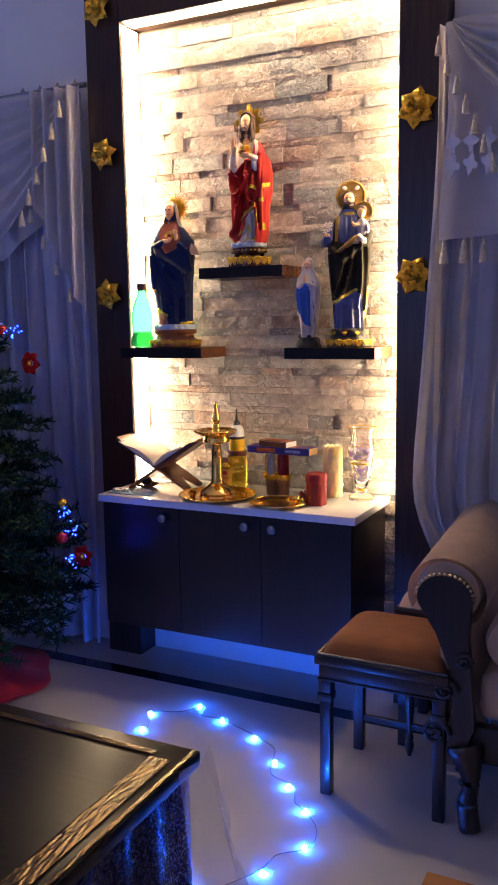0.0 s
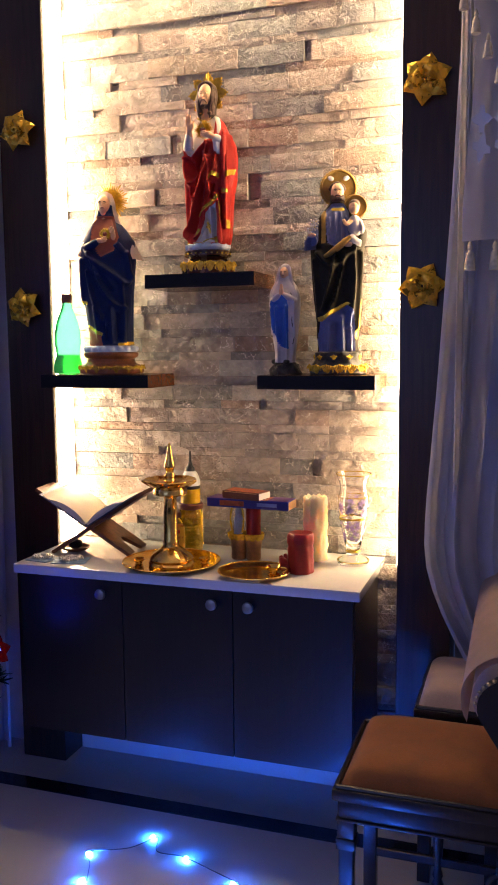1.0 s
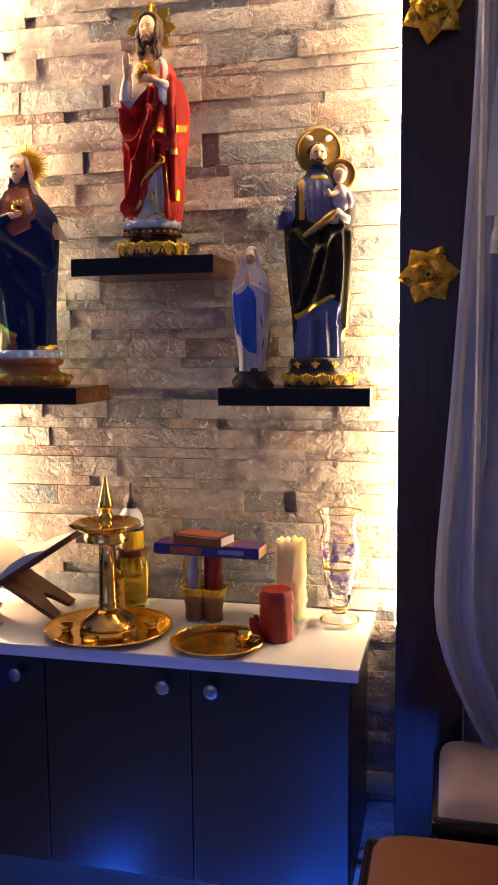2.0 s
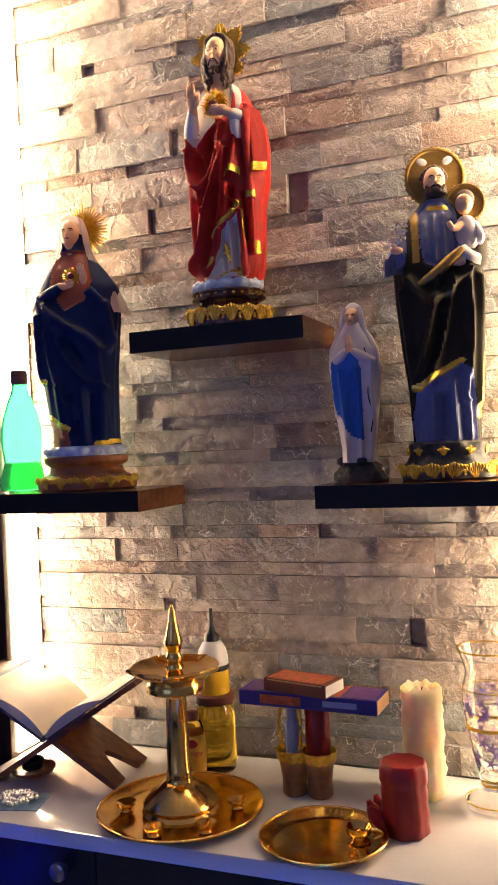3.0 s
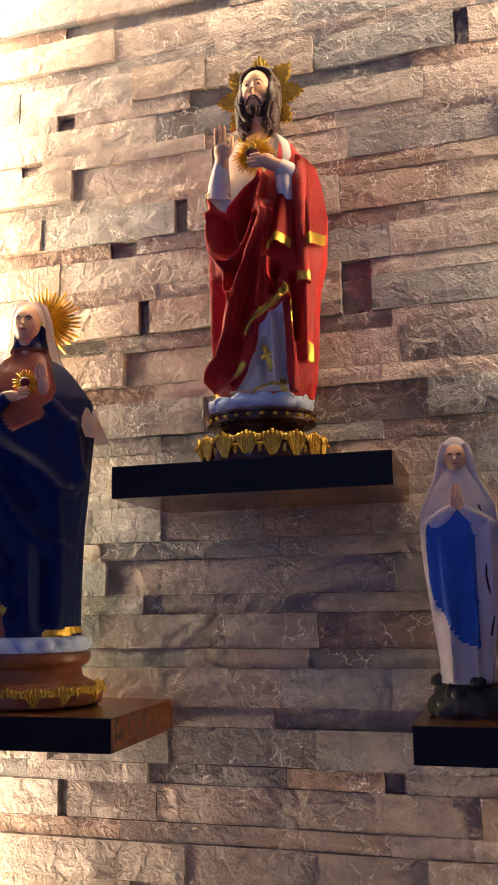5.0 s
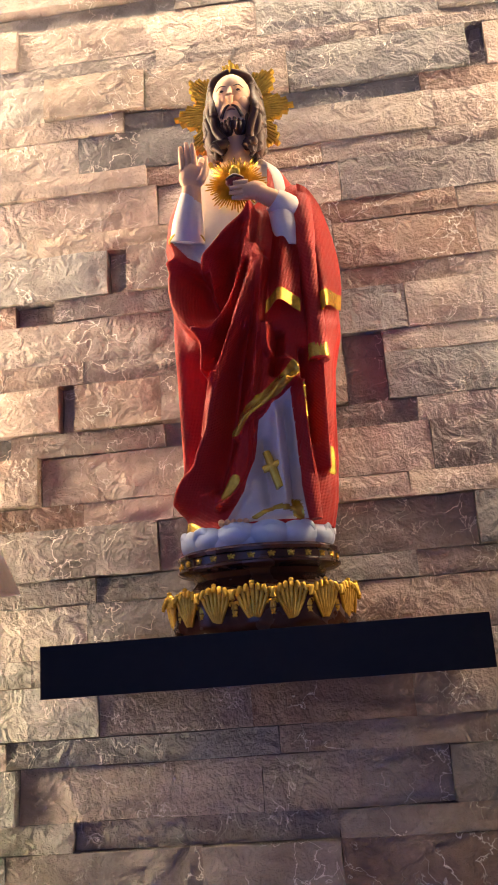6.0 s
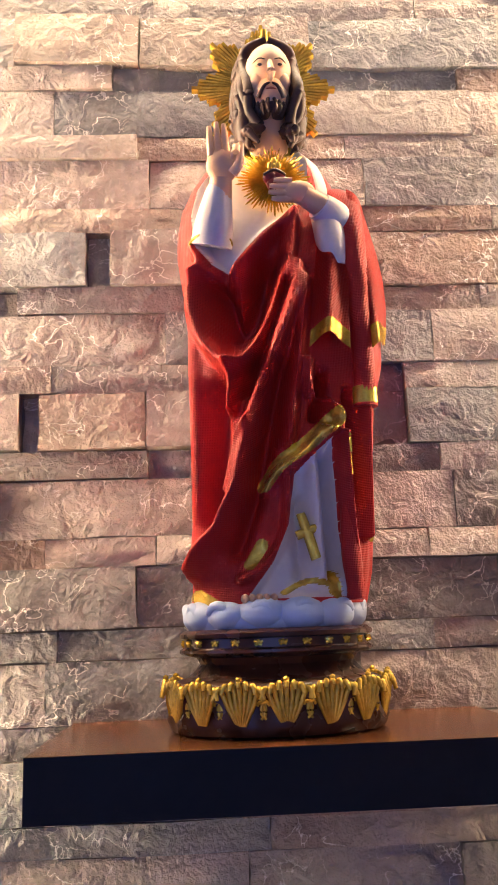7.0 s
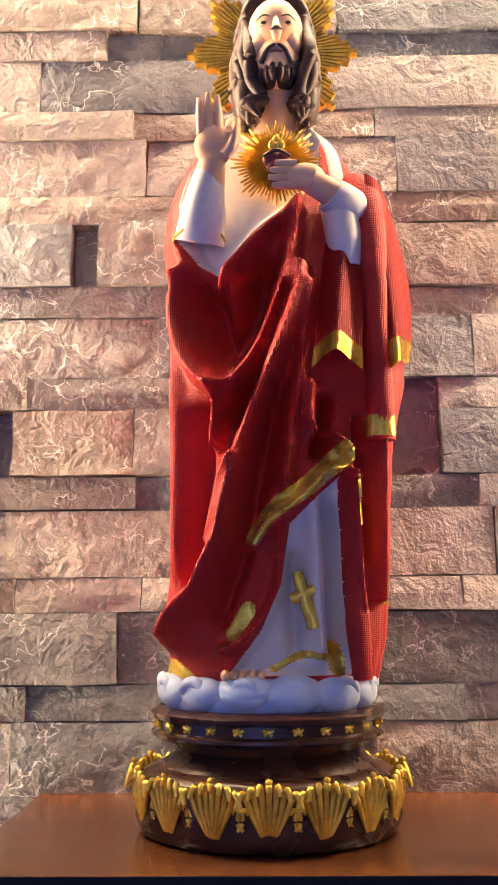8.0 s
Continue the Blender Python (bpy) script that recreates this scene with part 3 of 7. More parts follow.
def leaf_fans(bm, rx, ry, z, n, size, tall):
    """Full gilded leaf fans with curled tips, joined by small scrolls, round an oval plinth."""
    for k in range(n):
        a = math.pi * 1.5 + 2 * math.pi * k / n
        out = Vector((math.cos(a) / rx, math.sin(a) / ry, 0)).normalized()
        side = Vector((-out.y, out.x, 0))
        base = Vector((rx * math.cos(a), ry * math.sin(a), z))
        for i in range(7):
            s = (i - 3) / 3
            root = base + side * s * 0.30 + out * 0.10 + Vector((0, 0, -0.05 * tall))
            low = base + side * s * size * 0.62 + out * 0.26 + Vector((0, 0, tall * 0.36))
            high = base + side * s * size * 0.90 + out * 0.34 + Vector((0, 0, tall * (0.80 - 0.10 * s * s)))
            tip = base + side * s * size * 1.10 + out * 0.52 + Vector((0, 0, tall * (0.98 - 0.14 * s * s)))
            curl = tip + side * s * 0.34 + out * 0.16 - Vector((0, 0, 0.34 + 0.42 * abs(s)))
            cm_tube(bm, [tuple(root), tuple(low), tuple(high), tuple(tip), tuple(curl)], [0.10, 0.17, 0.19, 0.22, 0.15], "gold_paint", 8)
        cm_blob(bm, tuple(base + out * 0.5 + Vector((0, 0, tall * 1.06))), (0.26, 0.26, 0.22), "gold_paint", 1)
        b = a + math.pi / n
        o2 = Vector((math.cos(b) / rx, math.sin(b) / ry, 0)).normalized()
        s2 = Vector((-o2.y, o2.x, 0))
        c2 = Vector((rx * math.cos(b), ry * math.sin(b), z + tall * 0.42)) + o2 * 0.12
        for w in (-1, 1):
            cm_tube(bm, [tuple(c2 + s2 * w * (0.15 + 0.30 * math.cos(q)) + Vector((0, 0, 0.42 * math.sin(q) - 0.1 * q))) for q in (0.0, 1.2, 2.4, 3.6, 4.8)], [0.1, 0.15, 0.17, 0.14, 0.1], "gold_paint", 6)


def star_plate(bm, c, far, near, points, each):
    """A gilded halo: a broad star cut from one ribbed plate, each point a bundle of square-ended rays."""
    for k in range(points):
        for i in range(-each, each + 1):
            q = i / each
            a = 2 * math.pi * (k + q * 0.5) / points
            r = near + (far - near) * (1 - abs(q)) ** 0.8 - (0.25 if i % 2 else 0)
            w = 2 * math.pi * r / points / (2 * each) * 1.15
            d, s = Vector((math.cos(a), 0, math.sin(a))), Vector((-math.sin(a), 0, math.cos(a)))
            own = bmesh.new()
            ring = []
            for g, ww, y in ((0.12, 0.2, 0.0), (1.0, 1.0, -0.25), (1.0, 1.0, 0.25)):
                p = Vector(c) + d * r * g
                ring.append([own.verts.new(v * 0.01) for v in (p - s * w * ww * 0.5 + Vector((0, 0.3, 0)), p - s * w * ww * 0.3 + Vector((0, -0.22 + y * 0.3, 0)), p + s * w * ww * 0.3 + Vector((0, -0.22 + y * 0.3, 0)), p + s * w * ww * 0.5 + Vector((0, 0.3, 0)))])
            own.faces.new(ring[0][::-1])
            for i2 in range(4):
                own.faces.new((ring[0][i2], ring[0][(i2 + 1) % 4], ring[1][(i2 + 1) % 4], ring[1][i2]))
            own.faces.new(ring[1])
            for v in ring[2]:
                own.verts.remove(v)
            bmesh.ops.recalc_face_normals(own, faces=own.faces[:])
            merge(bm, own, IX["gold_paint"])


def red_statue(at):
    bm = bmesh.new()
    lobes = lambda a, z: 0.16 * math.cos(12 * a) * (1 if 0.6 < z < 3.6 else 0.2)
    oval_turn(bm, [(7.8, 0), (8.35, 0.2), (8.6, 0.9), (8.4, 1.8), (8.6, 2.7), (8.4, 3.5), (7.9, 3.9), (7.1, 4.1)], 0.86, "plinth_brown", 84, lobes)
    leaf_fans(bm, 8.35, 7.2, 1.10, 16, 1.42, 2.9)
    oval_turn(bm, [(7.4, 3.9), (6.6, 4.5), (6.1, 5.1), (6.4, 5.6), (7.4, 5.8), (7.7, 6.0), (7.7, 6.2), (7.4, 6.35), (7.4, 7.0), (7.7, 7.1), (7.75, 7.4), (7.3, 7.7)], 0.86, "plinth_brown", 72)
    for k in range(26):
        a = 2 * math.pi * (k + 0.5) / 26
        p = Vector((7.45 * math.cos(a), 6.4 * math.sin(a), 6.68))
        s = Vector((-math.sin(a), 0.86 * math.cos(a), 0))
        for q, up in ((-0.34, 0.14), (0.0, 0.26), (0.34, 0.14), (-0.25, -0.18), (0.25, -0.18)):
            cm_tube(bm, [tuple(p), tuple(p + s * q + Vector((0, 0, up)))], [0.13, 0.11], "gold_paint", 5)
        cm_blob(bm, tuple(p), (0.2, 0.2, 0.2), "gold_paint", 1)
    oval_turn(bm, [(6.6, 7.6), (7.0, 8.2), (6.8, 9.2), (5.8, 9.9)], 0.82, "cloud_paint", 60)
    crng = random.Random(5)
    for k in range(13):
        a = 2 * math.pi * (k + 0.3) / 13
        o = Vector((math.cos(a), 0.80 * math.sin(a), 0))
        s = Vector((-math.sin(a), 0.80 * math.cos(a), 0))
        r = 1.15 + 0.2 * crng.random()
        turn_up = Matrix.Rotation(a + math.pi / 2, 4, "Z")
        cm_blob(bm, tuple(o * 6.2 + Vector((0, 0, 8.65 + 0.2 * crng.random()))), (r * 1.55, r, r * 0.98), "cloud_paint", 3, turn_up)
        w = 1 if k % 2 else -1
        curl = [tuple(o * (7.15 + 0.10 * math.cos(q)) + s * w * (0.95 - 0.11 * q) * math.cos(q * 0.9) + Vector((0, 0, 8.8 + (0.80 - 0.09 * q) * math.sin(q * 0.9)))) for q in (0, 1, 2, 3, 4, 5, 6)]
        cm_tube(bm, curl, [0.22, 0.36, 0.40, 0.36, 0.30, 0.24, 0.16], "cloud_paint", 8)
    prof = [(9.4, 7.0, 5.0, 0.4, 0), (11.9, 7.2, 5.0, 0.8, 0), (16.1, 7.4, 5.0, 1.0, 0), (20.6, 7.5, 5.2, 1.1, 0), (25.2, 7.7, 5.6, 1.3, 0),
             (29.1, 8.2, 5.8, 1.7, 0), (32.0, 8.2, 5.8, 1.8, 0), (36.1, 8.5, 5.6, 1.7, 0), (39.8, 8.5, 5.0, 1.2, 0), (41.4, 8.1, 4.7, 0.9, 0),
             (43.6, 7.2, 4.2, 0.4, 0), (45.9, 6.2, 3.8, 0.4, 0), (47.6, 5.1, 3.5, 0.5, 0), (48.7, 3.8, 3.1, 0.6, 0), (49.6, 2.4, 2.6, 0.6, -0.6),
             (50.8, 1.4, 2.2, 0.3, -0.6), (54.5, 2.0, 2.0, 0.3, -1.6)]
    folds = [([(-5.4, 38.9), (-4.8, 37.2), (-4.2, 36.0), (-3.2, 35.2), (-1.7, 36.8), (0.2, 39.0), (2.0, 40.6)], 0.8, 0.6),
             ([(-5.3, 36.4), (-5.2, 33.0), (-4.4, 30.0), (-2.7, 28.0), (-1.0, 29.2), (0.5, 32.8), (1.8, 37.3), (2.3, 40.6)], 1.05, 0.6),
             ([(-2.7, 28.2), (-2.9, 26.4), (-3.1, 24.6)], 0.8, 0.5),
             ([(2.4, 36.0), (1.4, 31.8), (-0.4, 26.9), (-1.6, 23.2), (-2.3, 20.3), (-2.9, 17.9), (-4.9, 14.2), (-6.2, 11.9)], 1.15, 0.65),
             ([(-1.6, 23.4), (-2.6, 22.4), (-3.0, 20.4), (-3.6, 18.4)], 0.6, 0.4),
             ([(-6.0, 35.0), (-5.9, 28.0), (-5.8, 20.0), (-6.2, 12.5)], 0.55, 0.5),
             ([(3.0, 35.0), (2.4, 30.0), (1.7, 25.2), (1.2, 21.8)], 0.65, 0.5),
             ([(2.9, 28.1), (2.9, 25.7), (3.9, 25.0), (5.0, 24.1), (5.0, 23.0), (4.0, 22.4)], 0.8, 0.4),
             ([(5.5, 22.5), (5.5, 18.0), (5.6, 14.0), (5.8, 10.7)], 0.75, 0.35), ([(7.3, 26.4), (7.1, 20.8), (6.9, 14.5)], 0.7, 0.4),
             ([(-0.9, 18.0), (0.4, 19.5), (2.2, 20.8), (3.9, 22.7)], 0.6, 0.45), ([(1.1, 19.2), (0.6, 14.8), (-1.0, 12.4), (-2.7, 11.4)], 0.55, 0.4),
             ([(-3.9, 35.0), (-3.4, 32.6), (-2.6, 31.2), (-1.2, 32.6), (0.0, 36.0)], -1.5, 1.25),
             ([(1.6, 34.6), (-0.4, 29.6), (-1.8, 25.8)], -0.8, 0.5), ([(-4.3, 26.4), (-4.4, 21.0), (-5.0, 16.0)], -0.95, 0.95),
             ([(0.8, 28.0), (-0.5, 22.0), (-1.6, 17.4), (-3.2, 13.6)], -0.8, 0.8), ([(6.2, 25.9), (6.3, 17.1)], -0.8, 0.4),
             ([(4.0, 27.2), (3.4, 23.8)], -0.9, 0.5), ([(3.0, 20.5), (3.3, 11.5)], 0.6, 0.5), ([(4.1, 20.5), (4.5, 11.5)], -0.8, 0.45), ([(1.6, 17.0), (1.9, 11.5)], -0.6, 0.6)]
    white = [(4.6, 22.1), (3.2, 20.9), (1.5, 19.2), (0.9, 15.4), (-0.3, 12.6), (-2.5, 9.8), (5.3, 9.8), (4.9, 15.1), (4.8, 18.6)]
    chest = [(-6.0, 42.4), (-5.9, 40.4), (-5.0, 38.4), (-4.1, 36.8), (-3.0, 36.0), (-1.7, 37.8), (0.1, 39.8), (1.9, 41.2), (4.0, 43.4), (4.2, 48.0), (2.4, 49.5), (-1.5, 49.0), (-3.5, 47.6), (-5.4, 45.0)]
    neck = [(-0.9, 49.2), (0.6, 48.4), (2.6, 49.2), (3.6, 56), (-1.6, 56)]
    trims = [([(-0.9, 18.4),
             (0.4, 20.0), (2.3, 21.3), (4.0, 22.8), (5.2, 24.0)], 0.62, IX["gold_paint"]), ([(-7.3, 10.4), (-7.1, 9.3)], 0.6, IX["gold_paint"]), ([(-6.1, 10.2),
             (-5.1, 9.5)], 0.55, IX["gold_paint"]), ([(-2.1, 12.4), (-1.2, 13.8)], 0.5, IX["gold_paint"]), 
             ([(5.6, 22.1), (5.7, 18.4), (5.9, 15.8)], 0.2, IX["gold_paint"]), ([(7.6, 16.4), (7.7, 14.6)], 0.5, IX["gold_paint"]), ([(0.3, 10.2), (2.2, 11.0),
             (4.1, 10.8)], 0.22, IX["gold_paint"]), ([(4.4, 11.4), (4.5, 10.2)], 0.5, IX["gold_paint"]), ([(3.8, 48.7), (5.0, 46.7),
             (5.4, 43.6)], 0.55, IX["cream_robe"]), ([(-1.6, 48.4), (0.5, 47.6), (2.8, 48.4)], 0.55, IX["gold_paint"])]
    draped(bm, prof, folds, [(white, IX["cream_robe"], 0.45), (chest, IX["cream_robe"], 0.5), (neck, IX["painted_skin"], 0.0)], trims, IX["red_mantle"], na=340, nz=400, pleats=(0.07, 22))
    # long oval head with parted hair and a short forked beard
    fx, fy, fz = 1.1, -3.0, 54.6
    cm_blob(bm, (fx, fy, fz + 0.6), (2.2, 2.5, 3.3), "painted_skin")
    cm_blob(bm, (fx, fy - 0.5, fz - 1.6), (1.75, 2.0, 2.2), "painted_skin")
    cm_tube(bm, [(fx, -2.4, 52.0), (fx, -1.9, 50.0), (fx - 0.3, -1.4, 48.0)], [1.7, 1.75, 2.1], "painted_skin", 18)
    cm_tube(bm, [(fx, fy - 2.2, fz + 1.1), (fx, fy - 2.75, fz - 0.1), (fx, fy - 3.0, fz - 0.6), (fx, fy - 2.4, fz - 0.95)], [0.2, 0.28, 0.42, 0.22], "painted_skin", 10)
    for s in (-1, 1):
        cm_tube(bm, [(fx + s * 0.4, fy - 2.42, fz + 1.05), (fx + s * 0.95, fy - 2.32, fz + 1.2), (fx + s * 1.45, fy - 1.95, fz + 0.95)], [0.04, 0.06, 0.03], "painted_brown", 6)
        cm_blob(bm, (fx + s * 0.88, fy - 2.22, fz + 0.55), (0.38, 0.2, 0.2), "painted_skin", 2)
        cm_blob(bm, (fx + s * 0.88, fy - 2.36, fz + 0.55), (0.22, 0.12, 0.14), "painted_brown", 2)
        cm_blob(bm, (fx + s * 1.0, fy - 1.45, fz - 0.6), (0.8, 0.7, 1.1), "painted_skin", 2)
        cm_tube(bm, [(fx + s * 0.1, fy - 2.6, fz - 1.35), (fx + s * 0.6, fy - 2.45, fz - 1.6), (fx + s * 1.1, fy - 2.1, fz - 2.5)], [0.08, 0.15, 0.20], "painted_brown", 7)
    cm_tube(bm, [(fx - 0.45, fy - 2.40, fz - 1.85), (fx, fy - 2.50, fz - 1.8), (fx + 0.45, fy - 2.40, fz - 1.85)], [0.05, 0.10, 0.05], "rust_dress", 6)
    cm_blob(bm, (fx, fy - 0.80, fz - 2.85), (1.45, 1.35, 0.75), "painted_brown")
    for s in (-1, 1):
        cm_blob(bm, (fx + s * 2.15, fy + 0.9, fz - 0.6), (0.7, 1.7, 4.0), "painted_brown")
        cm_blob(bm, (fx + s * 2.25, fy + 0.3, fz - 3.8), (1.0, 1.6, 2.3), "painted_brown")
    for s in (-1, 1):
        cm_blob(bm, (fx + s * 0.55, fy - 0.95, fz - 3.2), (0.75, 1.0, 0.60), "painted_brown")
        cm_blob(bm, (fx + s * 1.45, fy - 0.75, fz - 2.3), (0.38, 0.9, 0.95), "painted_brown")
        for k in range(3):
            cm_tube(bm, [(fx + s * (0.25 + 0.4 * k), fy - 2.2 + 0.3 * k, fz - 2.6), (fx + s * (0.35 + 0.4 * k), fy - 2.3 + 0.35 * k, fz - 3.2), (fx + s * (0.25 + 0.35 * k), fy - 2.0 + 0.35 * k, fz - 3.8)], [0.16, 0.24, 0.10], "painted_brown", 7)
    cm_blob(bm, (fx, fy + 1.3, fz + 2.0), (2.45, 2.3, 3.3), "painted_brown")
    for s in (-1, 1):
        for k in range(10):
            q = k / 9
            ph = 1.3 * k + s
            out = 1.95 + 0.62 * q
            back = -1.9 + 3.6 * q
            pts = [(fx + s * (0.12 + 0.1 * q), fy - 0.5 + 1.8 * q, fz + 4.45 + 0.3 * math.sin(3 * q)),
                   (fx + s * (1.85 + 0.45 * q), fy - 0.2 + 1.6 * q, fz + 3.5 - 0.3 * q),
                   (fx + s * (out + 0.15), fy + 0.9 + back * 0.6, fz + 1.5),
                   (fx + s * (out + 0.25 + 0.35 * math.sin(ph)), fy + back * 0.8, fz - 1.2),
                   (fx + s * (out + 0.15 - 0.45 * math.cos(ph)), fy + back * 0.7, fz - 3.2),
                   (fx + s * (out - 0.65 + 0.4 * math.sin(ph)), fy + 0.1 + back * 0.7, fz - 4.8),
                   (fx + s * (out - 0.15 + 0.4 * math.cos(ph)), fy - 0.4 + back * 0.6, fz - 5.2),
                   (fx + s * (out - 0.5 + 0.3 * math.sin(2 * ph)), fy - 0.6 + back * 0.6, fz - 6.0 + 0.6 * math.sin(ph))]
            cm_tube(bm, pts, [0.28, 0.52, 0.54, 0.50, 0.48, 0.50, 0.46, 0.16], "painted_brown", 10)
    star_plate(bm, (0.9, -0.4, 56.2), 6.6, 4.3, 8, 6)
    cm_tube(bm, [(1.1, -0.6, 59.8), (1.1, -1.0, 61.2), (1.1, -1.2, 61.9)], [0.3, 0.4, 0.25], "gold_paint", 8)
    # raised hand with two fingers up, cuff hanging open below it
    cm_tube(bm, [(-4.4, -4.4, 38.7), (-4.1, -5.0, 40.4), (-3.8, -5.4, 42.2), (-3.6, -5.6, 43.4)], [1.75, 1.6, 1.25, 0.95], "cream_robe", 24)
    cm_tube(bm, [(-4.4 + 1.72 * math.cos(a), -4.5 + 1.5 * math.sin(a), 38.75 - 0.35 * math.sin(a)) for a in np.linspace(math.pi, 2 * math.pi, 12)], [0.13, 0.17, 0.13], "gold_paint", 7)
    cm_tube(bm, [(-3.6, -5.5, 42.4), (-3.45, -5.8, 44.0)], [1.05, 0.95], "painted_skin", 16)
    cm_blob(bm, (-3.3, -5.9, 45.2), (1.35, 0.65, 1.6), "painted_skin")
    fingers(bm, (-3.55, -6.0, 45.9), (-0.05, 0.02, 1), (1, 0, -0.08), 3.3, 3, r=0.36)
    cm_tube(bm, [(-2.4, -6.1, 45.6), (-2.1, -6.7, 46.4), (-2.2, -7.0, 45.8)], [0.36, 0.36, 0.28], "painted_skin", 10)
    cm_tube(bm, [(-2.5, -6.2, 44.3), (-1.9, -6.5, 45.2), (-1.75, -6.5, 46.9)], [0.46, 0.40, 0.26], "painted_skin", 10)
    # forearm and hand that points at the heart, with its hanging cuff
    cm_tube(bm, [(6.6, -2.6, 40.2), (6.0, -4.6, 40.8), (4.6, -5.7, 41.6)], [1.7, 1.6, 1.15], "cream_robe", 20)
    cm_tube(bm, [(5.3, -4.7, 41.0), (5.5, -5.2, 38.6), (5.8, -5.3, 36.4)], [1.3, 1.25, 0.75], "cream_robe", 20)
    cm_tube(bm, [(5.0, -5.6, 41.5), (3.2, -6.3, 42.3)], [0.95, 0.85], "painted_skin", 16)
    cm_blob(bm, (2.9, -6.4, 42.5), (1.35, 0.65, 1.0), "painted_skin")
    fingers(bm, (2.3, -6.5, 42.6), (-1, -0.05, 0.06), (0.05, -0.1, 1), 1.9, 4, r=0.30)
    # mantle over that arm: a front flap, an outer flap and a rolled fold between them, all with gilt hems

    def flap_front(u, v):
        x = (4.5 - 1.5 * v) * (1 - u) + (7.0 - 0.7 * v) * u
        y = -5.6 - 1.5 * v ** 0.7 + 0.9 * u * u - 0.6 * math.sin(math.pi * u) * v + 1.2 * (1 - u) ** 3 * (1 - v) + 0.40 * math.sin(3 * math.pi * u + 0.6) * v
        return (x * 0.01, y * 0.01, (40.2 - (11.2 - 0.9 * math.sin(math.pi * u)) * v) * 0.01)

    def flap_outer(u, v):
        x = (7.0 + 1.3 * v) * (1 - u) + (9.2 + 1.3 * math.sin(v * 2.3)) * u
        y = -5.2 + 3.6 * u - 1.1 * math.sin(math.pi * u) - 0.5 * v * math.sin(2 * math.pi * u)
        return (x * 0.01, y * 0.01, (43.4 - (14.0 - 2.2 * u) * v - 0.8 * u) * 0.01)
    for fn in (flap_front, flap_outer):
        cloth(fn, 26, 40, 0.0022, bm, IX["red_mantle"])
        cloth(lambda u, v: tuple(a + b for a, b in zip(fn(u, 0.875 + 0.13 * v), (0, -0.0018, 0))), 26, 6, 0.0022, bm, IX["gold_paint"])
    cm_tube(bm, [(6.4, -2.0, 44.2), (7.0, -4.0, 42.2), (7.3, -4.9, 38.6), (7.4, -5.0, 33), (7.6, -4.7, 28), (7.6, -4.5, 24.7)], [0.9, 1.25, 1.1, 0.95, 0.9, 1.0], "red_mantle", 20)
    cm_tube(bm, [(7.6, -4.55, 26.3), (7.6, -4.5, 24.9)], [0.98, 1.04], "gold_paint", 20)
    # heart in its burst
    ray_plate(bm, (1.0, -4.9, 44.4), 3.3, 0.22, 60, long=0.16, points=8)
    ray_plate(bm, (1.0, -5.1, 44.4), 2.5, 0.26, 41, long=0.10, points=8)
    cm_blob(bm, (0.65, -5.7, 44.2), (0.62, 0.5, 0.6), "heart_red")
    cm_blob(bm, (1.35, -5.7, 44.2), (0.62, 0.5, 0.6), "heart_red")
    cm_blob(bm, (1.0, -5.7, 43.7), (0.7, 0.5, 0.75), "heart_red")
    cm_tube(bm, [(0.1, -6.0, 44.3), (1.0, -6.3, 44.6), (1.9, -6.0, 44.3)], [0.12, 0.14, 0.12], "painted_brown", 6)
    for dx, dz in ((-0.3, 0.2), (0.3, 0.2), (0, 0.6), (0, 0.1)):
        cm_blob(bm, (1.0 + dx, -5.7, 45.1 + dz), (0.3, 0.3, 0.42), "gold_paint", 2)
    # cross at the end of the girdle, foot under the hem
    cm_tube(bm, [(1.9, -4.9, 16.2), (3.0, -5.0, 12.7)], [0.36, 0.48], "gold_paint", 8)
    cm_tube(bm, [(1.5, -4.95, 14.5), (3.1, -4.95, 15.1)], [0.36, 0.36], "gold_paint", 8)
    for k in range(5):
        cm_blob(bm, (-2.6 + 0.55 * k, -5.0 + 0.05 * k, 9.9), (0.32, 0.8, 0.36), "painted_skin", 2)
    cm_tube(bm, [(5.6, -4.4, 17), (5.7, -4.7, 13), (5.9, -4.8, 9.6)], [0.5, 0.8, 0.6], "red_mantle", 12)
    return finish("statue", bm, at, "painted plaster statue in a red mantle with gilded sunburst halo", 0.0, 0.945)


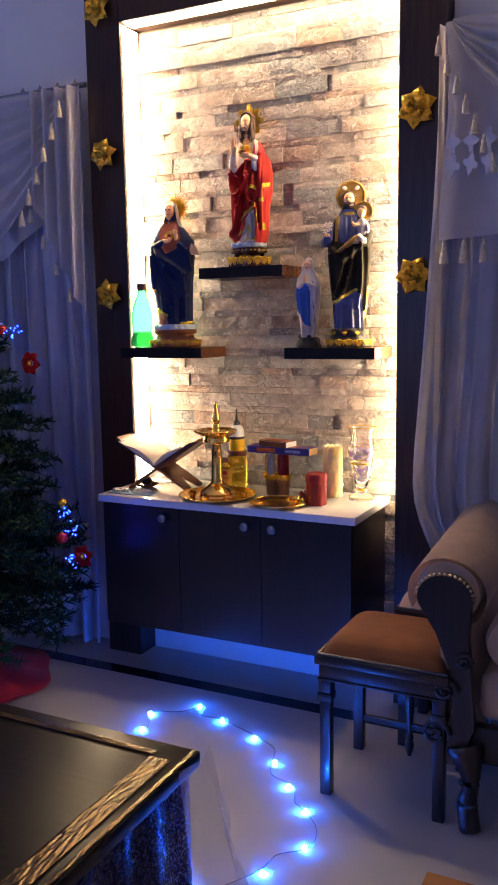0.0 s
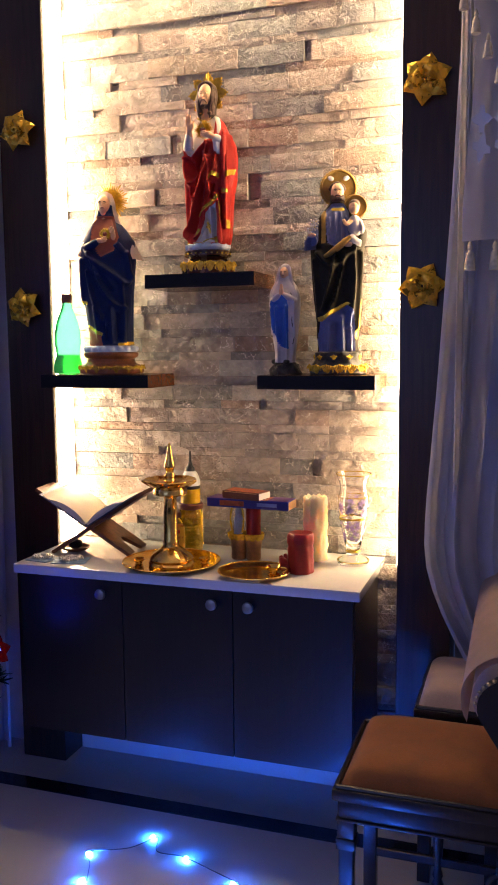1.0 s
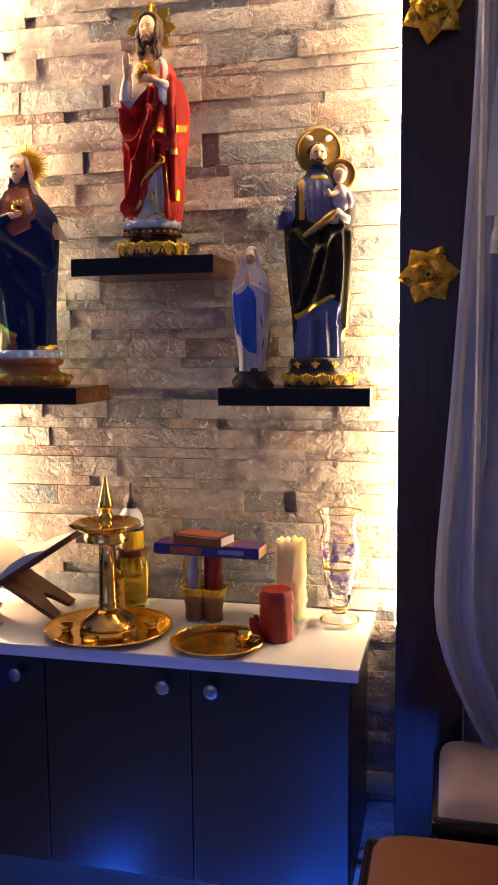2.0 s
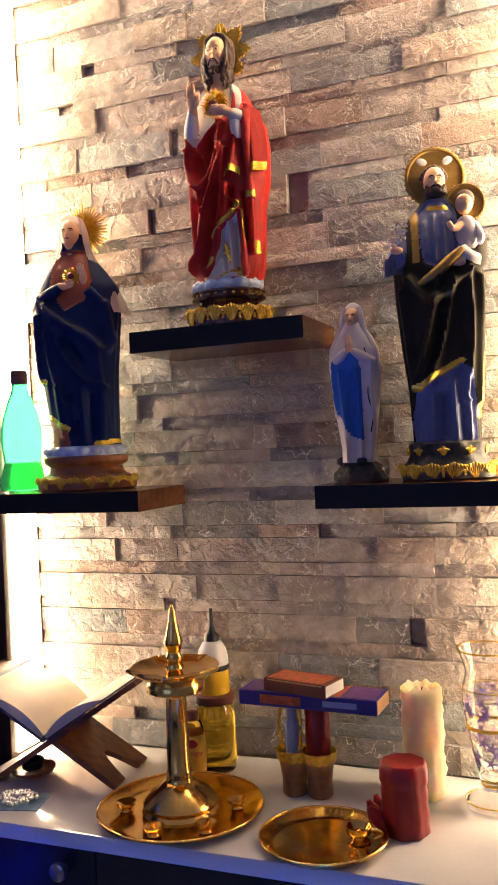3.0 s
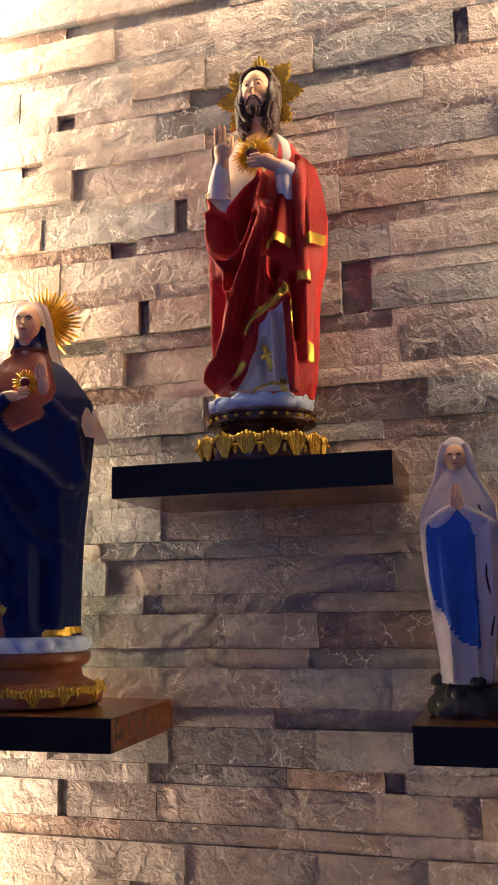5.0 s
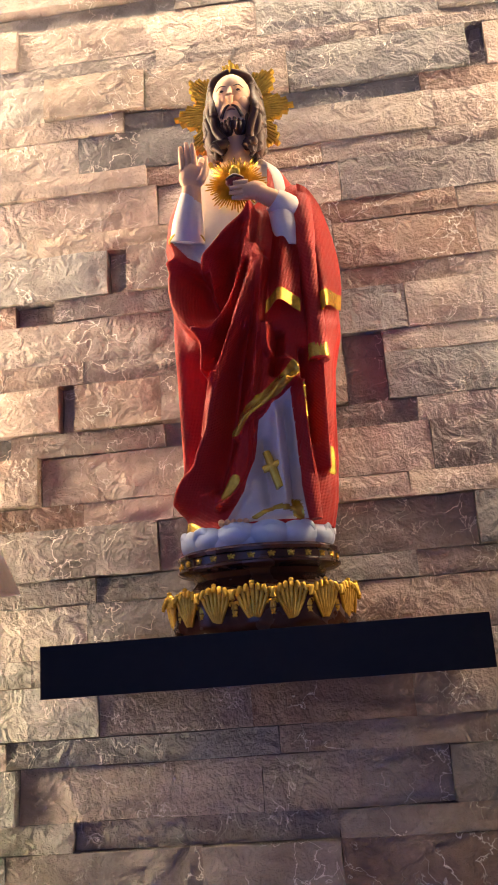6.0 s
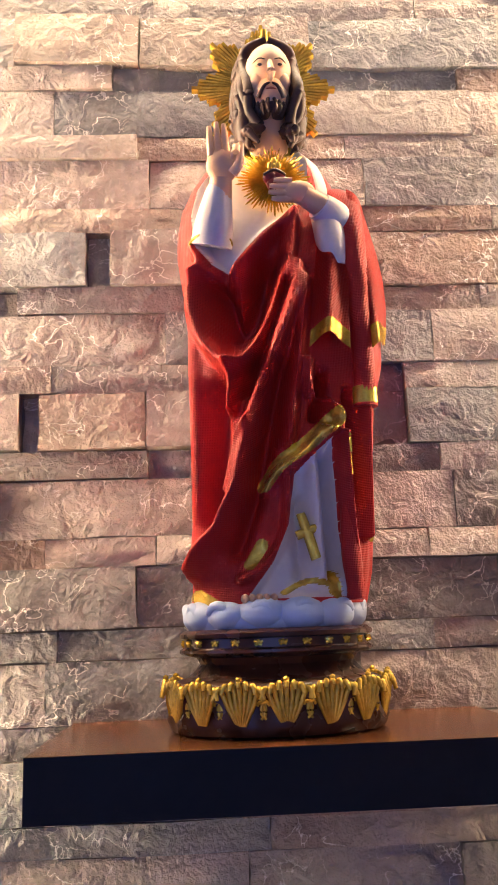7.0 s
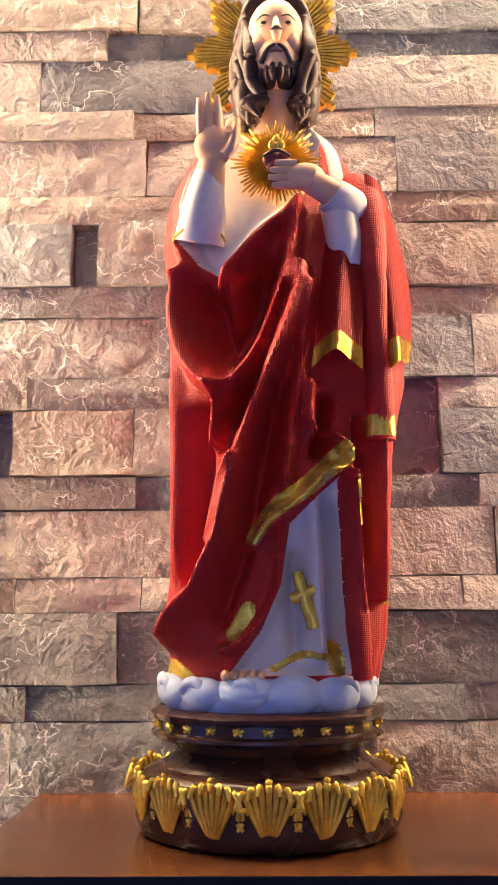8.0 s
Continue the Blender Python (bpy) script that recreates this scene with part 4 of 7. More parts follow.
def navy_statue(at, turn):
    bm = bmesh.new()
    oval_turn(bm, [(9.6, 0), (10.8, 0.4), (11.0, 1.6), (10.2, 2.8), (9.4, 3.4)], 0.74, "ochre_plinth", 64, lambda a, z: 0.25 * math.cos(12 * a))
    leaf_fans(bm, 10.5, 7.7, 0.6, 18, 1.55, 2.3)
    oval_turn(bm, [(9.4, 3.2), (8.2, 4.0), (8.0, 5.2), (9.0, 5.8), (9.3, 6.4), (9.3, 7.2), (8.7, 7.5)], 0.74, "ochre_plinth", 56)
    oval_turn(bm, [(8.6, 7.2), (8.8, 8.4), (7.8, 9.6)], 0.74, "cloud_paint", 48)
    for k in range(18):
        a = 2 * math.pi * k / 18
        cm_blob(bm, (8.0 * math.cos(a), 5.8 * math.sin(a), 8.5), (1.5, 1.2, 1.1), "cloud_paint", 2)
    prof = [(9.0, 7.4, 5.2, 0.3, 0), (12, 7.2, 5.2, 0.3, 0), (18, 7.6, 5.3, 0, 0), (26, 8.4, 5.6, -0.4, 0), (34, 9.0, 5.8, -0.4, 0), (40, 9.4, 5.8, -0.2, 0), (44, 8.8, 5.4, 0, 0.2), (48, 6.4, 4.6, -0.4, 0.4), (51, 3.9, 3.4, -0.6, 0.5), (53, 2.5, 2.5, -0.8, 0.4), (56, 2.3, 2.4, -0.9, 0.3)]
    folds = [([(-7, 42), (-3, 37), (2, 33.5), (6.5, 30), (8.5, 33)], 0.8, 0.9), ([(-5, 40), (-2, 30), (2, 24), (6, 22)], 0.7, 0.8), ([(-6, 34), (-4, 24), (0, 16)], 0.7, 0.8),
             ([(5, 30), (5.5, 20), (5.2, 11)], 0.7, 0.7), ([(-4, 22), (-3, 12)], 0.5, 0.7), ([(1.5, 22), (2.0, 11)], 0.6, 0.7), ([(7, 40), (7.8, 32)], 0.7, 0.7), ([(-8, 38), (-8.3, 24)], 0.8, 0.7),
             ([(-2.5, 33), (1.5, 28)], -0.7, 0.9), ([(3.6, 20), (3.7, 12)], -0.5, 0.5), ([(-1, 20), (-0.6, 12)], -0.5, 0.5)]
    dress = [(-5.0, 43), (-1.5, 38.5), (3.0, 40.5), (4.6, 45), (2.5, 52), (-4.5, 52)]
    low = [(-6.2, 15.5), (-2.0, 12.5), (-1.2, 8), (-8.5, 8), (-8, 14)]
    trims = [([(-9.5, 24.4), (-7.0, 23.6)], 0.5, IX["gold_paint"]), ([(-6.6, 16.0), (-2.0, 13.2)], 0.5, IX["gold_paint"]), ([(4, 9.9), (8, 10.2)], 0.5, IX["gold_paint"])]
    draped(bm, prof, folds, [(dress, IX["rust_dress"], 0.6), (low, IX["rust_dress"], 0.15)], trims, IX["navy_mantle"], na=130, nz=150)
    hc = (-1.0, -1.2, 56.0)
    head(bm, hc, 2.1, 3.1, 2.3, "painted_brown")
    # veil over the head and down the shoulders
    cm_tube(bm, [(-1.0, -1.2, 54.0), (-0.9, -0.9, 51.5), (-0.8, -0.6, 49.5)], [1.3, 1.35, 2.0], "painted_skin", 14)

    def veil(u, v):
        th = math.radians(-128 + 256 * u)
        z = 60.6 - 22.0 * v
        wide = float(np.interp(z, [38, 43, 47, 51, 54, 57, 59.5, 60.6], [11.2, 9.3, 6.4, 4.3, 3.5, 3.2, 2.4, 0.6]))
        deep = float(np.interp(z, [38, 43, 47, 51, 54, 57, 59.5, 60.6], [6.6, 6.0, 5.0, 3.9, 3.4, 3.2, 2.4, 0.6]))
        ripple = 1 + 0.035 * math.sin(9 * th + 0.2 * z) * v
        low = 1.8 * math.sin(th) * max(0.0, v - 0.6)
        return ((-0.9 + 0.9 * v + wide * ripple * math.sin(th)) * 0.01, (0.2 + 0.4 * v + deep * ripple * math.cos(th)) * 0.01, (z - low) * 0.01)
    cloth(veil, 56, 40, 0.0028, bm, IX["white_veil"])
    ray_plate(bm, (0.4, 3.8, 58.0), 6.2, 0.35, 44, long=0.14, points=12)
    # hands at the breast, heart
    cm_tube(bm, [(-7.0, -3.0, 41), (-4.5, -5.4, 42.2), (-2.0, -6.2, 43.6)], [1.9, 1.5, 0.9], "navy_mantle", 12)
    cm_blob(bm, (-1.6, -6.0, 43.8), (1.7, 0.7, 0.8), "painted_skin")
    fingers(bm, (-0.6, -6.2, 44.0), (1, -0.05, 0.25), (0, 0, 1), 1.8, 4, r=0.26)
    cm_tube(bm, [(5.4, -3.6, 40.5), (3.6, -5.0, 43.0)], [1.7, 1.1], "navy_mantle", 12)
    cm_blob(bm, (3.0, -5.6, 45.4), (0.85, 0.6, 1.5), "painted_skin")
    fingers(bm, (2.8, -5.7, 46.4), (-0.25, 0, 1), (1, 0, 0.2), 2.2, 4, r=0.26)
    ray_plate(bm, (0.2, -4.9, 46.0), 2.2, 0.2, 24, long=0.1, points=8)
    cm_blob(bm, (0.2, -5.4, 46.0), (0.8, 0.5, 0.8), "heart_red", 2)
    return finish("statue", bm, at, "painted plaster statue in a navy mantle and white veil", turn, 0.945)


def dark_statue(at, turn):
    bm = bmesh.new()
    oval_turn(bm, [(8.0, 0), (8.6, 0.4), (8.4, 2.2), (7.2, 3.4), (6.6, 4.6), (6.9, 5.6), (6.9, 6.6), (6.2, 7.0)], 0.84, "painted_rock", 48, lambda a, z: 0.35 * math.cos(9 * a + z))
    leaf_fans(bm, 8.3, 7.0, 0.6, 14, 1.6, 2.4)
    acanthus(bm, 6.7, 5.6, 5.2, 9, 0.9, start=0.3)
    prof = [(6.6, 6.0, 4.8, 0, 0), (10, 6.0, 4.8, 0, 0), (16, 6.2, 4.9, 0, 0), (24, 7.0, 5.3, -0.2, 0), (32, 7.6, 5.6, -0.3, 0), (38, 7.9, 5.6, -0.3, 0), (43, 7.2, 5.0, -0.2, 0.2), (46.5, 5.8, 4.2, -0.2, 0.3), (49, 3.8, 3.2, -0.2, 0.3), (50.6, 2.4, 2.4, -0.2, 0.1), (53, 2.1, 2.2, -0.2, 0)]
    folds = [([(-2.8, 46), (-2.5, 40)], 0.3, 0.4), ([(-1.2, 47.5), (-1.0, 39)], 0.35, 0.4), ([(0.6, 47.5), (0.6, 39)], 0.35, 0.4), ([(2.2, 46.5), (2.0, 40)], 0.3, 0.4),
             ([(-6, 36), (-2, 32), (3, 36), (5, 40)], 0.8, 0.8), ([(-1, 36), (-2.5, 28), (-4.5, 19)], 0.8, 0.7), ([(1.5, 36), (-0.5, 26), (-3.0, 17.5)], 0.7, 0.7), ([(4, 37), (4.2, 26), (3.0, 14)], 0.8, 0.7),
             ([(6.2, 36), (6.4, 26), (5.6, 14)], 0.7, 0.7), ([(-7, 34), (-6, 24), (-5.4, 17)], 0.7, 0.7), ([(-2.5, 15), (-2.8, 7.5)], 0.6, 0.7), ([(1.0, 17), (1.2, 7.5)], 0.6, 0.7), ([(3.6, 14), (3.8, 7.5)], 0.5, 0.6), ([(0.4, 32), (-2, 22)], -0.7, 0.6), ([(-0.8, 15), (-0.7, 8)], -0.5, 0.6)]
    robe = [(-5.4, 16.0), (-2.0, 18.5), (2.4, 20.8), (4.6, 18), (5.2, 6), (-6.6, 6)]
    chest = [(-4.2, 48), (-3.4, 38.5), (0, 36.8), (3.6, 39), (3.0, 48), (1.5, 50.4), (-2, 50.4)]
    trims = [([(-4.6, 48.0), (-4.5, 43), (-4.6, 39.0)], 0.62, IX["aged_gold"]), ([(-5.4, 16.2), (-2.0, 18.6), (2.4, 21.0)], 0.55, IX["gold_paint"]), ([(6.4, 22), (5.4, 11)], 0.4, IX["gold_paint"]), ([(-2, 48.6), (1.6, 48.6)], 0.4, IX["gold_paint"])]
    draped(bm, prof, folds, [(robe, IX["robe_blue"], 0.6), (chest, IX["robe_blue"], 0.5)], trims, IX["umber_mantle"], na=130, nz=150)
    hc = (-0.3, -1.0, 53.8)
    head(bm, hc, 1.95, 2.9, 2.2, "painted_brown", True)
    cm_blob(bm, (-0.3, 0.2, 54.8), (2.2, 2.2, 2.5), "painted_brown")
    for k in range(9):
        cm_blob(bm, (-0.3 + 2.1 * math.sin(-1.3 + k * 0.33), -1.5 + 1.6 * abs(k - 4) / 4, 54.6 + 1.7 * math.cos(-1.3 + k * 0.33)), (0.6, 0.6, 0.6), "painted_brown", 2)

    def disc(c, r):
        own = rings([(r * 0.01 * q, h) for q, h in ((0.0001, 0), (0.86, 0), (0.9, 0.003), (0.96, 0.003), (1.0, 0.001), (1.0, -0.002), (0.0001, -0.002))], 72, None, 0,
                    lambda a, rr, z: (rr * math.cos(a) * (1 + (0.03 * math.cos(36 * a) if rr > r * 0.0095 else 0)), rr * math.sin(a) * (1 + (0.03 * math.cos(36 * a) if rr > r * 0.0095 else 0)), z), False)
        own.transform(pose(c[0] * 0.01, c[1] * 0.01, c[2] * 0.01, 90))
        merge(bm, own, IX["aged_gold"])
    disc((0.2, 2.0, 55.6), 5.6)
    for s in (-1, 1):
        cm_blob(bm, (0.2 + s * 2.3, 1.4, 58.4), (1.0, 0.2, 0.7), "cream_robe", 2, Matrix.Rotation(radians(-s * 25), 4, "Y"))
    # child on the arm
    cm_blob(bm, (4.6, -3.2, 43.4), (2.3, 2.0, 3.6), "white_veil")
    cm_tube(bm, [(3.0, -4.6, 40.4), (4.4, -5.0, 38.8), (6.2, -4.6, 38.4)], [1.5, 1.7, 1.3], "white_veil", 12)
    cm_tube(bm, [(3.6, -4.4, 45.0), (2.0, -5.4, 44.2), (1.2, -5.8, 45.4)], [0.8, 0.6, 0.4], "painted_skin", 8)
    cm_tube(bm, [(6.0, -3.6, 45.0), (6.8, -4.8, 42.6), (6.4, -5.4, 41.4)], [0.9, 0.7, 0.5], "white_veil", 8)
    cm_blob(bm, (4.4, -3.4, 49.0), (1.55, 1.6, 1.95), "painted_skin")
    cm_blob(bm, (4.6, -2.9, 49.8), (1.75, 1.7, 1.8), "painted_brown")
    cm_blob(bm, (4.3, -4.0, 48.6), (1.2, 1.1, 1.4), "painted_skin")
    disc((4.9, -1.5, 49.6), 3.6)
    cm_tube(bm, [(-4.6, -5.0, 34.6), (-1.6, -6.0, 36.4), (1.4, -6.3, 38.8), (3.2, -6.2, 40.4)], [0.5, 0.95, 1.0, 0.6], "aged_gold", 12)
    # arms, sleeve and lily
    cm_tube(bm, [(6.6, -1.0, 42), (6.0, -4.0, 38.6), (3.4, -5.8, 38.0)], [2.0, 1.7, 1.0], "umber_mantle", 12)
    cm_blob(bm, (2.6, -6.1, 38.2), (1.5, 0.6, 0.8), "painted_skin", 2)
    cm_tube(bm, [(-5.4, -0.5, 44.5), (-7.6, -2.8, 40.0), (-8.0, -5.2, 39.4)], [1.8, 1.9, 1.5], "robe_blue", 12)
    cloth(lambda u, v: ((-10.2 + 5.0 * u) * 0.01, (-5.4 + 1.6 * u - 0.6 * math.sin(6 * u)) * 0.01, (40.6 - 4.2 * v + 0.9 * u - 1.2 * (1 - u) * (1 - v)) * 0.01), 10, 6, 0.002, bm, IX["robe_blue"])
    cm_blob(bm, (-8.0, -5.4, 41.0), (1.2, 0.8, 0.7), "painted_skin", 2)
    for k, (fx, fz) in enumerate(((-8.6, 42.4), (-7.2, 43.2), (-8.0, 44.6), (-6.8, 44.8))):
        for p in range(5):
            a = p * 1.257 + k
            cm_tube(bm, [(fx, -5.6, fz), (fx + 0.9 * math.cos(a), -5.9, fz + 0.9 * math.sin(a))], [0.12, 0.32], "cream_robe", 6)
        cm_blob(bm, (fx, -6.0, fz), (0.25, 0.25, 0.25), "gold_paint", 1)
    return finish("statue", bm, at, "painted plaster statue in a dark mantle carrying a child", turn, 0.965)


def small_statue(at, turn):
    bm = bmesh.new()
    oval_turn(bm, [(4.4, 0), (4.6, 0.5), (4.2, 1.6), (3.6, 2.8), (2.4, 4.2)], 0.85, "painted_rock", 28, lambda a, z: 0.45 * math.cos(5 * a + 1.3 * z) + 0.25 * math.cos(11 * a))
    for k in range(10):
        a = k * 0.63
        cm_blob(bm, (3.4 * math.cos(a), 2.9 * math.sin(a), 1.4 + 1.2 * (k % 3)), (1.1, 0.9, 0.9), "painted_rock", 1)
    prof = [(3.6, 3.0, 2.6, 0, 0), (6, 2.9, 2.5, 0, 0), (11, 3.6, 2.9, 0, 0), (17, 4.4, 3.2, 0, 0), (21, 4.7, 3.3, 0, 0), (24, 4.4, 3.0, 0, 0), (26.5, 3.2, 2.5, 0, 0.1), (28, 2.0, 2.0, 0, 0.1), (29, 1.5, 1.6, 0, 0)]
    folds = [([(-2, 20), (-1.4, 10), (-1.4, 4)], 0.4, 0.45), ([(1, 20), (1.2, 10), (1, 4)], 0.4, 0.45), ([(-3.4, 22), (-3.0, 12)], 0.4, 0.45), ([(3.2, 22), (3.0, 10), (2.2, 4)], 0.4, 0.45), ([(-0.2, 19), (-0.2, 9)], -0.35, 0.5)]
    panel = [(-3.0, 23), (0.8, 23.6), (1.8, 20), (1.6, 7.4), (-0.6, 8.2), (-2.8, 12.5), (-3.8, 19)]
    draped(bm, prof, folds, [(panel, IX["sash_blue"], -0.1)], [([(1.5, 20), (1.4, 8)], 0.2, IX["sash_blue"])], IX["white_veil"], na=80, nz=90)
    head(bm, (0, -0.9, 29.8), 1.3, 1.8, 1.45, "painted_brown")
    cm_blob(bm, (0, 0.25, 30.3), (1.85, 1.6, 2.4), "white_veil")
    for s in (-1, 1):
        cm_tube(bm, [(s * 1.2, -0.5, 31.6), (s * 1.75, -0.7, 29.6), (s * 2.2, -0.9, 27.2), (s * 3.6, -1.2, 24.0), (s * 4.2, -1.0, 20.0)], [0.5, 0.55, 0.6, 0.7, 0.4], "white_veil", 10)
        cm_tube(bm, [(s * 3.4, -1.6, 21.5), (s * 1.9, -3.0, 22.6), (s * 0.5, -3.9, 23.6)], [1.1, 0.9, 0.5], "white_veil", 10)
        cm_tube(bm, [(s * 0.28, -3.9, 23.4), (s * 0.24, -4.1, 24.8), (s * 0.14, -4.0, 26.4)], [0.42, 0.42, 0.2], "painted_skin", 8)
    cm_tube(bm, [(2.4, -2.6, 24), (3.4, -2.4, 20), (2.8, -2.9, 16), (3.4, -2.3, 12), (2.9, -2.3, 9)], [0.13] * 5, "umber_mantle", 6)
    return finish("statue", bm, at, "small painted statue in white with a blue sash")


red_statue((-0.009, -0.100, SH_M))
navy_statue((-0.346, -0.100, SH_S), 14)
dark_statue((0.394, -0.100, SH_S), 16)
small_statue((0.236, -0.105, SH_S), 10)

# ---- things on the shelves and on the marble ----
GREEN_GLASS = mat("green_plastic", (0.04, 0.52, 0.22), 0.18, vary=0.08, bump=0.02, Transmission_Weight=0.45, IOR=1.2)
CLEAR_GLASS = clear("clear_glass", (0.96, 0.96, 0.97), 0.02)
OIL = clear("yellow_oil", (0.95, 0.62, 0.06), 0.05, 1.4)
BROWN_CAP = mat("brown_cap", (0.16, 0.05, 0.03), 0.4)
BLACK_PLASTIC = mat("black_plastic", (0.012, 0.012, 0.013), 0.35)
WHITE_PLASTIC = mat("white_plastic", (0.72, 0.72, 0.70), 0.3, vary=0.05)
CARVED = wood("carved_rosewood", (0.10, 0.030, 0.012), (0.24, 0.085, 0.030), 0.4, "X")
PAPER = mat("page_paper", (0.68, 0.60, 0.50), 0.8, vary=0.06, bump=0.1)
NAVY_COVER = mat("navy_cover", (0.03, 0.035, 0.09), 0.5)
RED_WAX = mat("red_wax", (0.27, 0.008, 0.009), 0.4, vary=0.2, scale=25, bump=0.3, Subsurface_Weight=0.15)
CREAM_WAX = mat("cream_wax", (0.80, 0.66, 0.42), 0.4, vary=0.10, scale=40, bump=0.3, Subsurface_Weight=1.0, Subsurface_Radius=(0.05, 0.03, 0.015), Subsurface_Scale=1.0)
BOX_BLUE = mat("box_blue", (0.035, 0.035, 0.26), 0.35, vary=0.2)
BOX_BROWN = mat("box_brown", (0.16, 0.055, 0.03), 0.45, vary=0.3)
LABEL_YELLOW = mat("label_yellow", (0.80, 0.45, 0.06), 0.4, vary=0.15)
LABEL_RED = mat("label_red", (0.60, 0.03, 0.03), 0.4)
LILAC = mat("lilac_enamel", (0.36, 0.24, 0.55), 0.3, vary=0.4, scale=60)
SILVER = mat("silver_beads", (0.62, 0.62, 0.64), 0.3, 0.9, vary=0.3, scale=80, bump=0.4)
CARD = mat("blue_card", (0.16, 0.28, 0.42), 0.5, vary=0.5, scale=50)


def green_bottle(at):
    t = thing("bottle", "half-filled green plastic bottle with a brown cap", "bottle", at)
    prof = [(0.030, 0.0), (0.044, 0.004), (0.047, 0.014), (0.046, 0.028), (0.041, 0.050), (0.0385, 0.062), (0.040, 0.078), (0.0425, 0.105), (0.0415, 0.135), (0.036, 0.165), (0.027, 0.192), (0.0195, 0.210), (0.0165, 0.222), (0.0150, 0.236)]
    ribs = lambda a, r, z: (r * math.cos(a) * (1 + (0.025 * math.cos(5 * a) if z < 0.05 else 0)), r * math.sin(a) * (1 + (0.025 * math.cos(5 * a) if z < 0.05 else 0)), z)
    part("body", rings(prof, 40, shape=ribs, close=False), GREEN_GLASS, t, "ribbed translucent green body", True)
    part("water", rings([(0.041, 0.006), (0.0435, 0.02), (0.038, 0.050), (0.036, 0.062)], 40), clear("green_water", (0.06, 0.40, 0.08), 0.0, 1.2), t, "still water", True)
    part("cap", rings([(0.0165, 0.228), (0.0180, 0.232), (0.0180, 0.252), (0.016, 0.257)], 28), BROWN_CAP, t, "brown screw cap", True)
    for o in t.children:
        o.visible_shadow = False
    return t


green_bottle((-0.494, -0.115, SH_S))


def oil_lamp(at):
    t = thing("oil_lamp", "polished brass standing oil lamp", "oil lamp", at)
    part("foot", rings([(0.066, 0), (0.068, 0.006), (0.062, 0.012), (0.066, 0.020), (0.055, 0.034), (0.036, 0.046), (0.026, 0.056)], 40), BRASS, t, "", True)
    part("column", rings([(0.026, 0.054), (0.022, 0.062), (0.024, 0.068), (0.021, 0.075), (0.0195, 0.15), (0.018, 0.20), (0.022, 0.206), (0.019, 0.212)], 28), BRASS, t, "", True)
    bowl = [(0.020, 0.208), (0.042, 0.210), (0.050, 0.214), (0.050, 0.226), (0.046, 0.232), (0.058, 0.238), (0.074, 0.250), (0.078, 0.254), (0.076, 0.257), (0.060, 0.248), (0.024, 0.244), (0.012, 0.246)]

    def spout(a, r, z):
        q = 1 + (0.10 * max(0, math.cos(5 * a)) ** 12 if r > 0.055 else 0)
        return (r * q * math.cos(a), r * q * math.sin(a), z)
    part("bowl", rings(bowl, 80, shape=spout), BRASS, t, "five-lipped oil bowl", True)
    part("finial", rings([(0.012, 0.245), (0.017, 0.252), (0.013, 0.262), (0.016, 0.27), (0.011, 0.28), (0.015, 0.288), (0.0165, 0.298), (0.012, 0.315), (0.007, 0.338), (0.005, 0.352), (0.0035, 0.358), (0.0015, 0.364)], 24), BRASS, t, "", True)
    return t


def brass_plate(name, at, r, label, rim=60):
    t = thing(name, label, "plate", at)
    fl = lambda a, q, z: (q * math.cos(a) * (1 + (0.006 * math.cos(rim * a) if q > r * 0.9 else 0)), q * math.sin(a) * (1 + (0.006 * math.cos(rim * a) if q > r * 0.9 else 0)), z)
    part("dish", rings([(0.001, 0.0), (r * 0.78, 0.0), (r * 0.86, 0.003), (r * 0.95, 0.012), (r, 0.014), (r * 1.0, 0.0165), (r * 0.95, 0.0145), (r * 0.85, 0.006), (r * 0.77, 0.003), (r * 0.40, 0.003), (0.001, 0.003)], 120, shape=fl, close=False), BRASS, t, "", True)
    part("rim_bead", rings([(r * 0.985 + 0.0022 * math.cos(q), 0.0165 + 0.0022 * math.sin(q)) for q in np.linspace(0, 2 * math.pi, 9)], 100, close=False), BRASS, t, "", True)
    return t


brass_plate("brass_tray", (-0.068, -0.284, TOP), 0.146, "round polished brass tray under the oil lamp")
oil_lamp((-0.068, -0.284, TOP + 0.0032))
brass_plate("brass_plate", (0.204, -0.325, TOP), 0.103, "round polished brass plate on the marble")
bell = thing("brass_cup", "small brass incense cup on the plate", "cup", (0.258, -0.310, TOP + 0.0032))
part("bowl", rings([(0.016, 0), (0.018, 0.002), (0.010, 0.006), (0.010, 0.010), (0.020, 0.016), (0.022, 0.026), (0.020, 0.026), (0.012, 0.016)], 24), BRASS, bell, "", True)
part("handle", tube(curve_round([(0.02, 0, 0.022), (0.034, 0.0, 0.022), (0.036, 0.004, 0.014), (0.024, 0.0, 0.008)]), 0.003, 8), BRASS, bell, "", True)


for a in (0.4, 2.0, 3.4, 4.7, 5.6):
    dia = thing("brass_lamp_cup", "small brass oil cup on the tray round the lamp", "cup", (-0.068 + 0.098 * math.cos(a), -0.284 + 0.098 * math.sin(a), TOP + 0.0032), "brass cups on the tray")
    part("bowl", rings([(0.010, 0), (0.012, 0.002), (0.009, 0.005), (0.016, 0.011), (0.018, 0.017), (0.0165, 0.017), (0.006, 0.010)], 20), BRASS, dia, "", True)


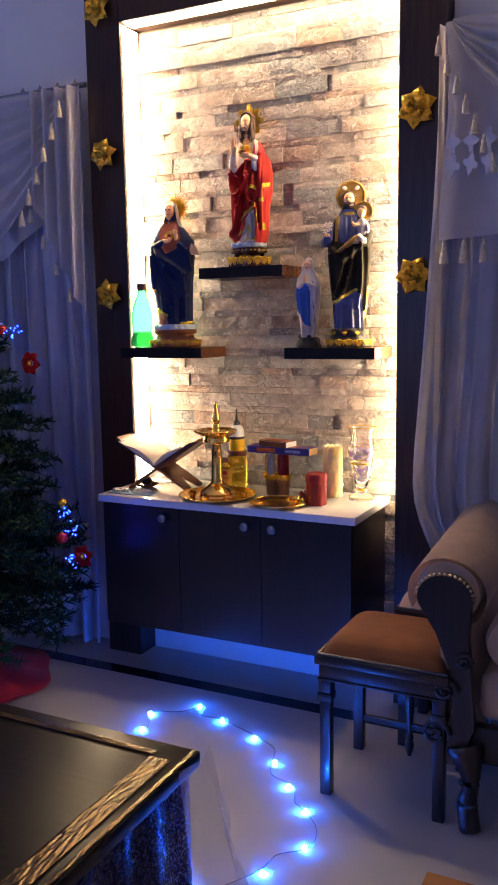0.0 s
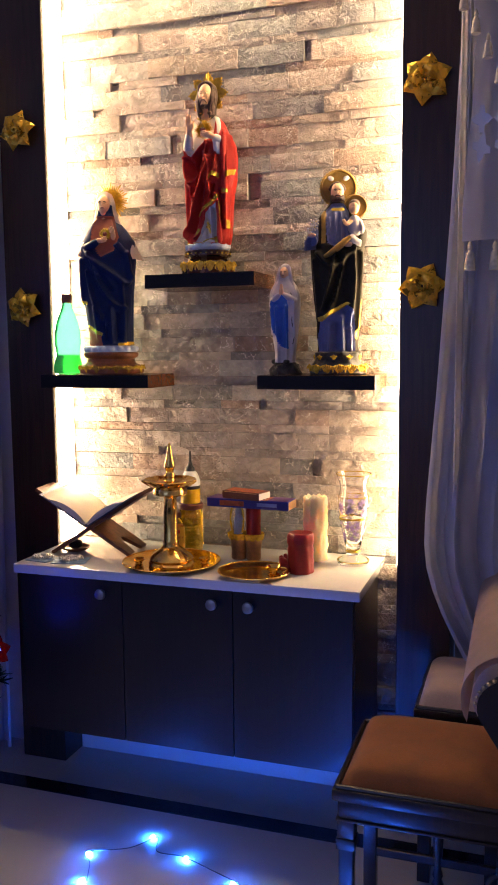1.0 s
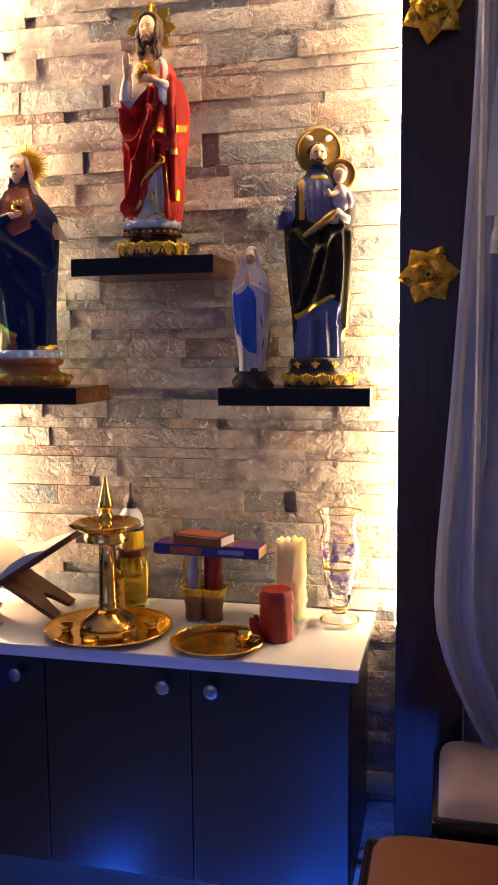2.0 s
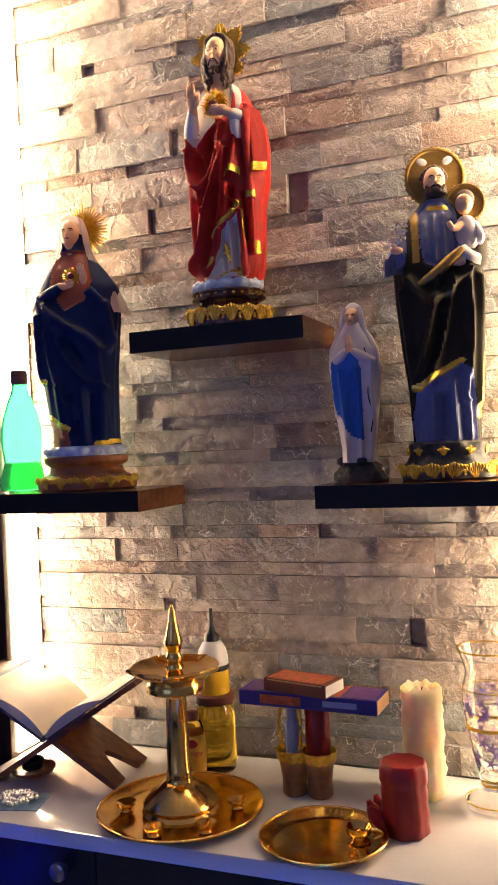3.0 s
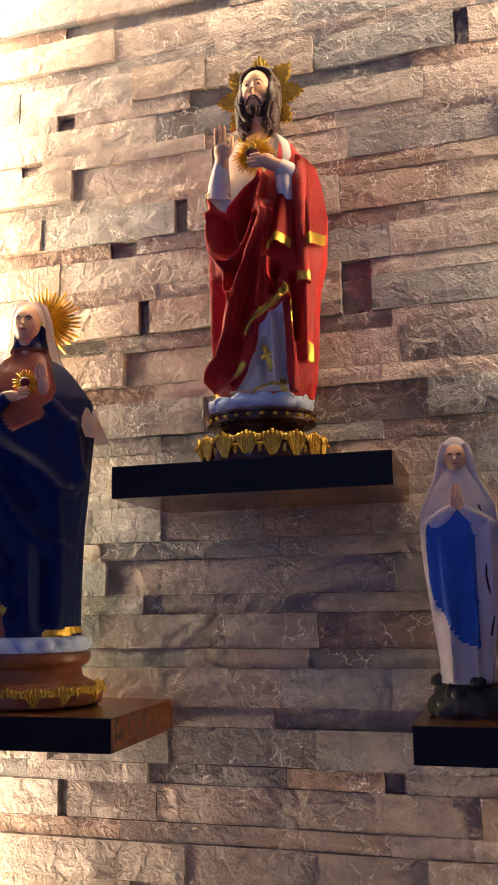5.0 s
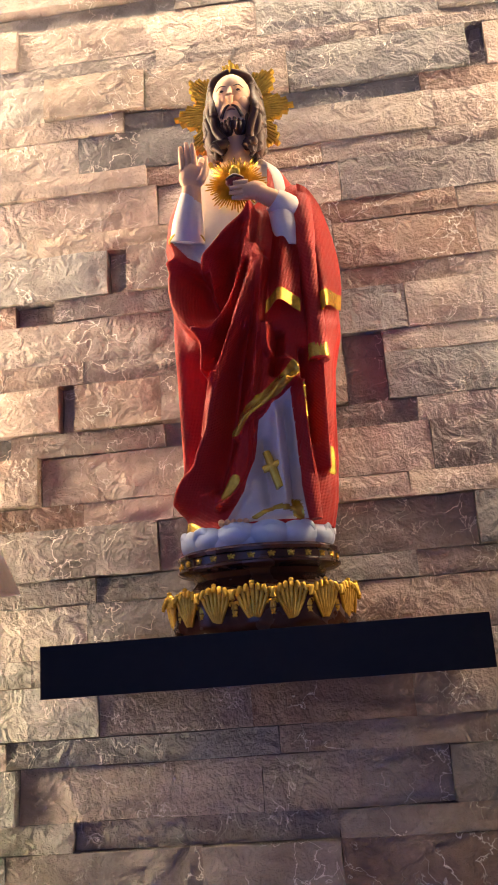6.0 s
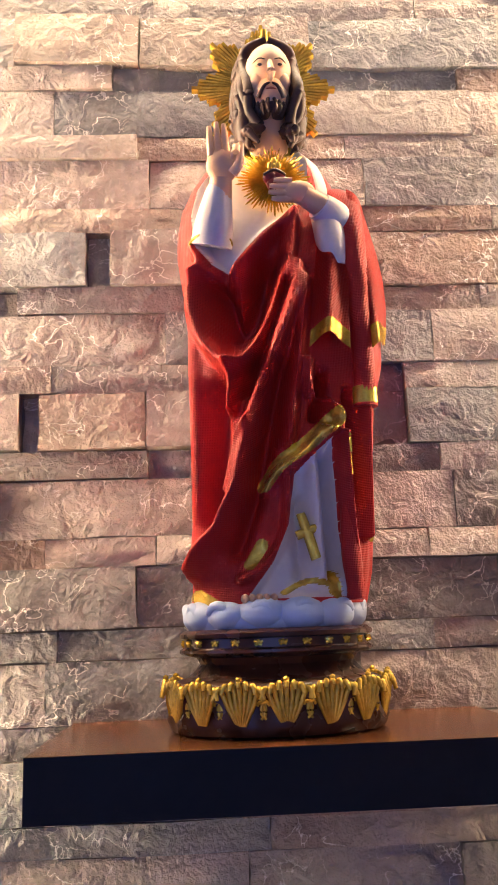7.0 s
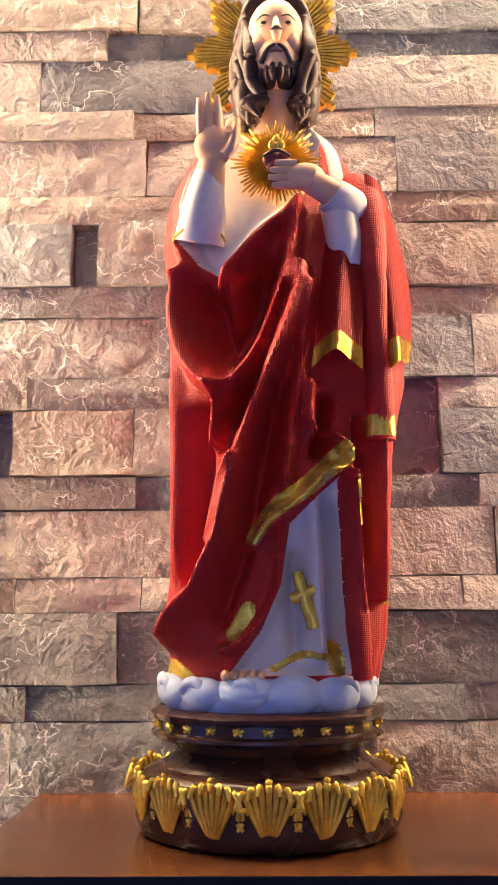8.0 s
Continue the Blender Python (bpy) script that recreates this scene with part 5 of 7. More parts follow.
def book_stand(at, turn):
    t = thing("book_stand", "carved folding rosewood stand holding an open book", "book stand", at, turn=turn)
    L, W, H = 0.37, 0.15, 0.011
    for s, tip in ((1, "near"), (-1, "far")):
        bm = bmesh.new()
        # board with an arched foot: outline in its own plane, then tilted
        pts = [(-0.155, -W / 2), (-0.155, -W / 2 + 0.040)] + [(-0.155 + 0.070 * math.sin(math.pi * k / 8), -W / 2 + 0.040 + (W - 0.08) * k / 8) for k in range(1, 8)] + [(-0.155, W / 2 - 0.040), (-0.155, W / 2), (0.215, W / 2), (0.215, -W / 2)]
        own = bmesh.new()
        a = [own.verts.new((x, y, -H / 2)) for x, y in pts]
        b = [own.verts.new((x, y, H / 2)) for x, y in pts]
        own.faces.new(a[::-1])
        own.faces.new(b)
        for i in range(len(pts)):
            j = (i + 1) % len(pts)
            own.faces.new((a[i], a[j], b[j], b[i]))
        bmesh.ops.recalc_face_normals(own, faces=own.faces[:])
        own.transform(pose(0, 0, 0.086, 0, -33 if s > 0 else -147, 0) @ (Matrix.Identity(4) if s > 0 else pose(0, 0, 0, 180)))
        board = part("board", own, CARVED, t, "pierced carved board with an arched foot")
        for k in range(6):
            u, w = -0.055 + 0.022 * (k % 3), -0.028 + 0.056 * (k // 3)
            own = bmesh.new()
            for q in range(4):
                cx, cy = u + 0.006 * math.cos(q * 1.571), w + 0.006 * math.sin(q * 1.571)
                blob((cx, cy, 0), (0.0045, 0.0045, H * 0.62), own, 0, 1)
            own.transform(pose(0, 0, 0.086, 0, -33 if s > 0 else -147, 0))
            part("carved_flower", own, BROWN_CAP, board)
    book = thing("open_book", "open book with cream pages and dark cover", "book", at, turn=turn)
    for s in (1, -1):
        ang = -33 if s > 0 else -147
        m = pose(0, 0, 0.086, 0, ang, 0)
        sgn = 1 if s > 0 else -1

        def page(u, v, top):
            x = 0.012 + 0.165 * u
            lift = (0.018 * math.sin(math.pi * min(1, u * 1.15 + 0.05)) ** 0.7 + 0.004) if top else 0.0015
            p = m @ Vector((x, (v - 0.5) * 0.205, sgn * (0.0065 + lift)))
            return (p.x, p.y, p.z)
        pg = bmesh.new()
        cloth(lambda u, v: page(u, v, True), 14, 4, 0.0, pg)
        cloth(lambda u, v: page(u, v, False), 14, 4, 0.0, pg)
        for vv in (0, 1):
            cloth(lambda u, v: page(u, vv, True) if v > 0.5 else page(u, vv, False), 14, 1, 0.0, pg)
        cloth(lambda u, v: page(1, u, v > 0.5), 4, 1, 0.0, pg)
        bmesh.ops.remove_doubles(pg, verts=pg.verts[:], dist=0.0002)
        bmesh.ops.recalc_face_normals(pg, faces=pg.faces[:])
        part("page_block", pg, PAPER, book, "cream pages", True)
        cv = box(0.004, -0.109, -0.0014, 0.186, 0.109, 0.0014, 0.0005)
        cv.transform(m @ Matrix.Translation((0, 0, sgn * 0.0078)))
        part("cover", cv, NAVY_COVER, book, "dark cover board")
    return t


book_stand((-0.372, -0.165, TOP), 6)


def squeeze_bottle(at):
    t = thing("squeeze_bottle", "yellow oil bottle with white shoulder and black nozzle", "bottle", at)
    part("body", rings([(0.034, 0), (0.038, 0.004), (0.039, 0.02), (0.0385, 0.11), (0.036, 0.130), (0.030, 0.136)], 32), OIL, t, "clear body full of yellow oil", True)
    part("collar", rings([(0.038, 0.134), (0.040, 0.136), (0.040, 0.150), (0.036, 0.153)], 32), BROWN_CAP, t, "dark collar", True)
    part("upper_body", rings([(0.030, 0.152), (0.031, 0.156), (0.031, 0.200)], 32), mat("oil_yellow", (0.85, 0.52, 0.03), 0.25, vary=0.1), t, "opaque yellow band", True)
    part("ring", rings([(0.0315, 0.199), (0.0325, 0.201), (0.0325, 0.207), (0.0315, 0.209)], 32), BLACK_PLASTIC, t, "", True)
    part("shoulder", rings([(0.031, 0.208), (0.0305, 0.222), (0.027, 0.238), (0.020, 0.250), (0.014, 0.255)], 32), WHITE_PLASTIC, t, "white plastic shoulder", True)
    part("nozzle", rings([(0.0145, 0.254), (0.0145, 0.266), (0.008, 0.272), (0.0045, 0.285), (0.003, 0.318)], 20), BLACK_PLASTIC, t, "black nozzle", True)
    return t


def honey_bottle(at):
    t = thing("honey_bottle", "small honey bottle with a yellow and red label", "bottle", at)
    part("body", rings([(0.020, 0), (0.024, 0.004), (0.0245, 0.05), (0.022, 0.09), (0.018, 0.105), (0.012, 0.112)], 28), OIL, t, "", True)
    part("cap", rings([(0.014, 0.110), (0.014, 0.126), (0.012, 0.128)], 24), BROWN_CAP, t, "", True)
    lab = rings([(0.0252, 0.012), (0.0254, 0.05), (0.0244, 0.084)], 28, close=False)
    lb = part("label", lab, LABEL_YELLOW, t, "yellow printed label", True)
    mk = prism([(0.012 * math.cos(a), 0.070 + 0.008 * math.sin(a)) for a in np.linspace(0, 2 * math.pi, 16, endpoint=False)], -0.0265, -0.0245)
    part("emblem", mk, LABEL_RED, lb, "red oval emblem")
    written("HONEY", 0.0125, pose(0.0, -0.0262, 0.050, 90), lb, LABEL_RED)
    return t


squeeze_bottle((-0.088, -0.080, TOP))
honey_bottle((-0.118, -0.125, TOP)).rotation_euler = (0, 0, radians(20))


def twin_holder(at):
    t = thing("candle_holder", "twin resin candle holder with gilt rims", "candle holder", at)
    RESIN = mat("mottled_resin", (0.24, 0.11, 0.045), 0.35, vary=0.5, scale=35, bump=0.3)
    for s in (-1, 1):
        cup = part("cup", rings([(0.020, 0), (0.023, 0.004), (0.0225, 0.03), (0.026, 0.055), (0.029, 0.068), (0.026, 0.069), (0.020, 0.05)], 28), RESIN, t, "", True)
        cup.location = (s * 0.024, 0, 0)
        part("gilt_rim", rings([(0.028, 0.062), (0.0315, 0.070), (0.0335, 0.082), (0.031, 0.083), (0.027, 0.068)], 36, shape=lambda a, r, z: (r * math.cos(a) * (1 + 0.05 * math.cos(9 * a)), r * math.sin(a) * (1 + 0.05 * math.cos(9 * a)), z)), GOLD, cup, "scalloped gilt rim", True)
    part("figurine", rings([(0.012, 0.060), (0.015, 0.07), (0.013, 0.11), (0.015, 0.125), (0.009, 0.136), (0.011, 0.148), (0.007, 0.16)], 20, shape=lambda a, r, z: (r * math.cos(a) - 0.024, r * 0.8 * math.sin(a), z)), mat("pale_blue_paint", (0.32, 0.38, 0.55), 0.4), t, "", True)
    for s in (-1, 1):
        part("scroll", tube(curve_round([(-0.024 + s * 0.016, -0.012, 0.085), (-0.024 + s * 0.021, -0.014, 0.13), (-0.024 + s * 0.013, -0.012, 0.168), (-0.024 + s * 0.004, -0.012, 0.172)]), 0.003, 8), GOLD, t, "", True)
    return t


twin_holder((0.122, -0.150, TOP))
cand = thing("red_candle", "red pillar candle in the twin holder", "candle", (0.146, -0.150, TOP + 0.052))
part("wax", rings([(0.018, 0), (0.0225, 0.016), (0.0225, 0.108), (0.020, 0.1105)], 28), RED_WAX, cand, "", True)


def carton(name, x0, y0, z0, x1, y1, z1, m, label, turn, marks):
    cx, cy = (x0 + x1) / 2, (y0 + y1) / 2
    t = thing(name, label, "box", (cx, cy, z0), turn=turn)
    part("carton", box(x0 - cx, y0 - cy, 0, x1 - cx, y1 - cy, z1 - z0, 0.0008), m, t)
    for (a, b, c, d, face, mm) in marks:
        w, h, dp = x1 - x0, z1 - z0, y1 - y0
        if face == "front":
            q = box(x0 - cx + w * a, y0 - cy - 0.0007, h * b, x0 - cx + w * c, y0 - cy + 0.0005, h * d)
        elif face == "top":
            q = box(x0 - cx + w * a, y0 - cy + dp * b, h - 0.0004, x0 - cx + w * c, y0 - cy + dp * d, h + 0.0007)
        else:
            q = box(x1 - cx - 0.0005, y0 - cy + dp * a, h * b, x1 - cx + 0.0007, y0 - cy + dp * c, h * d)
        part("print", q, mm, t)
    return t


TAN = mat("print_tan", (0.55, 0.33, 0.16), 0.5)
PURPLE = mat("print_purple", (0.16, 0.06, 0.24), 0.4, vary=0.4, scale=60)
ORANGE = mat("print_orange", (0.50, 0.12, 0.045), 0.4, vary=0.5, scale=80)
WHITE_CARD = mat("white_card", (0.70, 0.69, 0.66), 0.6, vary=0.08)
PALE_BLUE = mat("print_pale_blue", (0.22, 0.30, 0.62), 0.4)
zc = TOP + 0.052 + 0.1107
carton("incense_box", 0.006, -0.178, zc, 0.268, -0.103, zc + 0.026, BOX_BLUE, "long blue printed incense box resting on the red candle", -3,
       [(0.16, 0.2, 0.46, 0.8, "front", ORANGE), (0.62, 0.3, 0.86, 0.7, "front", PALE_BLUE), (0.02, 0.05, 0.30, 0.95, "top", PURPLE), (0.58, 0.05, 0.74, 0.95, "top", ORANGE), (0.76, 0.05, 0.98, 0.95, "top", PURPLE), (0.03, 0.05, 0.97, 0.95, "end", TAN)])
carton("match_carton", 0.058, -0.182, zc + 0.0268, 0.188, -0.117, zc + 0.050, BOX_BROWN, "small brown carton with white end on the incense box", -14,
       [(0.03, 0.10, 0.97, 0.90, "end", WHITE_CARD), (0.05, 0.08, 0.92, 0.92, "top", ORANGE), (0.06, 0.84, 0.94, 0.93, "front", TAN)])


def lumpy_candle(at):
    t = thing("white_candle", "tall cream pillar candle with melted lumpy sides", "candle", at)

    def lump(a, r, z):
        q = r + 0.0042 * noise.noise((2.2 * math.cos(a), 2.2 * math.sin(a), z * 55)) * (1 if r > 0.01 else 0)
        dz = 0.009 * noise.noise((3 * math.cos(a) + 5, 3 * math.sin(a), 1)) if z > 0.18 and r > 0.01 else 0
        return (q * math.cos(a), q * math.sin(a), z + dz)
    prof = [(0.036, 0), (0.038, 0.004)] + [(0.0375 - 0.0015 * (k % 2), 0.004 + 0.0105 * k) for k in range(1, 18)] + [(0.036, 0.190), (0.031, 0.196), (0.026, 0.186), (0.005, 0.180)]
    part("wax", rings(prof, 48, shape=lump), CREAM_WAX, t, "", True)
    part("wick", tube([(0, 0, 0.176), (0.001, 0, 0.186), (0.003, 0, 0.192)], 0.0011, 6), BLACK_PLASTIC, t)
    return t


lumpy_candle((0.325, -0.095, TOP))
rc = thing("red_votive", "squat red fluted wax candle", "candle", (0.320, -0.248, TOP))
part("wax", rings([(0.036, 0), (0.0385, 0.004), (0.0375, 0.018), (0.039, 0.034), (0.037, 0.05), (0.0385, 0.066), (0.036, 0.078), (0.038, 0.084), (0.040, 0.090), (0.039, 0.108), (0.034, 0.115), (0.004, 0.111)], 44,
                  shape=lambda a, r, z: (r * math.cos(a) * (1 + 0.035 * math.cos(8 * a + 14 * z)), r * math.sin(a) * (1 + 0.035 * math.cos(8 * a + 14 * z)), z)), RED_WAX, rc, "", True)
pet = bmesh.new()
for k in range(3):
    a = 2.7 + 0.45 * k
    tube([(0.030 * math.cos(a), 0.030 * math.sin(a), 0.006), (0.052 * math.cos(a), 0.052 * math.sin(a), 0.020 + 0.006 * k), (0.060 * math.cos(a), 0.060 * math.sin(a), 0.044)], [0.012, 0.013, 0.004], 10, pet)
part("petals", pet, RED_WAX, rc, "curled wax petals", True)


def vase(at):
    t = thing("vase", "clear glass vase with lilac flowers and gold bands", "vase", at)
    prof = [(0.036, 0.0), (0.046, 0.002), (0.047, 0.012), (0.032, 0.022), (0.020, 0.030), (0.019, 0.042), (0.024, 0.058), (0.033, 0.10), (0.042, 0.150), (0.0465, 0.185), (0.046, 0.205), (0.041, 0.220), (0.039, 0.235), (0.044, 0.252), (0.050, 0.268), (0.0515, 0.272), (0.0495, 0.272), (0.042, 0.252), (0.0365, 0.235), (0.039, 0.22), (0.0435, 0.205), (0.044, 0.185), (0.039, 0.150), (0.030, 0.10), (0.020, 0.058), (0.002, 0.046)]
    part("glass_body", rings(prof, 48, close=False), CLEAR_GLASS, t, "clear moulded glass", True)
    gl = lambda z, r, h: rings([(r, z - h), (r + 0.0012, z - h * 0.6), (r + 0.0012, z + h * 0.6), (r, z + h)], 40, close=False)
    for z, r, h in ((0.271, 0.0512, 0.0016), (0.140, 0.0408, 0.003), (0.205, 0.0463, 0.0012), (0.040, 0.0195, 0.003), (0.013, 0.0470, 0.0015)):
        part("gold_band", gl(z, r, h), GOLD, t, "", True)
    vr = random.Random(3)
    for k in range(56):
        z = vr.uniform(0.075, 0.198)
        if abs(z - 0.14) < 0.012:
            z += 0.03
        r = float(np.interp(z, [0.058, 0.10, 0.15, 0.185, 0.205], [0.024, 0.033, 0.042, 0.0465, 0.046])) + 0.0008
        a0 = vr.uniform(0, 2 * math.pi)
        own = bmesh.new()
        s = vr.uniform(0.009, 0.015)
        ring = []
        for q in range(10):
            b = 2 * math.pi * q / 10
            rr = s * (0.65 + 0.35 * math.cos(5 * b))
            da, dz = rr * math.cos(b) / r, rr * math.sin(b)
            r2 = float(np.interp(z + dz, [0.058, 0.10, 0.15, 0.185, 0.205], [0.024, 0.033, 0.042, 0.0465, 0.046])) + 0.0009
            ring.append(own.verts.new((r2 * math.cos(a0 + da), r2 * math.sin(a0 + da), z + dz)))
        own.faces.new(ring)
        part("enamel_flower", own, LILAC, t)
    return t


vase((0.446, -0.115, TOP))

# beads, cards and a small cup by the book stand
def bead_pile(at, seed, n, r):
    g = random.Random(seed)
    t = thing("prayer_beads", "coiled silver prayer beads on a printed card", "beads", at)
    bm = bmesh.new()
    for k in range(n):
        a = k * 0.31
        q = r * (0.35 + 0.65 * ((k * 0.618) % 1))
        blob((q * math.cos(a) * 1.3, q * math.sin(a), 0.0065 + 0.004 * g.random()), 0.0042, bm, 0, 1)
    ob = part("bead_string", bm, SILVER, t)
    ob["kind"] = "stuff"
    return t


def card(at, w, d, turn, m, label):
    t = tagged(mesh_object("printed_card", box(-w / 2, -d / 2, 0, w / 2, d / 2, 0.0025, 0.0006), m), label, "card")
    t.matrix_world = pose(*at, 0, 0, turn)
    return t


card((-0.385, -0.325, TOP), 0.105, 0.075, 14, CARD, "blue printed card under silver beads")
bead_pile((-0.385, -0.325, TOP + 0.002), 1, 70, 0.030)
card((-0.480, -0.330, TOP), 0.080, 0.070, -8, CARD, "grey-blue printed card beside the beads")
bead_pile((-0.480, -0.330, TOP + 0.002), 2, 60, 0.026)
sau = thing("saucer", "small brown clay saucer with dark ash", "saucer", (-0.440, -0.200, TOP))
part("dish", rings([(0.022, 0), (0.040, 0.006), (0.046, 0.014), (0.043, 0.014), (0.036, 0.008), (0.002, 0.006)], 32), CARVED, sau, "", True)
part("ash_bowl", rings([(0.012, 0.008), (0.021, 0.014), (0.023, 0.030), (0.019, 0.032), (0.004, 0.024)], 24), BLACK_PLASTIC, sau, "dark little bowl", True)


def foil_flower(at, r, turn):
    t = thing("foil_flower", "gold foil poinsettia pinned to the niche frame", "decoration", at, "gold foil flowers")
    for k in range(9):
        big = k < 6
        a = (k * 60 + turn if big else (k - 6) * 120 + 30 + turn)
        ln, wd, y0 = (r, r * 0.44, 0.0) if big else (r * 0.62, r * 0.34, -0.012)

        def petal(u, v):
            w = wd * math.sin(math.pi * (0.06 + 0.94 * u) ** 0.75) * (v - 0.5) * 2 * (0.5 + 0.5 * (1 - u * 0.2))
            x = ln * (0.08 + 0.92 * u)
            lift = y0 - 0.006 - 0.024 * math.sin(math.pi * u * 0.8) - 0.007 * (1 - abs(v - 0.5) * 2) + 0.008 * u * u
            return (x * math.cos(radians(a)) - w * math.sin(radians(a)), lift, x * math.sin(radians(a)) + w * math.cos(radians(a)))
        part("petal", cloth(petal, 6, 4, 0.0006), FOIL, t)
    bm = bmesh.new()
    for k in range(7):
        blob((0.008 * math.cos(k * 0.9), -0.034, 0.008 * math.sin(k * 0.9)), 0.0045, bm, 0, 1)
    part("stamens", bm, FOIL, t)
    return t


for x, z, r, tu in ((-0.632, 2.094, 0.064, 12), (-0.632, 1.541, 0.064, 40), (-0.640, 2.640, 0.064, 25), (0.646, 2.119, 0.070, 20), (0.642, 1.569, 0.068, 5)):
    foil_flower((x, FY - 0.001, z), r, tu)

# ---- curtains ----
def drape(name, label, x0, x1, y, z0, z1, folds, deep, material, edge=None, seed=1, lean=0.0):
    """A hanging curtain: full-length pleats with uneven spacing. edge(z) moves the side at x0."""
    g = random.Random(seed)
    ph = [g.uniform(0, 6.28) for _ in range(4)]

    def fn(u, v):
        z = z0 + (z1 - z0) * v
        a = x0 + (edge(z) if edge else 0)
        w = u + 0.012 * math.sin(9 * u + ph[0]) + 0.01 * math.sin(23 * u + ph[1])
        x = a + (x1 - a) * w
        s = math.sin(2 * math.pi * folds * u + ph[2] + 0.5 * math.sin(3 * v + 5 * u))
        s2 = 0.35 * math.sin(2 * math.pi * folds * 2.3 * u + ph[3] + 1.2 * v)
        yy = y + lean * (1 - v) - deep * (s + s2) * (0.55 + 0.45 * (1 - v))
        return (x + 0.010 * s2, yy, z + (0.006 * math.sin(40 * u) if v == 0 else 0))
    t = thing(name, label, "curtain", (0, 0, 0))
    part("panel", cloth(fn, int(folds * 16), 36, 0.0018), material, t, "", True)
    return t


def tassel(parent, p, s=1.0):
    bm = rings([(0.002, 0.0), (0.0045, -0.006), (0.006, -0.012), (0.004, -0.017), (0.008, -0.024), (0.011, -0.045), (0.012, -0.058), (0.002, -0.058)], 12)
    bm.transform(Matrix.Translation(p) @ Matrix.Diagonal((s, s, s, 1)))
    return part("tassel", bm, BRAID, parent, "silky cream tassel", True)


def swag(parent, xa, xb, y, ztop, drop, pleats, deep=0.05, cut=0.5):
    """A draped swag between two hanging points with slack horizontal folds."""
    def fn(u, v):
        sag = drop * v * (1 - (2 * u - 1) ** 2) ** 0.8 + 0.02 * v
        x = xa + (xb - xa) * (u + cut * 0.16 * v * math.sin(math.pi * (2 * u)))
        yy = y - deep * (0.35 + 0.65 * math.sin(math.pi * u)) * (0.4 + v * 0.6) - 0.016 * math.sin(2 * math.pi * pleats * v) * math.sin(math.pi * u) ** 0.5
        return (x, yy, ztop - sag)
    return part("swag", cloth(fn, 48, 60, 0.0018), CURTAIN, parent, "satin swag with slack folds", True)


def cascade(parent, xa, xb, y, ztop, za, zb, pleats):
    """A side tail that hangs in stepped pleats, longer at one side."""
    def fn(u, v):
        bottom = za + (zb - za) * u + 0.03 * abs(math.sin(math.pi * pleats * u))
        return (xa + (xb - xa) * (u + 0.02 * math.sin(2 * math.pi * pleats * u)), y - 0.022 * math.sin(2 * math.pi * pleats * u) - 0.012 * v, ztop + (bottom - ztop) * v)
    return part("tail", cloth(fn, 60, 24, 0.0018), CURTAIN, parent, "pleated side tail", True)


drape("curtain", "floor-length blue-grey curtain beside the niche", -1.95, -0.738, -0.105, 0.015, 2.36, 11, 0.024, SHEER, seed=4)
lp = thing("pelmet_drapery", "satin swag and tail with tassels over the curtain", "curtain", (0.030, 0, 0))
part("rail", tube([(-1.95, -0.14, 2.372), (-0.742, -0.14, 2.372)], 0.011, 12), STEEL, lp)
swag(lp, -1.62, -0.80, -0.155, 2.360, 0.58, 6, 0.055)
cascade(lp, -0.990, -0.742, -0.185, 2.362, 1.90, 1.42, 4)
part("under_panel", cloth(lambda u, v: (-1.62 + 0.72 * u, -0.140 - 0.014 * math.sin(20 * u), 2.34 - (0.50 + 0.16 * abs(math.sin(3.2 * u + 0.4))) * v), 40, 10, 0.0015), CURTAIN, lp, "", True)
for k in range(6):
    tassel(lp, (-0.805 - 0.040 * k, -0.235 - 0.004 * k, 2.30 - 0.082 * k), 1.15)
for k in range(4):
    tassel(lp, (-0.985 + 0.060 * k, -0.222, 1.895 - 0.108 * k), 1.0)
for k in range(4):
    part("hook", tube([(-1.05 + 0.09 * k, -0.14, 2.372), (-1.05 + 0.09 * k, -0.155, 2.392), (-1.05 + 0.09 * k, -0.165, 2.372)], 0.004, 6), STEEL, lp)


def tied(z):
    """The side of the tied-back curtain, bowed out over its sash."""
    return float(np.interp(z, [0.0, 0.45, 0.58, 0.70, 0.82, 0.95, 1.3, 1.8, 2.35], [0.22, 0.16, 0.085, 0.025, -0.008, -0.006, 0.02, 0.05, 0.072]))


drape("curtain", "pale blue-grey curtain gathered by a tieback", 0.661, 1.95, -0.195, 0.02, 2.34, 12, 0.026, SHEER, tied, seed=9)
rp = thing("pelmet_drapery", "satin pelmet with embroidered tail and tassels", "curtain", (0, 0, 0))
part("rail", tube([(0.735, -0.15, 2.352), (1.95, -0.15, 2.352)], 0.011, 12), STEEL, rp)
part("embroidered_tail", cloth(lambda u, v: (0.768 + 0.30 * u + 0.012 * math.sin(5 * v), -0.252 - 0.012 * math.sin(9 * u + 1) - 0.010 * v, 2.335 - (0.665 - 0.02 * u) * v), 30, 30, 0.0018), CURTAIN, rp, "flat satin tail with appliqued border", True)
swag(rp, 0.79, 1.62, -0.262, 2.340, 0.42, 5, 0.05)
cascade(rp, 0.772, 0.742, -0.232, 2.335, 1.20, 0.95, 1.5)
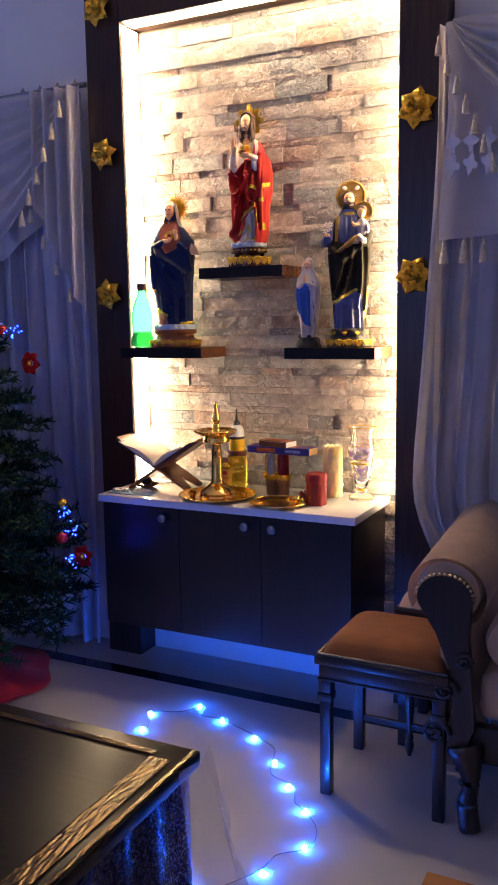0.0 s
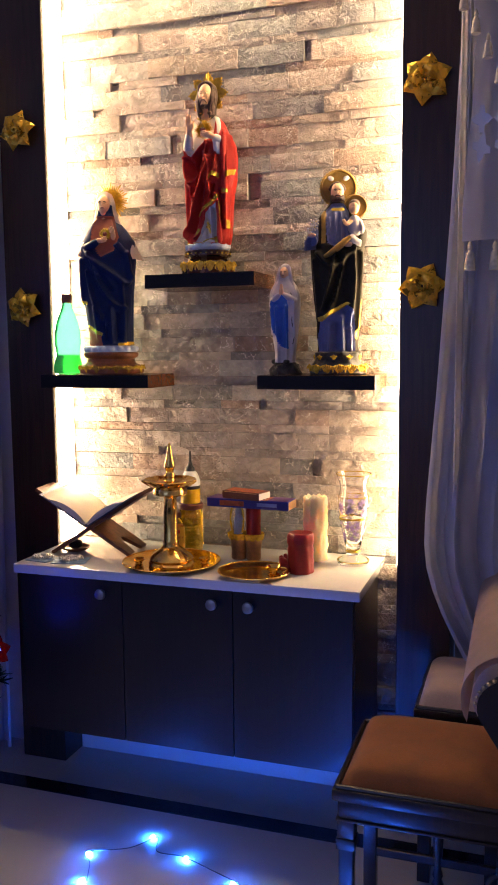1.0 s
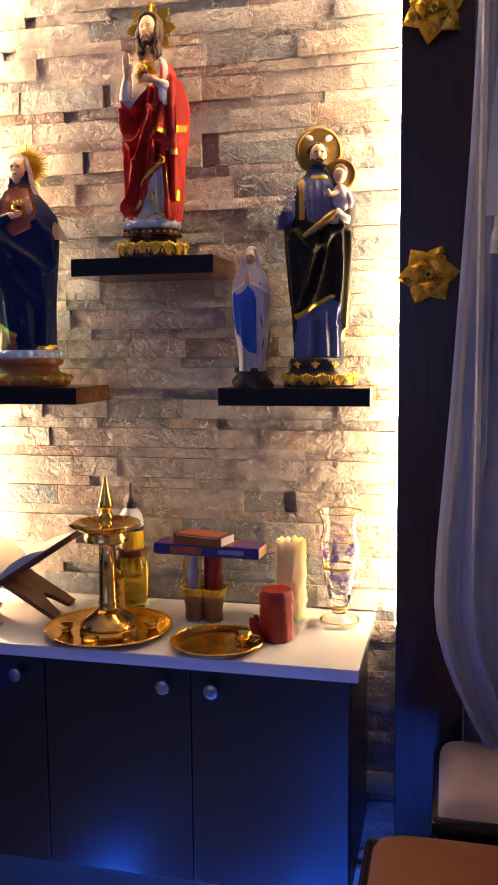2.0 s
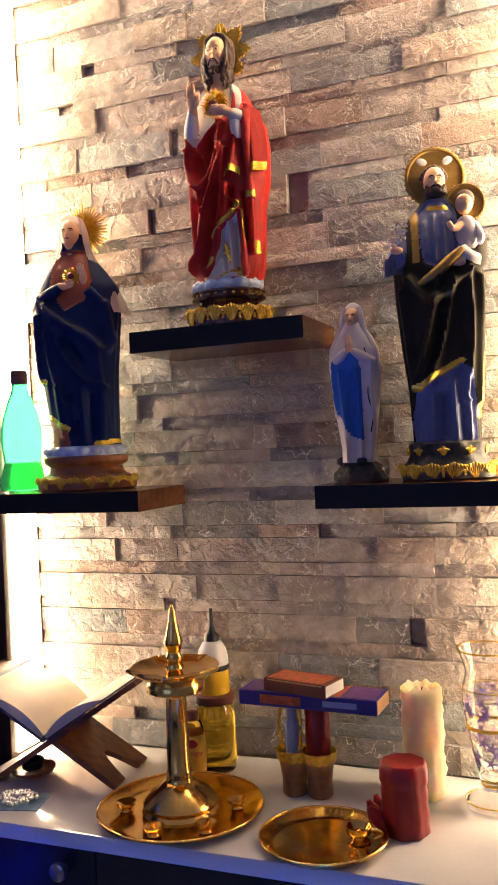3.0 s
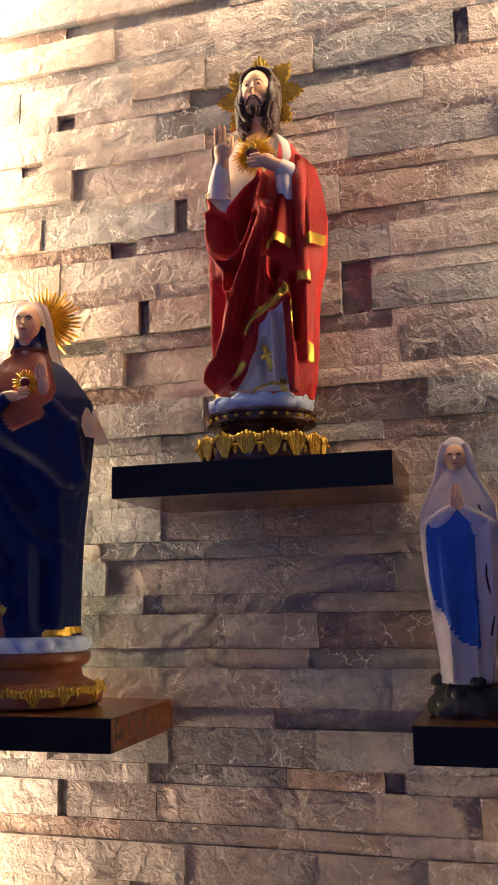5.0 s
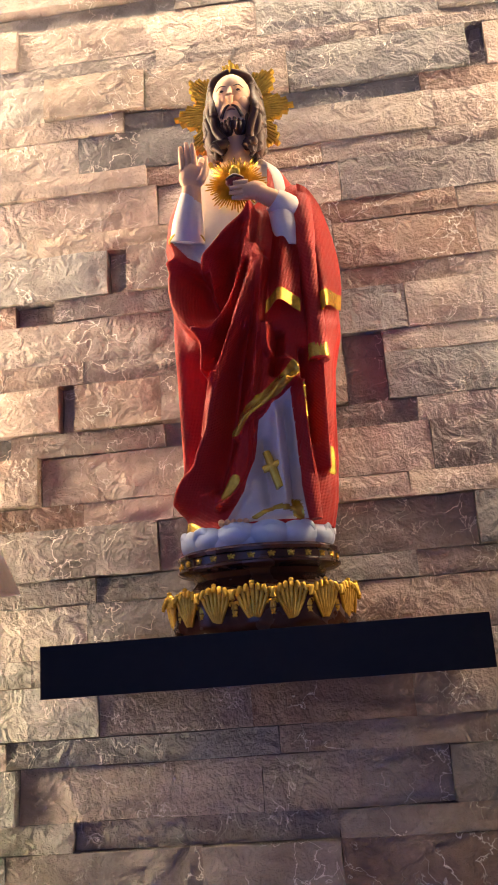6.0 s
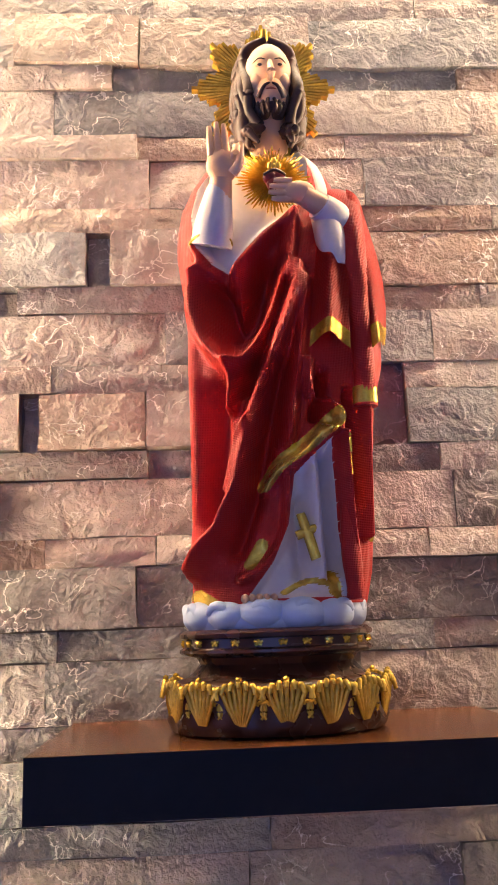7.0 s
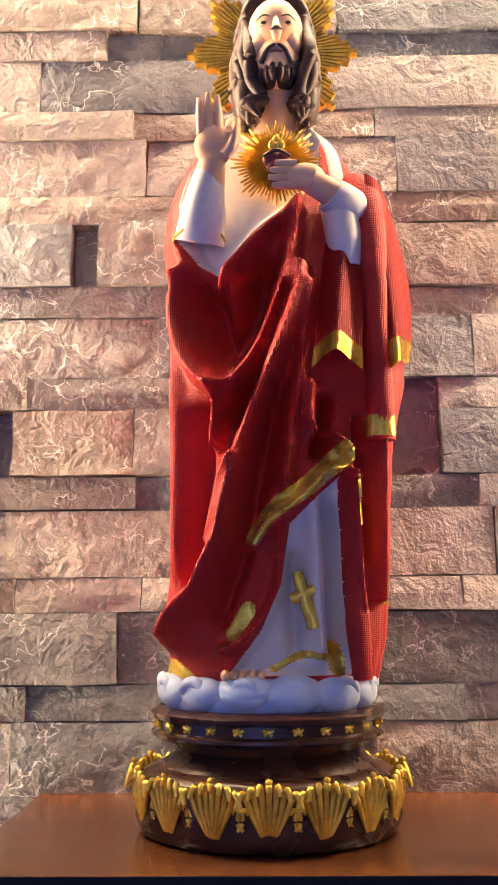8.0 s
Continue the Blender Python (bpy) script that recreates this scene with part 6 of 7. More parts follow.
for row, z in enumerate((1.96, 2.00)):
    for k in range(5):
        own = bmesh.new()
        cxx = 0.80 + 0.055 * k
        n = 14
        ring = []
        for q in range(n):
            b = 2 * math.pi * q / n
            r = 0.026 * (0.72 + 0.28 * math.cos(4 * b + row))
            ring.append((cxx + r * math.cos(b), z + 0.11 * (row == 0) - 0.10 + r * 1.5 * math.sin(b)))
        part("applique", prism(ring, -0.279, -0.273), SHEER, rp, "blue leaf applique")
for k in range(4):
    tassel(rp, (0.778 + 0.062 * k, -0.285, 1.668), 1.25)
for k in range(7):
    tassel(rp, (0.752 + 0.030 * k, -0.292 - 0.004 * k, 2.29 - 0.062 * k), 1.0)

# ---- string of lights on the floor ----
leds = [(-0.202, -0.588), (-0.161, -0.702), (-0.065, -0.462), (0.067, -0.528), (0.229, -0.595), (0.359, -0.713), (0.457, -0.826), (0.556, -0.928), (0.620, -1.087), (0.562, -1.232), (0.410, -1.370)]
string = thing("string_lights", "string of glowing blue lights lying on the floor", "string lights", (0, 0, 0))
order = [1, 0, 2, 3, 4, 5, 6, 7, 8, 9, 10]
route = []
for k, i in enumerate(order):
    x, y = leds[i]
    route.append((x + 0.012 * (-1) ** k, y + 0.008, 0.003))
    if k + 1 < len(order):
        nx_, ny_ = leds[order[k + 1]]
        route.append(((x + nx_) / 2 + 0.03 * math.sin(k * 2.1), (y + ny_) / 2 + 0.025 * math.cos(k * 1.7), 0.003))
part("wire", tube(curve_round(route, 6), 0.0013, 5), WIRE, string, "thin clear wire")
for k, (x, y) in enumerate(leds):
    b = rings([(0.002, 0), (0.0045, 0.002), (0.0045, 0.010), (0.002, 0.0135)], 10)
    b.transform(pose(x, y, 0.0055, 0, 90, 40 * k) @ Matrix.Translation((0, 0, -0.006)))
    part("bulb", b, LED_BLUE, string, "glowing blue bulb")

# ---- upholstered stools ----
SUEDE = mat("brown_suede", (0.25, 0.080, 0.019), 0.8, vary=0.25, scale=14, bump=0.2, fine=260, Sheen_Weight=0.1)
PALE_SUEDE = mat("beige_suede", (0.56, 0.39, 0.29), 0.75, vary=0.18, scale=14, bump=0.2, fine=260, Sheen_Weight=0.5)
EBONY = wood("ebonised_wood", (0.008, 0.006, 0.006), (0.028, 0.016, 0.013), 0.32, "Z", coat=0.1)
NAIL = mat("nailhead", (0.50, 0.42, 0.30), 0.35, 1.0)


def stool(at, w, d, h, suede, label, turn):
    t = thing("stool", label, "stool", at, "upholstered stools", turn=turn)

    def pillow(u, v):
        a, b = 2 * u - 1, 2 * v - 1
        r = max(abs(a), abs(b))
        e = 0.92
        x, y = (w / 2 + 0.006) * a * e, (d / 2 + 0.006) * b * e
        return (x, y, h - 0.055 + 0.052 * max(0.0, (1 - a ** 6)) ** 0.5 * max(0.0, (1 - b ** 6)) ** 0.5 + 0.006 * (1 - r * r))
    part("cushion", cloth(pillow, 28, 24, 0.0), suede, t, "domed suede cushion", True)
    part("welt", tube([(sx * (w / 2 - 0.002), sy * (d / 2 - 0.002), h - 0.054) for sx, sy in ((-1, -1), (1, -1), (1, 1), (-1, 1), (-1, -1))], 0.006, 8), EBONY, t)
    part("seat_frame", box(-w / 2 - 0.008, -d / 2 - 0.008, h - 0.085, w / 2 + 0.008, d / 2 + 0.008, h - 0.056, 0.008), EBONY, t, "moulded dark seat rail", True)
    part("apron", box(-w / 2 + 0.004, -d / 2 + 0.004, h - 0.128, w / 2 - 0.004, d / 2 - 0.004, h - 0.0855, 0.004), EBONY, t, "", True)
    part("bead_moulding", box(-w / 2 + 0.0, -d / 2 + 0.0, h - 0.134, w / 2 - 0.0, d / 2 - 0.0, h - 0.127, 0.003), EBONY, t, "", True)
    for sx in (-1, 1):
        for sy in (-1, 1):
            x, y = sx * (w / 2 - 0.022), sy * (d / 2 - 0.022)
            own = bmesh.new()
            for z0, z1, q in ((0.0, 0.30, 0.0165), (0.30, 0.325, 0.0215), (0.325, h - 0.13, 0.019)):
                box(x - q, y - q, z0, x + q, y + q, z1, 0.003, own)
            leg = part("leg", own, EBONY, t, "", True)
    part("stretcher", box(-w / 2 + 0.03, d / 2 - 0.029, 0.10, w / 2 - 0.03, d / 2 - 0.015, 0.122, 0.003), EBONY, t)
    tn = rings([(0.006, 0.01), (0.012, 0.03), (0.016, 0.05), (0.010, 0.065), (0.014, 0.075), (0.009, 0.09), (0.013, 0.16), (0.015, 0.22), (0.010, 0.235)], 16)
    tn.transform(Matrix.Translation((0, d / 2 - 0.022, 0.0)))
    part("turned_drop", tn, EBONY, t, "turned drop finial", True)
    return t


stool((0.744, -0.650, 0), 0.385, 0.345, 0.500, SUEDE, "dark wooden stool with a brown suede cushion", 0)
stool((0.785, -0.285, 0), 0.215, 0.30, 0.535, PALE_SUEDE, "dark wooden stool with a pale suede cushion behind another", 0)

# ---- carved armchair with rolled arms ----
def armchair(at):
    t = thing("armchair", "carved armchair with rolled beige suede arms", "armchair", at)
    W, Dp = 0.95, 0.72
    for s, x in ((-1, 0.0), (1, W)):
        def roll(u, v, s=s, x=x):
            a = -0.55 + 1.62 * math.pi * u
            r = 0.108 * (1 - 0.22 * u * (0.5 + 0.5 * math.cos(3 * u)))
            y = 0.03 + (Dp - 0.03) * v
            return (x + s * (0.028 + r * math.cos(a) * 1.05), y, 0.668 + r * math.sin(a) * 0.98 + 0.05 * v)
        arm = part("arm", cloth(roll, 36, 10, 0.004), PALE_SUEDE, t, "rolled suede armrest", True)
        core = bmesh.new()
        tube([(x + s * 0.028, 0.04, 0.668), (x + s * 0.028, Dp, 0.718)], 0.088, 24, core)
        part("arm_padding", core, PALE_SUEDE, t, "", True)
        face = [(x + s * (0.028 + 0.076 * math.cos(a)), 0.660 + 0.066 * math.sin(a)) for a in np.linspace(-0.35, math.pi + 0.35, 18)]
        face += [(x - s * 0.040, 0.55), (x - s * 0.048, 0.44), (x - s * 0.062, 0.30), (x - s * 0.030, 0.21), (x + s * 0.018, 0.22), (x - s * 0.002, 0.34), (x + s * 0.010, 0.46), (x + s * 0.050, 0.56)] if s < 0 else [(x - s * 0.055, 0.50), (x + s * 0.06, 0.30), (x + s * 0.06, 0.5)]
        part("arm_front", prism(face, 0.0, 0.035), EBONY, arm, "dark carved scroll front")
        for k in range(17):
            a = 0.1 + (math.pi - 0.2) * k / 16
            bm = blob((x + s * (0.028 + 0.080 * math.cos(a)), 0.003, 0.660 + 0.070 * math.sin(a)), 0.0052, None, 0, 1)
            part("nail", bm, NAIL, arm)
        if s < 0:
            for cx_, cz_, r0 in ((0.02, 0.40, 0.034), (0.045, 0.27, 0.040), (-0.03, 0.49, 0.022)):
                pts = [(x - cx_ * s * -1 + r0 * (1 - k / 22) * math.cos(k * 0.55), -0.004 - 0.0006 * k, cz_ + r0 * (1 - k / 22) * math.sin(k * 0.55)) for k in range(20)]
                part("carved_scroll", tube(pts, [0.008 - 0.0002 * k for k in range(20)], 8), EBONY, t, "", True)
            for k in range(6):
                part("carved_rosette", blob((x + 0.05 + 0.018 * math.cos(k * 1.05), -0.006, 0.14 + 0.018 * math.sin(k * 1.05)), (0.011, 0.008, 0.011), None, 0, 2), EBONY, t)
            part("side_panel", box(x - 0.045, 0.035, 0.16, x + 0.03, Dp, 0.58, 0.006), PALE_SUEDE, t, "", True)
        leg = tube(curve_round([(x + 0.03, 0.02, 0.24), (x + 0.055, 0.005, 0.15), (x + 0.045, 0.01, 0.07), (x + 0.06, -0.012, 0.0)]), [0.046, 0.05, 0.048, 0.042, 0.036, 0.030, 0.026, 0.024, 0.023, 0.024, 0.026, 0.028, 0.030, 0.030, 0.030, 0.03, 0.03, 0.03, 0.026][:19], 14)
        part("leg", leg, EBONY, t, "carved cabriole leg", True)
    part("seat", box(0.06, 0.05, 0.30, W - 0.06, Dp, 0.44, 0.045, seg=4), PALE_SUEDE, t, "", True)
    part("front_rail", box(0.04, 0.02, 0.19, W - 0.04, 0.06, 0.30, 0.012), EBONY, t, "carved dark front rail", True)
    part("backrest", box(0.02, Dp - 0.12, 0.30, W - 0.02, Dp, 0.80, 0.05, seg=4), PALE_SUEDE, t, "", True)
    bol = rings([(0.02, 0), (0.075, 0.006), (0.085, 0.03), (0.085, 0.30), (0.075, 0.33), (0.02, 0.336)], 24)
    bol.transform(pose(0.155, 0.055, 0.53, -90, 0, 0))
    part("bolster", bol, PALE_SUEDE, t, "round bolster cushion", True)
    return t


armchair((0.950, -0.810, 0))

# ---- low table under a clear plastic cover ----
TABLE_TOP = wood("black_table_top", (0.006, 0.005, 0.005), (0.020, 0.014, 0.012), 0.30, "X")
TABLE_TOP.node_tree.nodes["Principled BSDF"].inputs["Specular IOR Level"].default_value = 0.12
GLITTER = mat("glitter_cloth", (0.030, 0.040, 0.16), 0.25, 0.6, vary=0.8, scale=160, bump=1.0, fine=420)


def plastic_material(name, solid, crease):
    m, n, l, b = nodes(name)
    b.inputs["Base Color"].default_value = (0.92, 0.93, 0.95, 1)
    b.inputs["Roughness"].default_value, b.inputs["Transmission Weight"].default_value, b.inputs["IOR"].default_value = 0.05, 1.0, 1.1
    b.inputs["Alpha"].default_value = solid
    b.inputs["Coat Weight"].default_value, b.inputs["Coat Roughness"].default_value = 0.35, 0.08
    co, no = n.new("ShaderNodeTexCoord"), n.new("ShaderNodeTexNoise")
    no.inputs["Scale"].default_value, no.inputs["Detail"].default_value, no.inputs["Distortion"].default_value = 16, 4, 1.5
    l.new(co.outputs["Object"], no.inputs["Vector"])
    bp = n.new("ShaderNodeBump")
    bp.inputs["Strength"].default_value, bp.inputs["Distance"].default_value = crease, 0.01
    l.new(no.outputs["Fac"], bp.inputs["Height"])
    l.new(bp.outputs[0], b.inputs["Normal"])
    return m


FILM = plastic_material("clear_film", 0.06, 0.2)
HANGING = plastic_material("hanging_film", 0.34, 0.9)
HANGING.node_tree.nodes["Principled BSDF"].inputs["Transmission Weight"].default_value = 0.25
TX, TY, TZ = 0.573, -1.551, 0.500
table = thing("coffee_table", "low black lacquered table with a glittering skirt", "table", (0, 0, 0))
part("tabletop", box(-0.75, -2.42, TZ - 0.035, TX, TY, TZ, 0.006), TABLE_TOP, table, "polished black top", True)
part("apron", box(-0.70, -2.37, TZ - 0.16, TX - 0.04, TY - 0.04, TZ - 0.036, 0.004), TABLE_TOP, table)
for x in (-0.66, TX - 0.09):
    for y in (-2.33, TY - 0.09):
        part("leg", rings([(0.030, 0), (0.036, 0.02), (0.028, 0.05), (0.050, 0.14), (0.055, 0.20), (0.036, 0.26), (0.040, TZ - 0.14)], 20, shape=lambda a, r, z, x=x, y=y: (x + r * math.cos(a), y + r * math.sin(a), z)), EBONY, table, "bulbous turned leg", True)
part("skirt", cloth(lambda u, v: (TX - 0.030 + 0.006 * math.sin(40 * u), -2.30 + 0.74 * u, TZ - 0.06 - 0.30 * v), 60, 8, 0.002), GLITTER, table, "sequinned blue cloth", True)
film = thing("plastic_cover", "crinkled clear plastic sheet draped over the table", "table cover", (0, 0, 0))


def sheet(u, v):
    x, y = -0.74 + (TX - 0.004 + 0.74) * u, -2.41 + (TY + 2.41 - 0.004) * v
    edge = max(0.0, 1 - (TX - x) / 0.13)
    edge2 = max(0.0, 1 - (TY - y) / 0.08)
    w = 0.0012 * abs(noise.noise((x * 22, y * 14, 2))) + 0.016 * edge * abs(noise.noise((x * 50, y * 24, 5))) + 0.010 * edge2 * abs(noise.noise((x * 26, y * 50, 7)))
    return (x, y, TZ + 0.0022 + w)


part("top_sheet", cloth(sheet, 150, 110), FILM, film, "", True)
# bronze-coloured strips just above the sheet, along the right and back edges
BAND = mat("bronze_border", (0.15, 0.092, 0.032), 0.20, 0.55, vary=0.6, scale=12, bump=0.3, fine=70)
part("edge_crinkle", cloth(lambda u, v: (TX - 0.085 + 0.050 * u, -2.40 + (TY + 2.330) * v, TZ + 0.0035 + 0.003 * abs(noise.noise((u * 4, v * 14, 3))) * math.sin(math.pi * u) ** 0.5 + 0.003 * abs(noise.noise((u * 20, v * 110, 8)))), 30, 200), BAND, film, "crinkled bronze-coloured strip along the table edge", True)
part("back_crinkle", cloth(lambda u, v: (-0.70 + (TX + 0.615) * v, TY - 0.062 + 0.018 * u, TZ + 0.0035 + 0.003 * abs(noise.noise((u * 9, v * 34, 13))) * math.sin(math.pi * u) ** 0.5), 24, 160), BAND, film, "", True)
part("edge_line", cloth(lambda u, v: (TX - 0.014 + 0.010 * u, -2.40 + (TY + 2.390) * v, TZ + 0.0035 + 0.003 * abs(noise.noise((u * 6, v * 60, 4)))), 6, 160), BAND, film, "thin bronze-coloured line along the table edge", True)
part("side_fall", cloth(lambda u, v: (TX + 0.004 + 0.022 * v + 0.016 * v * math.sin(17 * u + 2 * v), -2.41 + (TY + 2.41) * u, TZ + 0.003 - (0.10 + 0.08 * math.sin(3 * u) + 0.20 * u ** 6) * v), 90, 16), FILM, film, "", True)
part("corner_fall", cloth(lambda u, v: (TX + 0.004 + (0.02 + 0.11 * v) * (1 - abs(2 * u - 1)) + 0.03 * v, TY - 0.10 + 0.13 * u + 0.05 * v * math.sin(7 * u), TZ + 0.002 - 0.34 * v * (0.75 + 0.25 * math.sin(5 * u))), 24, 20), HANGING, film, "loose hanging corner", True)
tagged(mesh_object("carton", box(0.98, -1.42, 0.0, 1.22, -1.18, 0.10, 0.002), mat("brown_cardboard", (0.40, 0.17, 0.055), 0.8, vary=0.15)), "small brown cardboard carton on the floor", "carton")

# ---- decorated fir tree ----
NEEDLE = mat("fir_needles", (0.010, 0.034, 0.018), 0.75, Specular_IOR_Level=0.15, vary=0.5, scale=30, bump=0.0)
BARK = mat("tree_stem", (0.05, 0.035, 0.02), 0.8)
RED_FELT = mat("red_skirt", (0.82, 0.022, 0.012), 0.7, vary=0.2, scale=12, bump=0.3, Sheen_Weight=0.3)
RED_BALL = mat("red_bauble", (0.50, 0.012, 0.012), 0.15, 0.3, vary=0.1, bump=0.0)
GOLD_BALL = mat("gold_bauble", (0.75, 0.40, 0.05), 0.2, 0.8, vary=0.1, bump=0.0)
GREEN_BALL = mat("green_bauble", (0.02, 0.30, 0.20), 0.2, 0.5, vary=0.1, bump=0.0)
TINSEL_GLOW = glow("blue_fairy_light", (0.002, 0.020, 1.0), 45)
TX0, TY0 = -1.155, -0.640
tree = thing("christmas_tree", "artificial green christmas tree hung with lights", "christmas tree", (TX0, TY0, 0))
part("trunk", rings([(0.030, 0), (0.026, 0.3), (0.018, 1.2), (0.006, 1.86)], 12), BARK, tree, "", True)
grow = random.Random(21)
verts, faces = [], []
limbs = bmesh.new()


def blade(p, d, ln, w):
    side = d.cross(Vector((grow.uniform(-1, 1), grow.uniform(-1, 1), grow.uniform(-1, 1)))).normalized() * w
    i = len(verts)
    q = p + d * ln
    verts.extend([tuple(p - side), tuple(p + side), tuple(q + side * 0.35), tuple(q - side * 0.35)])
    faces.append((i, i + 1, i + 2, i + 3))


for tier in range(15):
    z = 0.34 + tier * 0.102
    reach_r = 0.64 * (1 - tier / 15.5) ** 0.82
    for k in range(15 - tier // 2):
        a = tier * 1.1 + 2 * math.pi * k / (15 - tier // 2) + grow.uniform(-0.12, 0.12)
        ln = reach_r * grow.uniform(0.78, 1.06)
        d = Vector((math.cos(a), math.sin(a), grow.uniform(-0.26, -0.05))).normalized()
        o = Vector((0, 0, z))
        tube([tuple(o), tuple(o + d * ln * 0.5 + Vector((0, 0, 0.012))), tuple(o + d * ln)], [0.006, 0.004, 0.002], 5, limbs)
        for s in range(int(ln / 0.024)):
            b = o + d * (0.05 + 0.024 * s)
            tw = Vector((-d.y, d.x, 0)) * (1 if s % 2 else -1)
            sub = (d * 0.6 + tw * grow.uniform(0.5, 0.9) + Vector((0, 0, grow.uniform(-0.15, 0.4)))).normalized()
            sl = grow.uniform(0.05, 0.095)
            for m in range(24):
                p = b + sub * sl * m / 23
                nd = (sub * 0.5 + Vector((grow.uniform(-1, 1), grow.uniform(-1, 1), grow.uniform(-0.7, 1)))).normalized()
                blade(p, nd, grow.uniform(0.022, 0.040), 0.0044)
part("limb", limbs, BARK, tree)
me = bpy.data.meshes.new("needles")
me.from_pydata(verts, [], faces)
me.materials.append(NEEDLE)
nd_ob = new("needles", me)
nd_ob.parent = tree
nd_ob["kind"] = "stuff"


def skirt(u, v):
    a = 2 * math.pi * u
    r = 0.06 + 0.335 * v * (1 + 0.05 * math.sin(7 * a) * v)
    return (TX0 + 0.05 + r * math.cos(a), TY0 + r * math.sin(a) * 0.92, 0.006 + 0.115 * (1 - v) ** 1.4 + 0.018 * abs(math.sin(4.5 * a)) * v * (1.15 - v))


tagged(mesh_object("tree_skirt", cloth(skirt, 72, 14, 0.003), RED_FELT, True), "red felt skirt round the foot of the tree", "tree skirt")


def bauble(p, r, m, label):
    t = thing("bauble", label, "ornament", p, "tree ornaments")
    part("ball", blob((0, 0, 0), r, None, 0, 3), m, t, "", True)
    part("cap", rings([(r * 0.25, r * 0.92), (r * 0.25, r * 1.12), (r * 0.1, r * 1.15)], 12), GOLD, t)
    return t


def fairy(p, seed, n=9, spread=0.022):
    g = random.Random(seed)
    t = thing("fairy_lights", "cluster of glowing blue fairy lights on the tree", "lights", p, "tree lights")
    for k in range(n):
        c = Vector((g.gauss(0, 1), g.gauss(0, 1), g.gauss(0, 1))) * spread * 0.6
        part("light", blob(c, 0.0032, None, 0, 1), TINSEL_GLOW, t)
    return t


def tree_flower(p, seed):
    t = thing("tree_flower", "red and gold artificial flower on the tree", "ornament", p, "tree ornaments")
    for k in range(6):
        a = k * 1.047 + seed
        bm = cloth(lambda u, v: ((0.008 + 0.038 * u) * math.cos(a) - 0.018 * math.sin(math.pi * u) * (v - 0.5) * 2 * math.sin(a), -0.012 - 0.01 * math.sin(3 * u), (0.008 + 0.038 * u) * math.sin(a) + 0.018 * math.sin(math.pi * u) * (v - 0.5) * 2 * math.cos(a)), 5, 3, 0.0008)
        part("petal", bm, RED_BALL, t)
    part("heart", blob((0, -0.02, 0), 0.010, None, 0, 2), GOLD_BALL, t)
    return t


bauble((-0.570, -0.590, 0.627), 0.022, RED_BALL, "shiny red bauble hanging on the tree")
bauble((-0.560, -0.590, 0.760), 0.018, GOLD_BALL, "small gold bauble hanging on the tree")
bauble((-0.800, -0.600, 1.405), 0.020, RED_BALL, "shiny red bauble hanging on the tree")
bauble((-0.970, -0.700, 0.640), 0.022, GREEN_BALL, "dark green bauble hanging on the tree")
tree_flower((-0.462, -0.590, 0.573), 0.3)
tree_flower((-0.655, -0.600, 1.283), 0.9)
tree_flower((-0.930, -0.820, 1.60), 0.5)
for k, (x, y, z) in enumerate(((-0.545, -0.600, 0.735), (-0.530, -0.600, 0.560), (-0.480, -0.590, 0.550), (-0.735, -0.600, 1.395), (-0.945, -0.700, 0.545), (-0.520, -0.60, 0.660), (-0.79, -0.60, 1.41), (-0.90, -0.72, 1.66))):
    fairy((x, y, z), k + 3)

# ---- stone pieces ----
COURSES = [0.977, 1.056, 1.135, 1.211, 1.287, 1.366, 1.440, 1.517, 1.595, 1.674, 1.754, 1.833, 1.912, 1.990, 2.072, 2.150, 2.226, 2.310, 2.392, 2.470, 2.550]
while COURSES[0] > 0.16:
    COURSES.insert(0, COURSES[0] - 0.0790)
COURSES.append(2.632)
# joints that can be told apart, by course: thin row, thick row
JOINTS = {
    0.977: ((), (-0.329, 0.186, 0.291, 0.323)),
    1.056: ((-0.234, -0.205), (-0.459, -0.154, 0.030, 0.170)),
    1.135: ((-0.249,), (-0.344, -0.330, -0.015, 0.238, 0.348)),
    1.211: ((0.120, 0.146), (-0.360, 0.032)),
    1.287: ((-0.225, -0.024), (-0.014, 0.135)),
    1.366: ((-0.152, 0.025), (-0.284, -0.093, 0.038)),
    1.440: ((-0.217, 0.038), (-0.272, 0.147)),
    1.517: ((-0.285, -0.012), (-0.189, 0.120)),
    1.595: ((-0.260,), (-0.200, 0.259)),
    1.674: ((-0.190, 0.139), (-0.122, 0.202)),
    1.754: ((-0.202, -0.104), (-0.248, 0.168)),
    1.833: ((-0.111, 0.158), (-0.226, -0.209, -0.112, 0.088, 0.131)),
    1.912: ((-0.198, 0.088, 0.131), (-0.362, 0.160)),
    1.990: ((-0.481, -0.276, -0.231, 0.212), (-0.396, -0.167, -0.144, 0.247)),
    2.072: ((-0.263, 0.230), (-0.344, 0.105, 0.330)),
    2.150: ((-0.442, -0.400, 0.088), (-0.200, 0.219, 0.416)),
    2.226: ((-0.374, -0.343, -0.142, -0.096, 0.209), (-0.447, 0.268, 0.289)),
    2.310: ((-0.401, -0.100), (-0.275, 0.026, 0.243)),
}
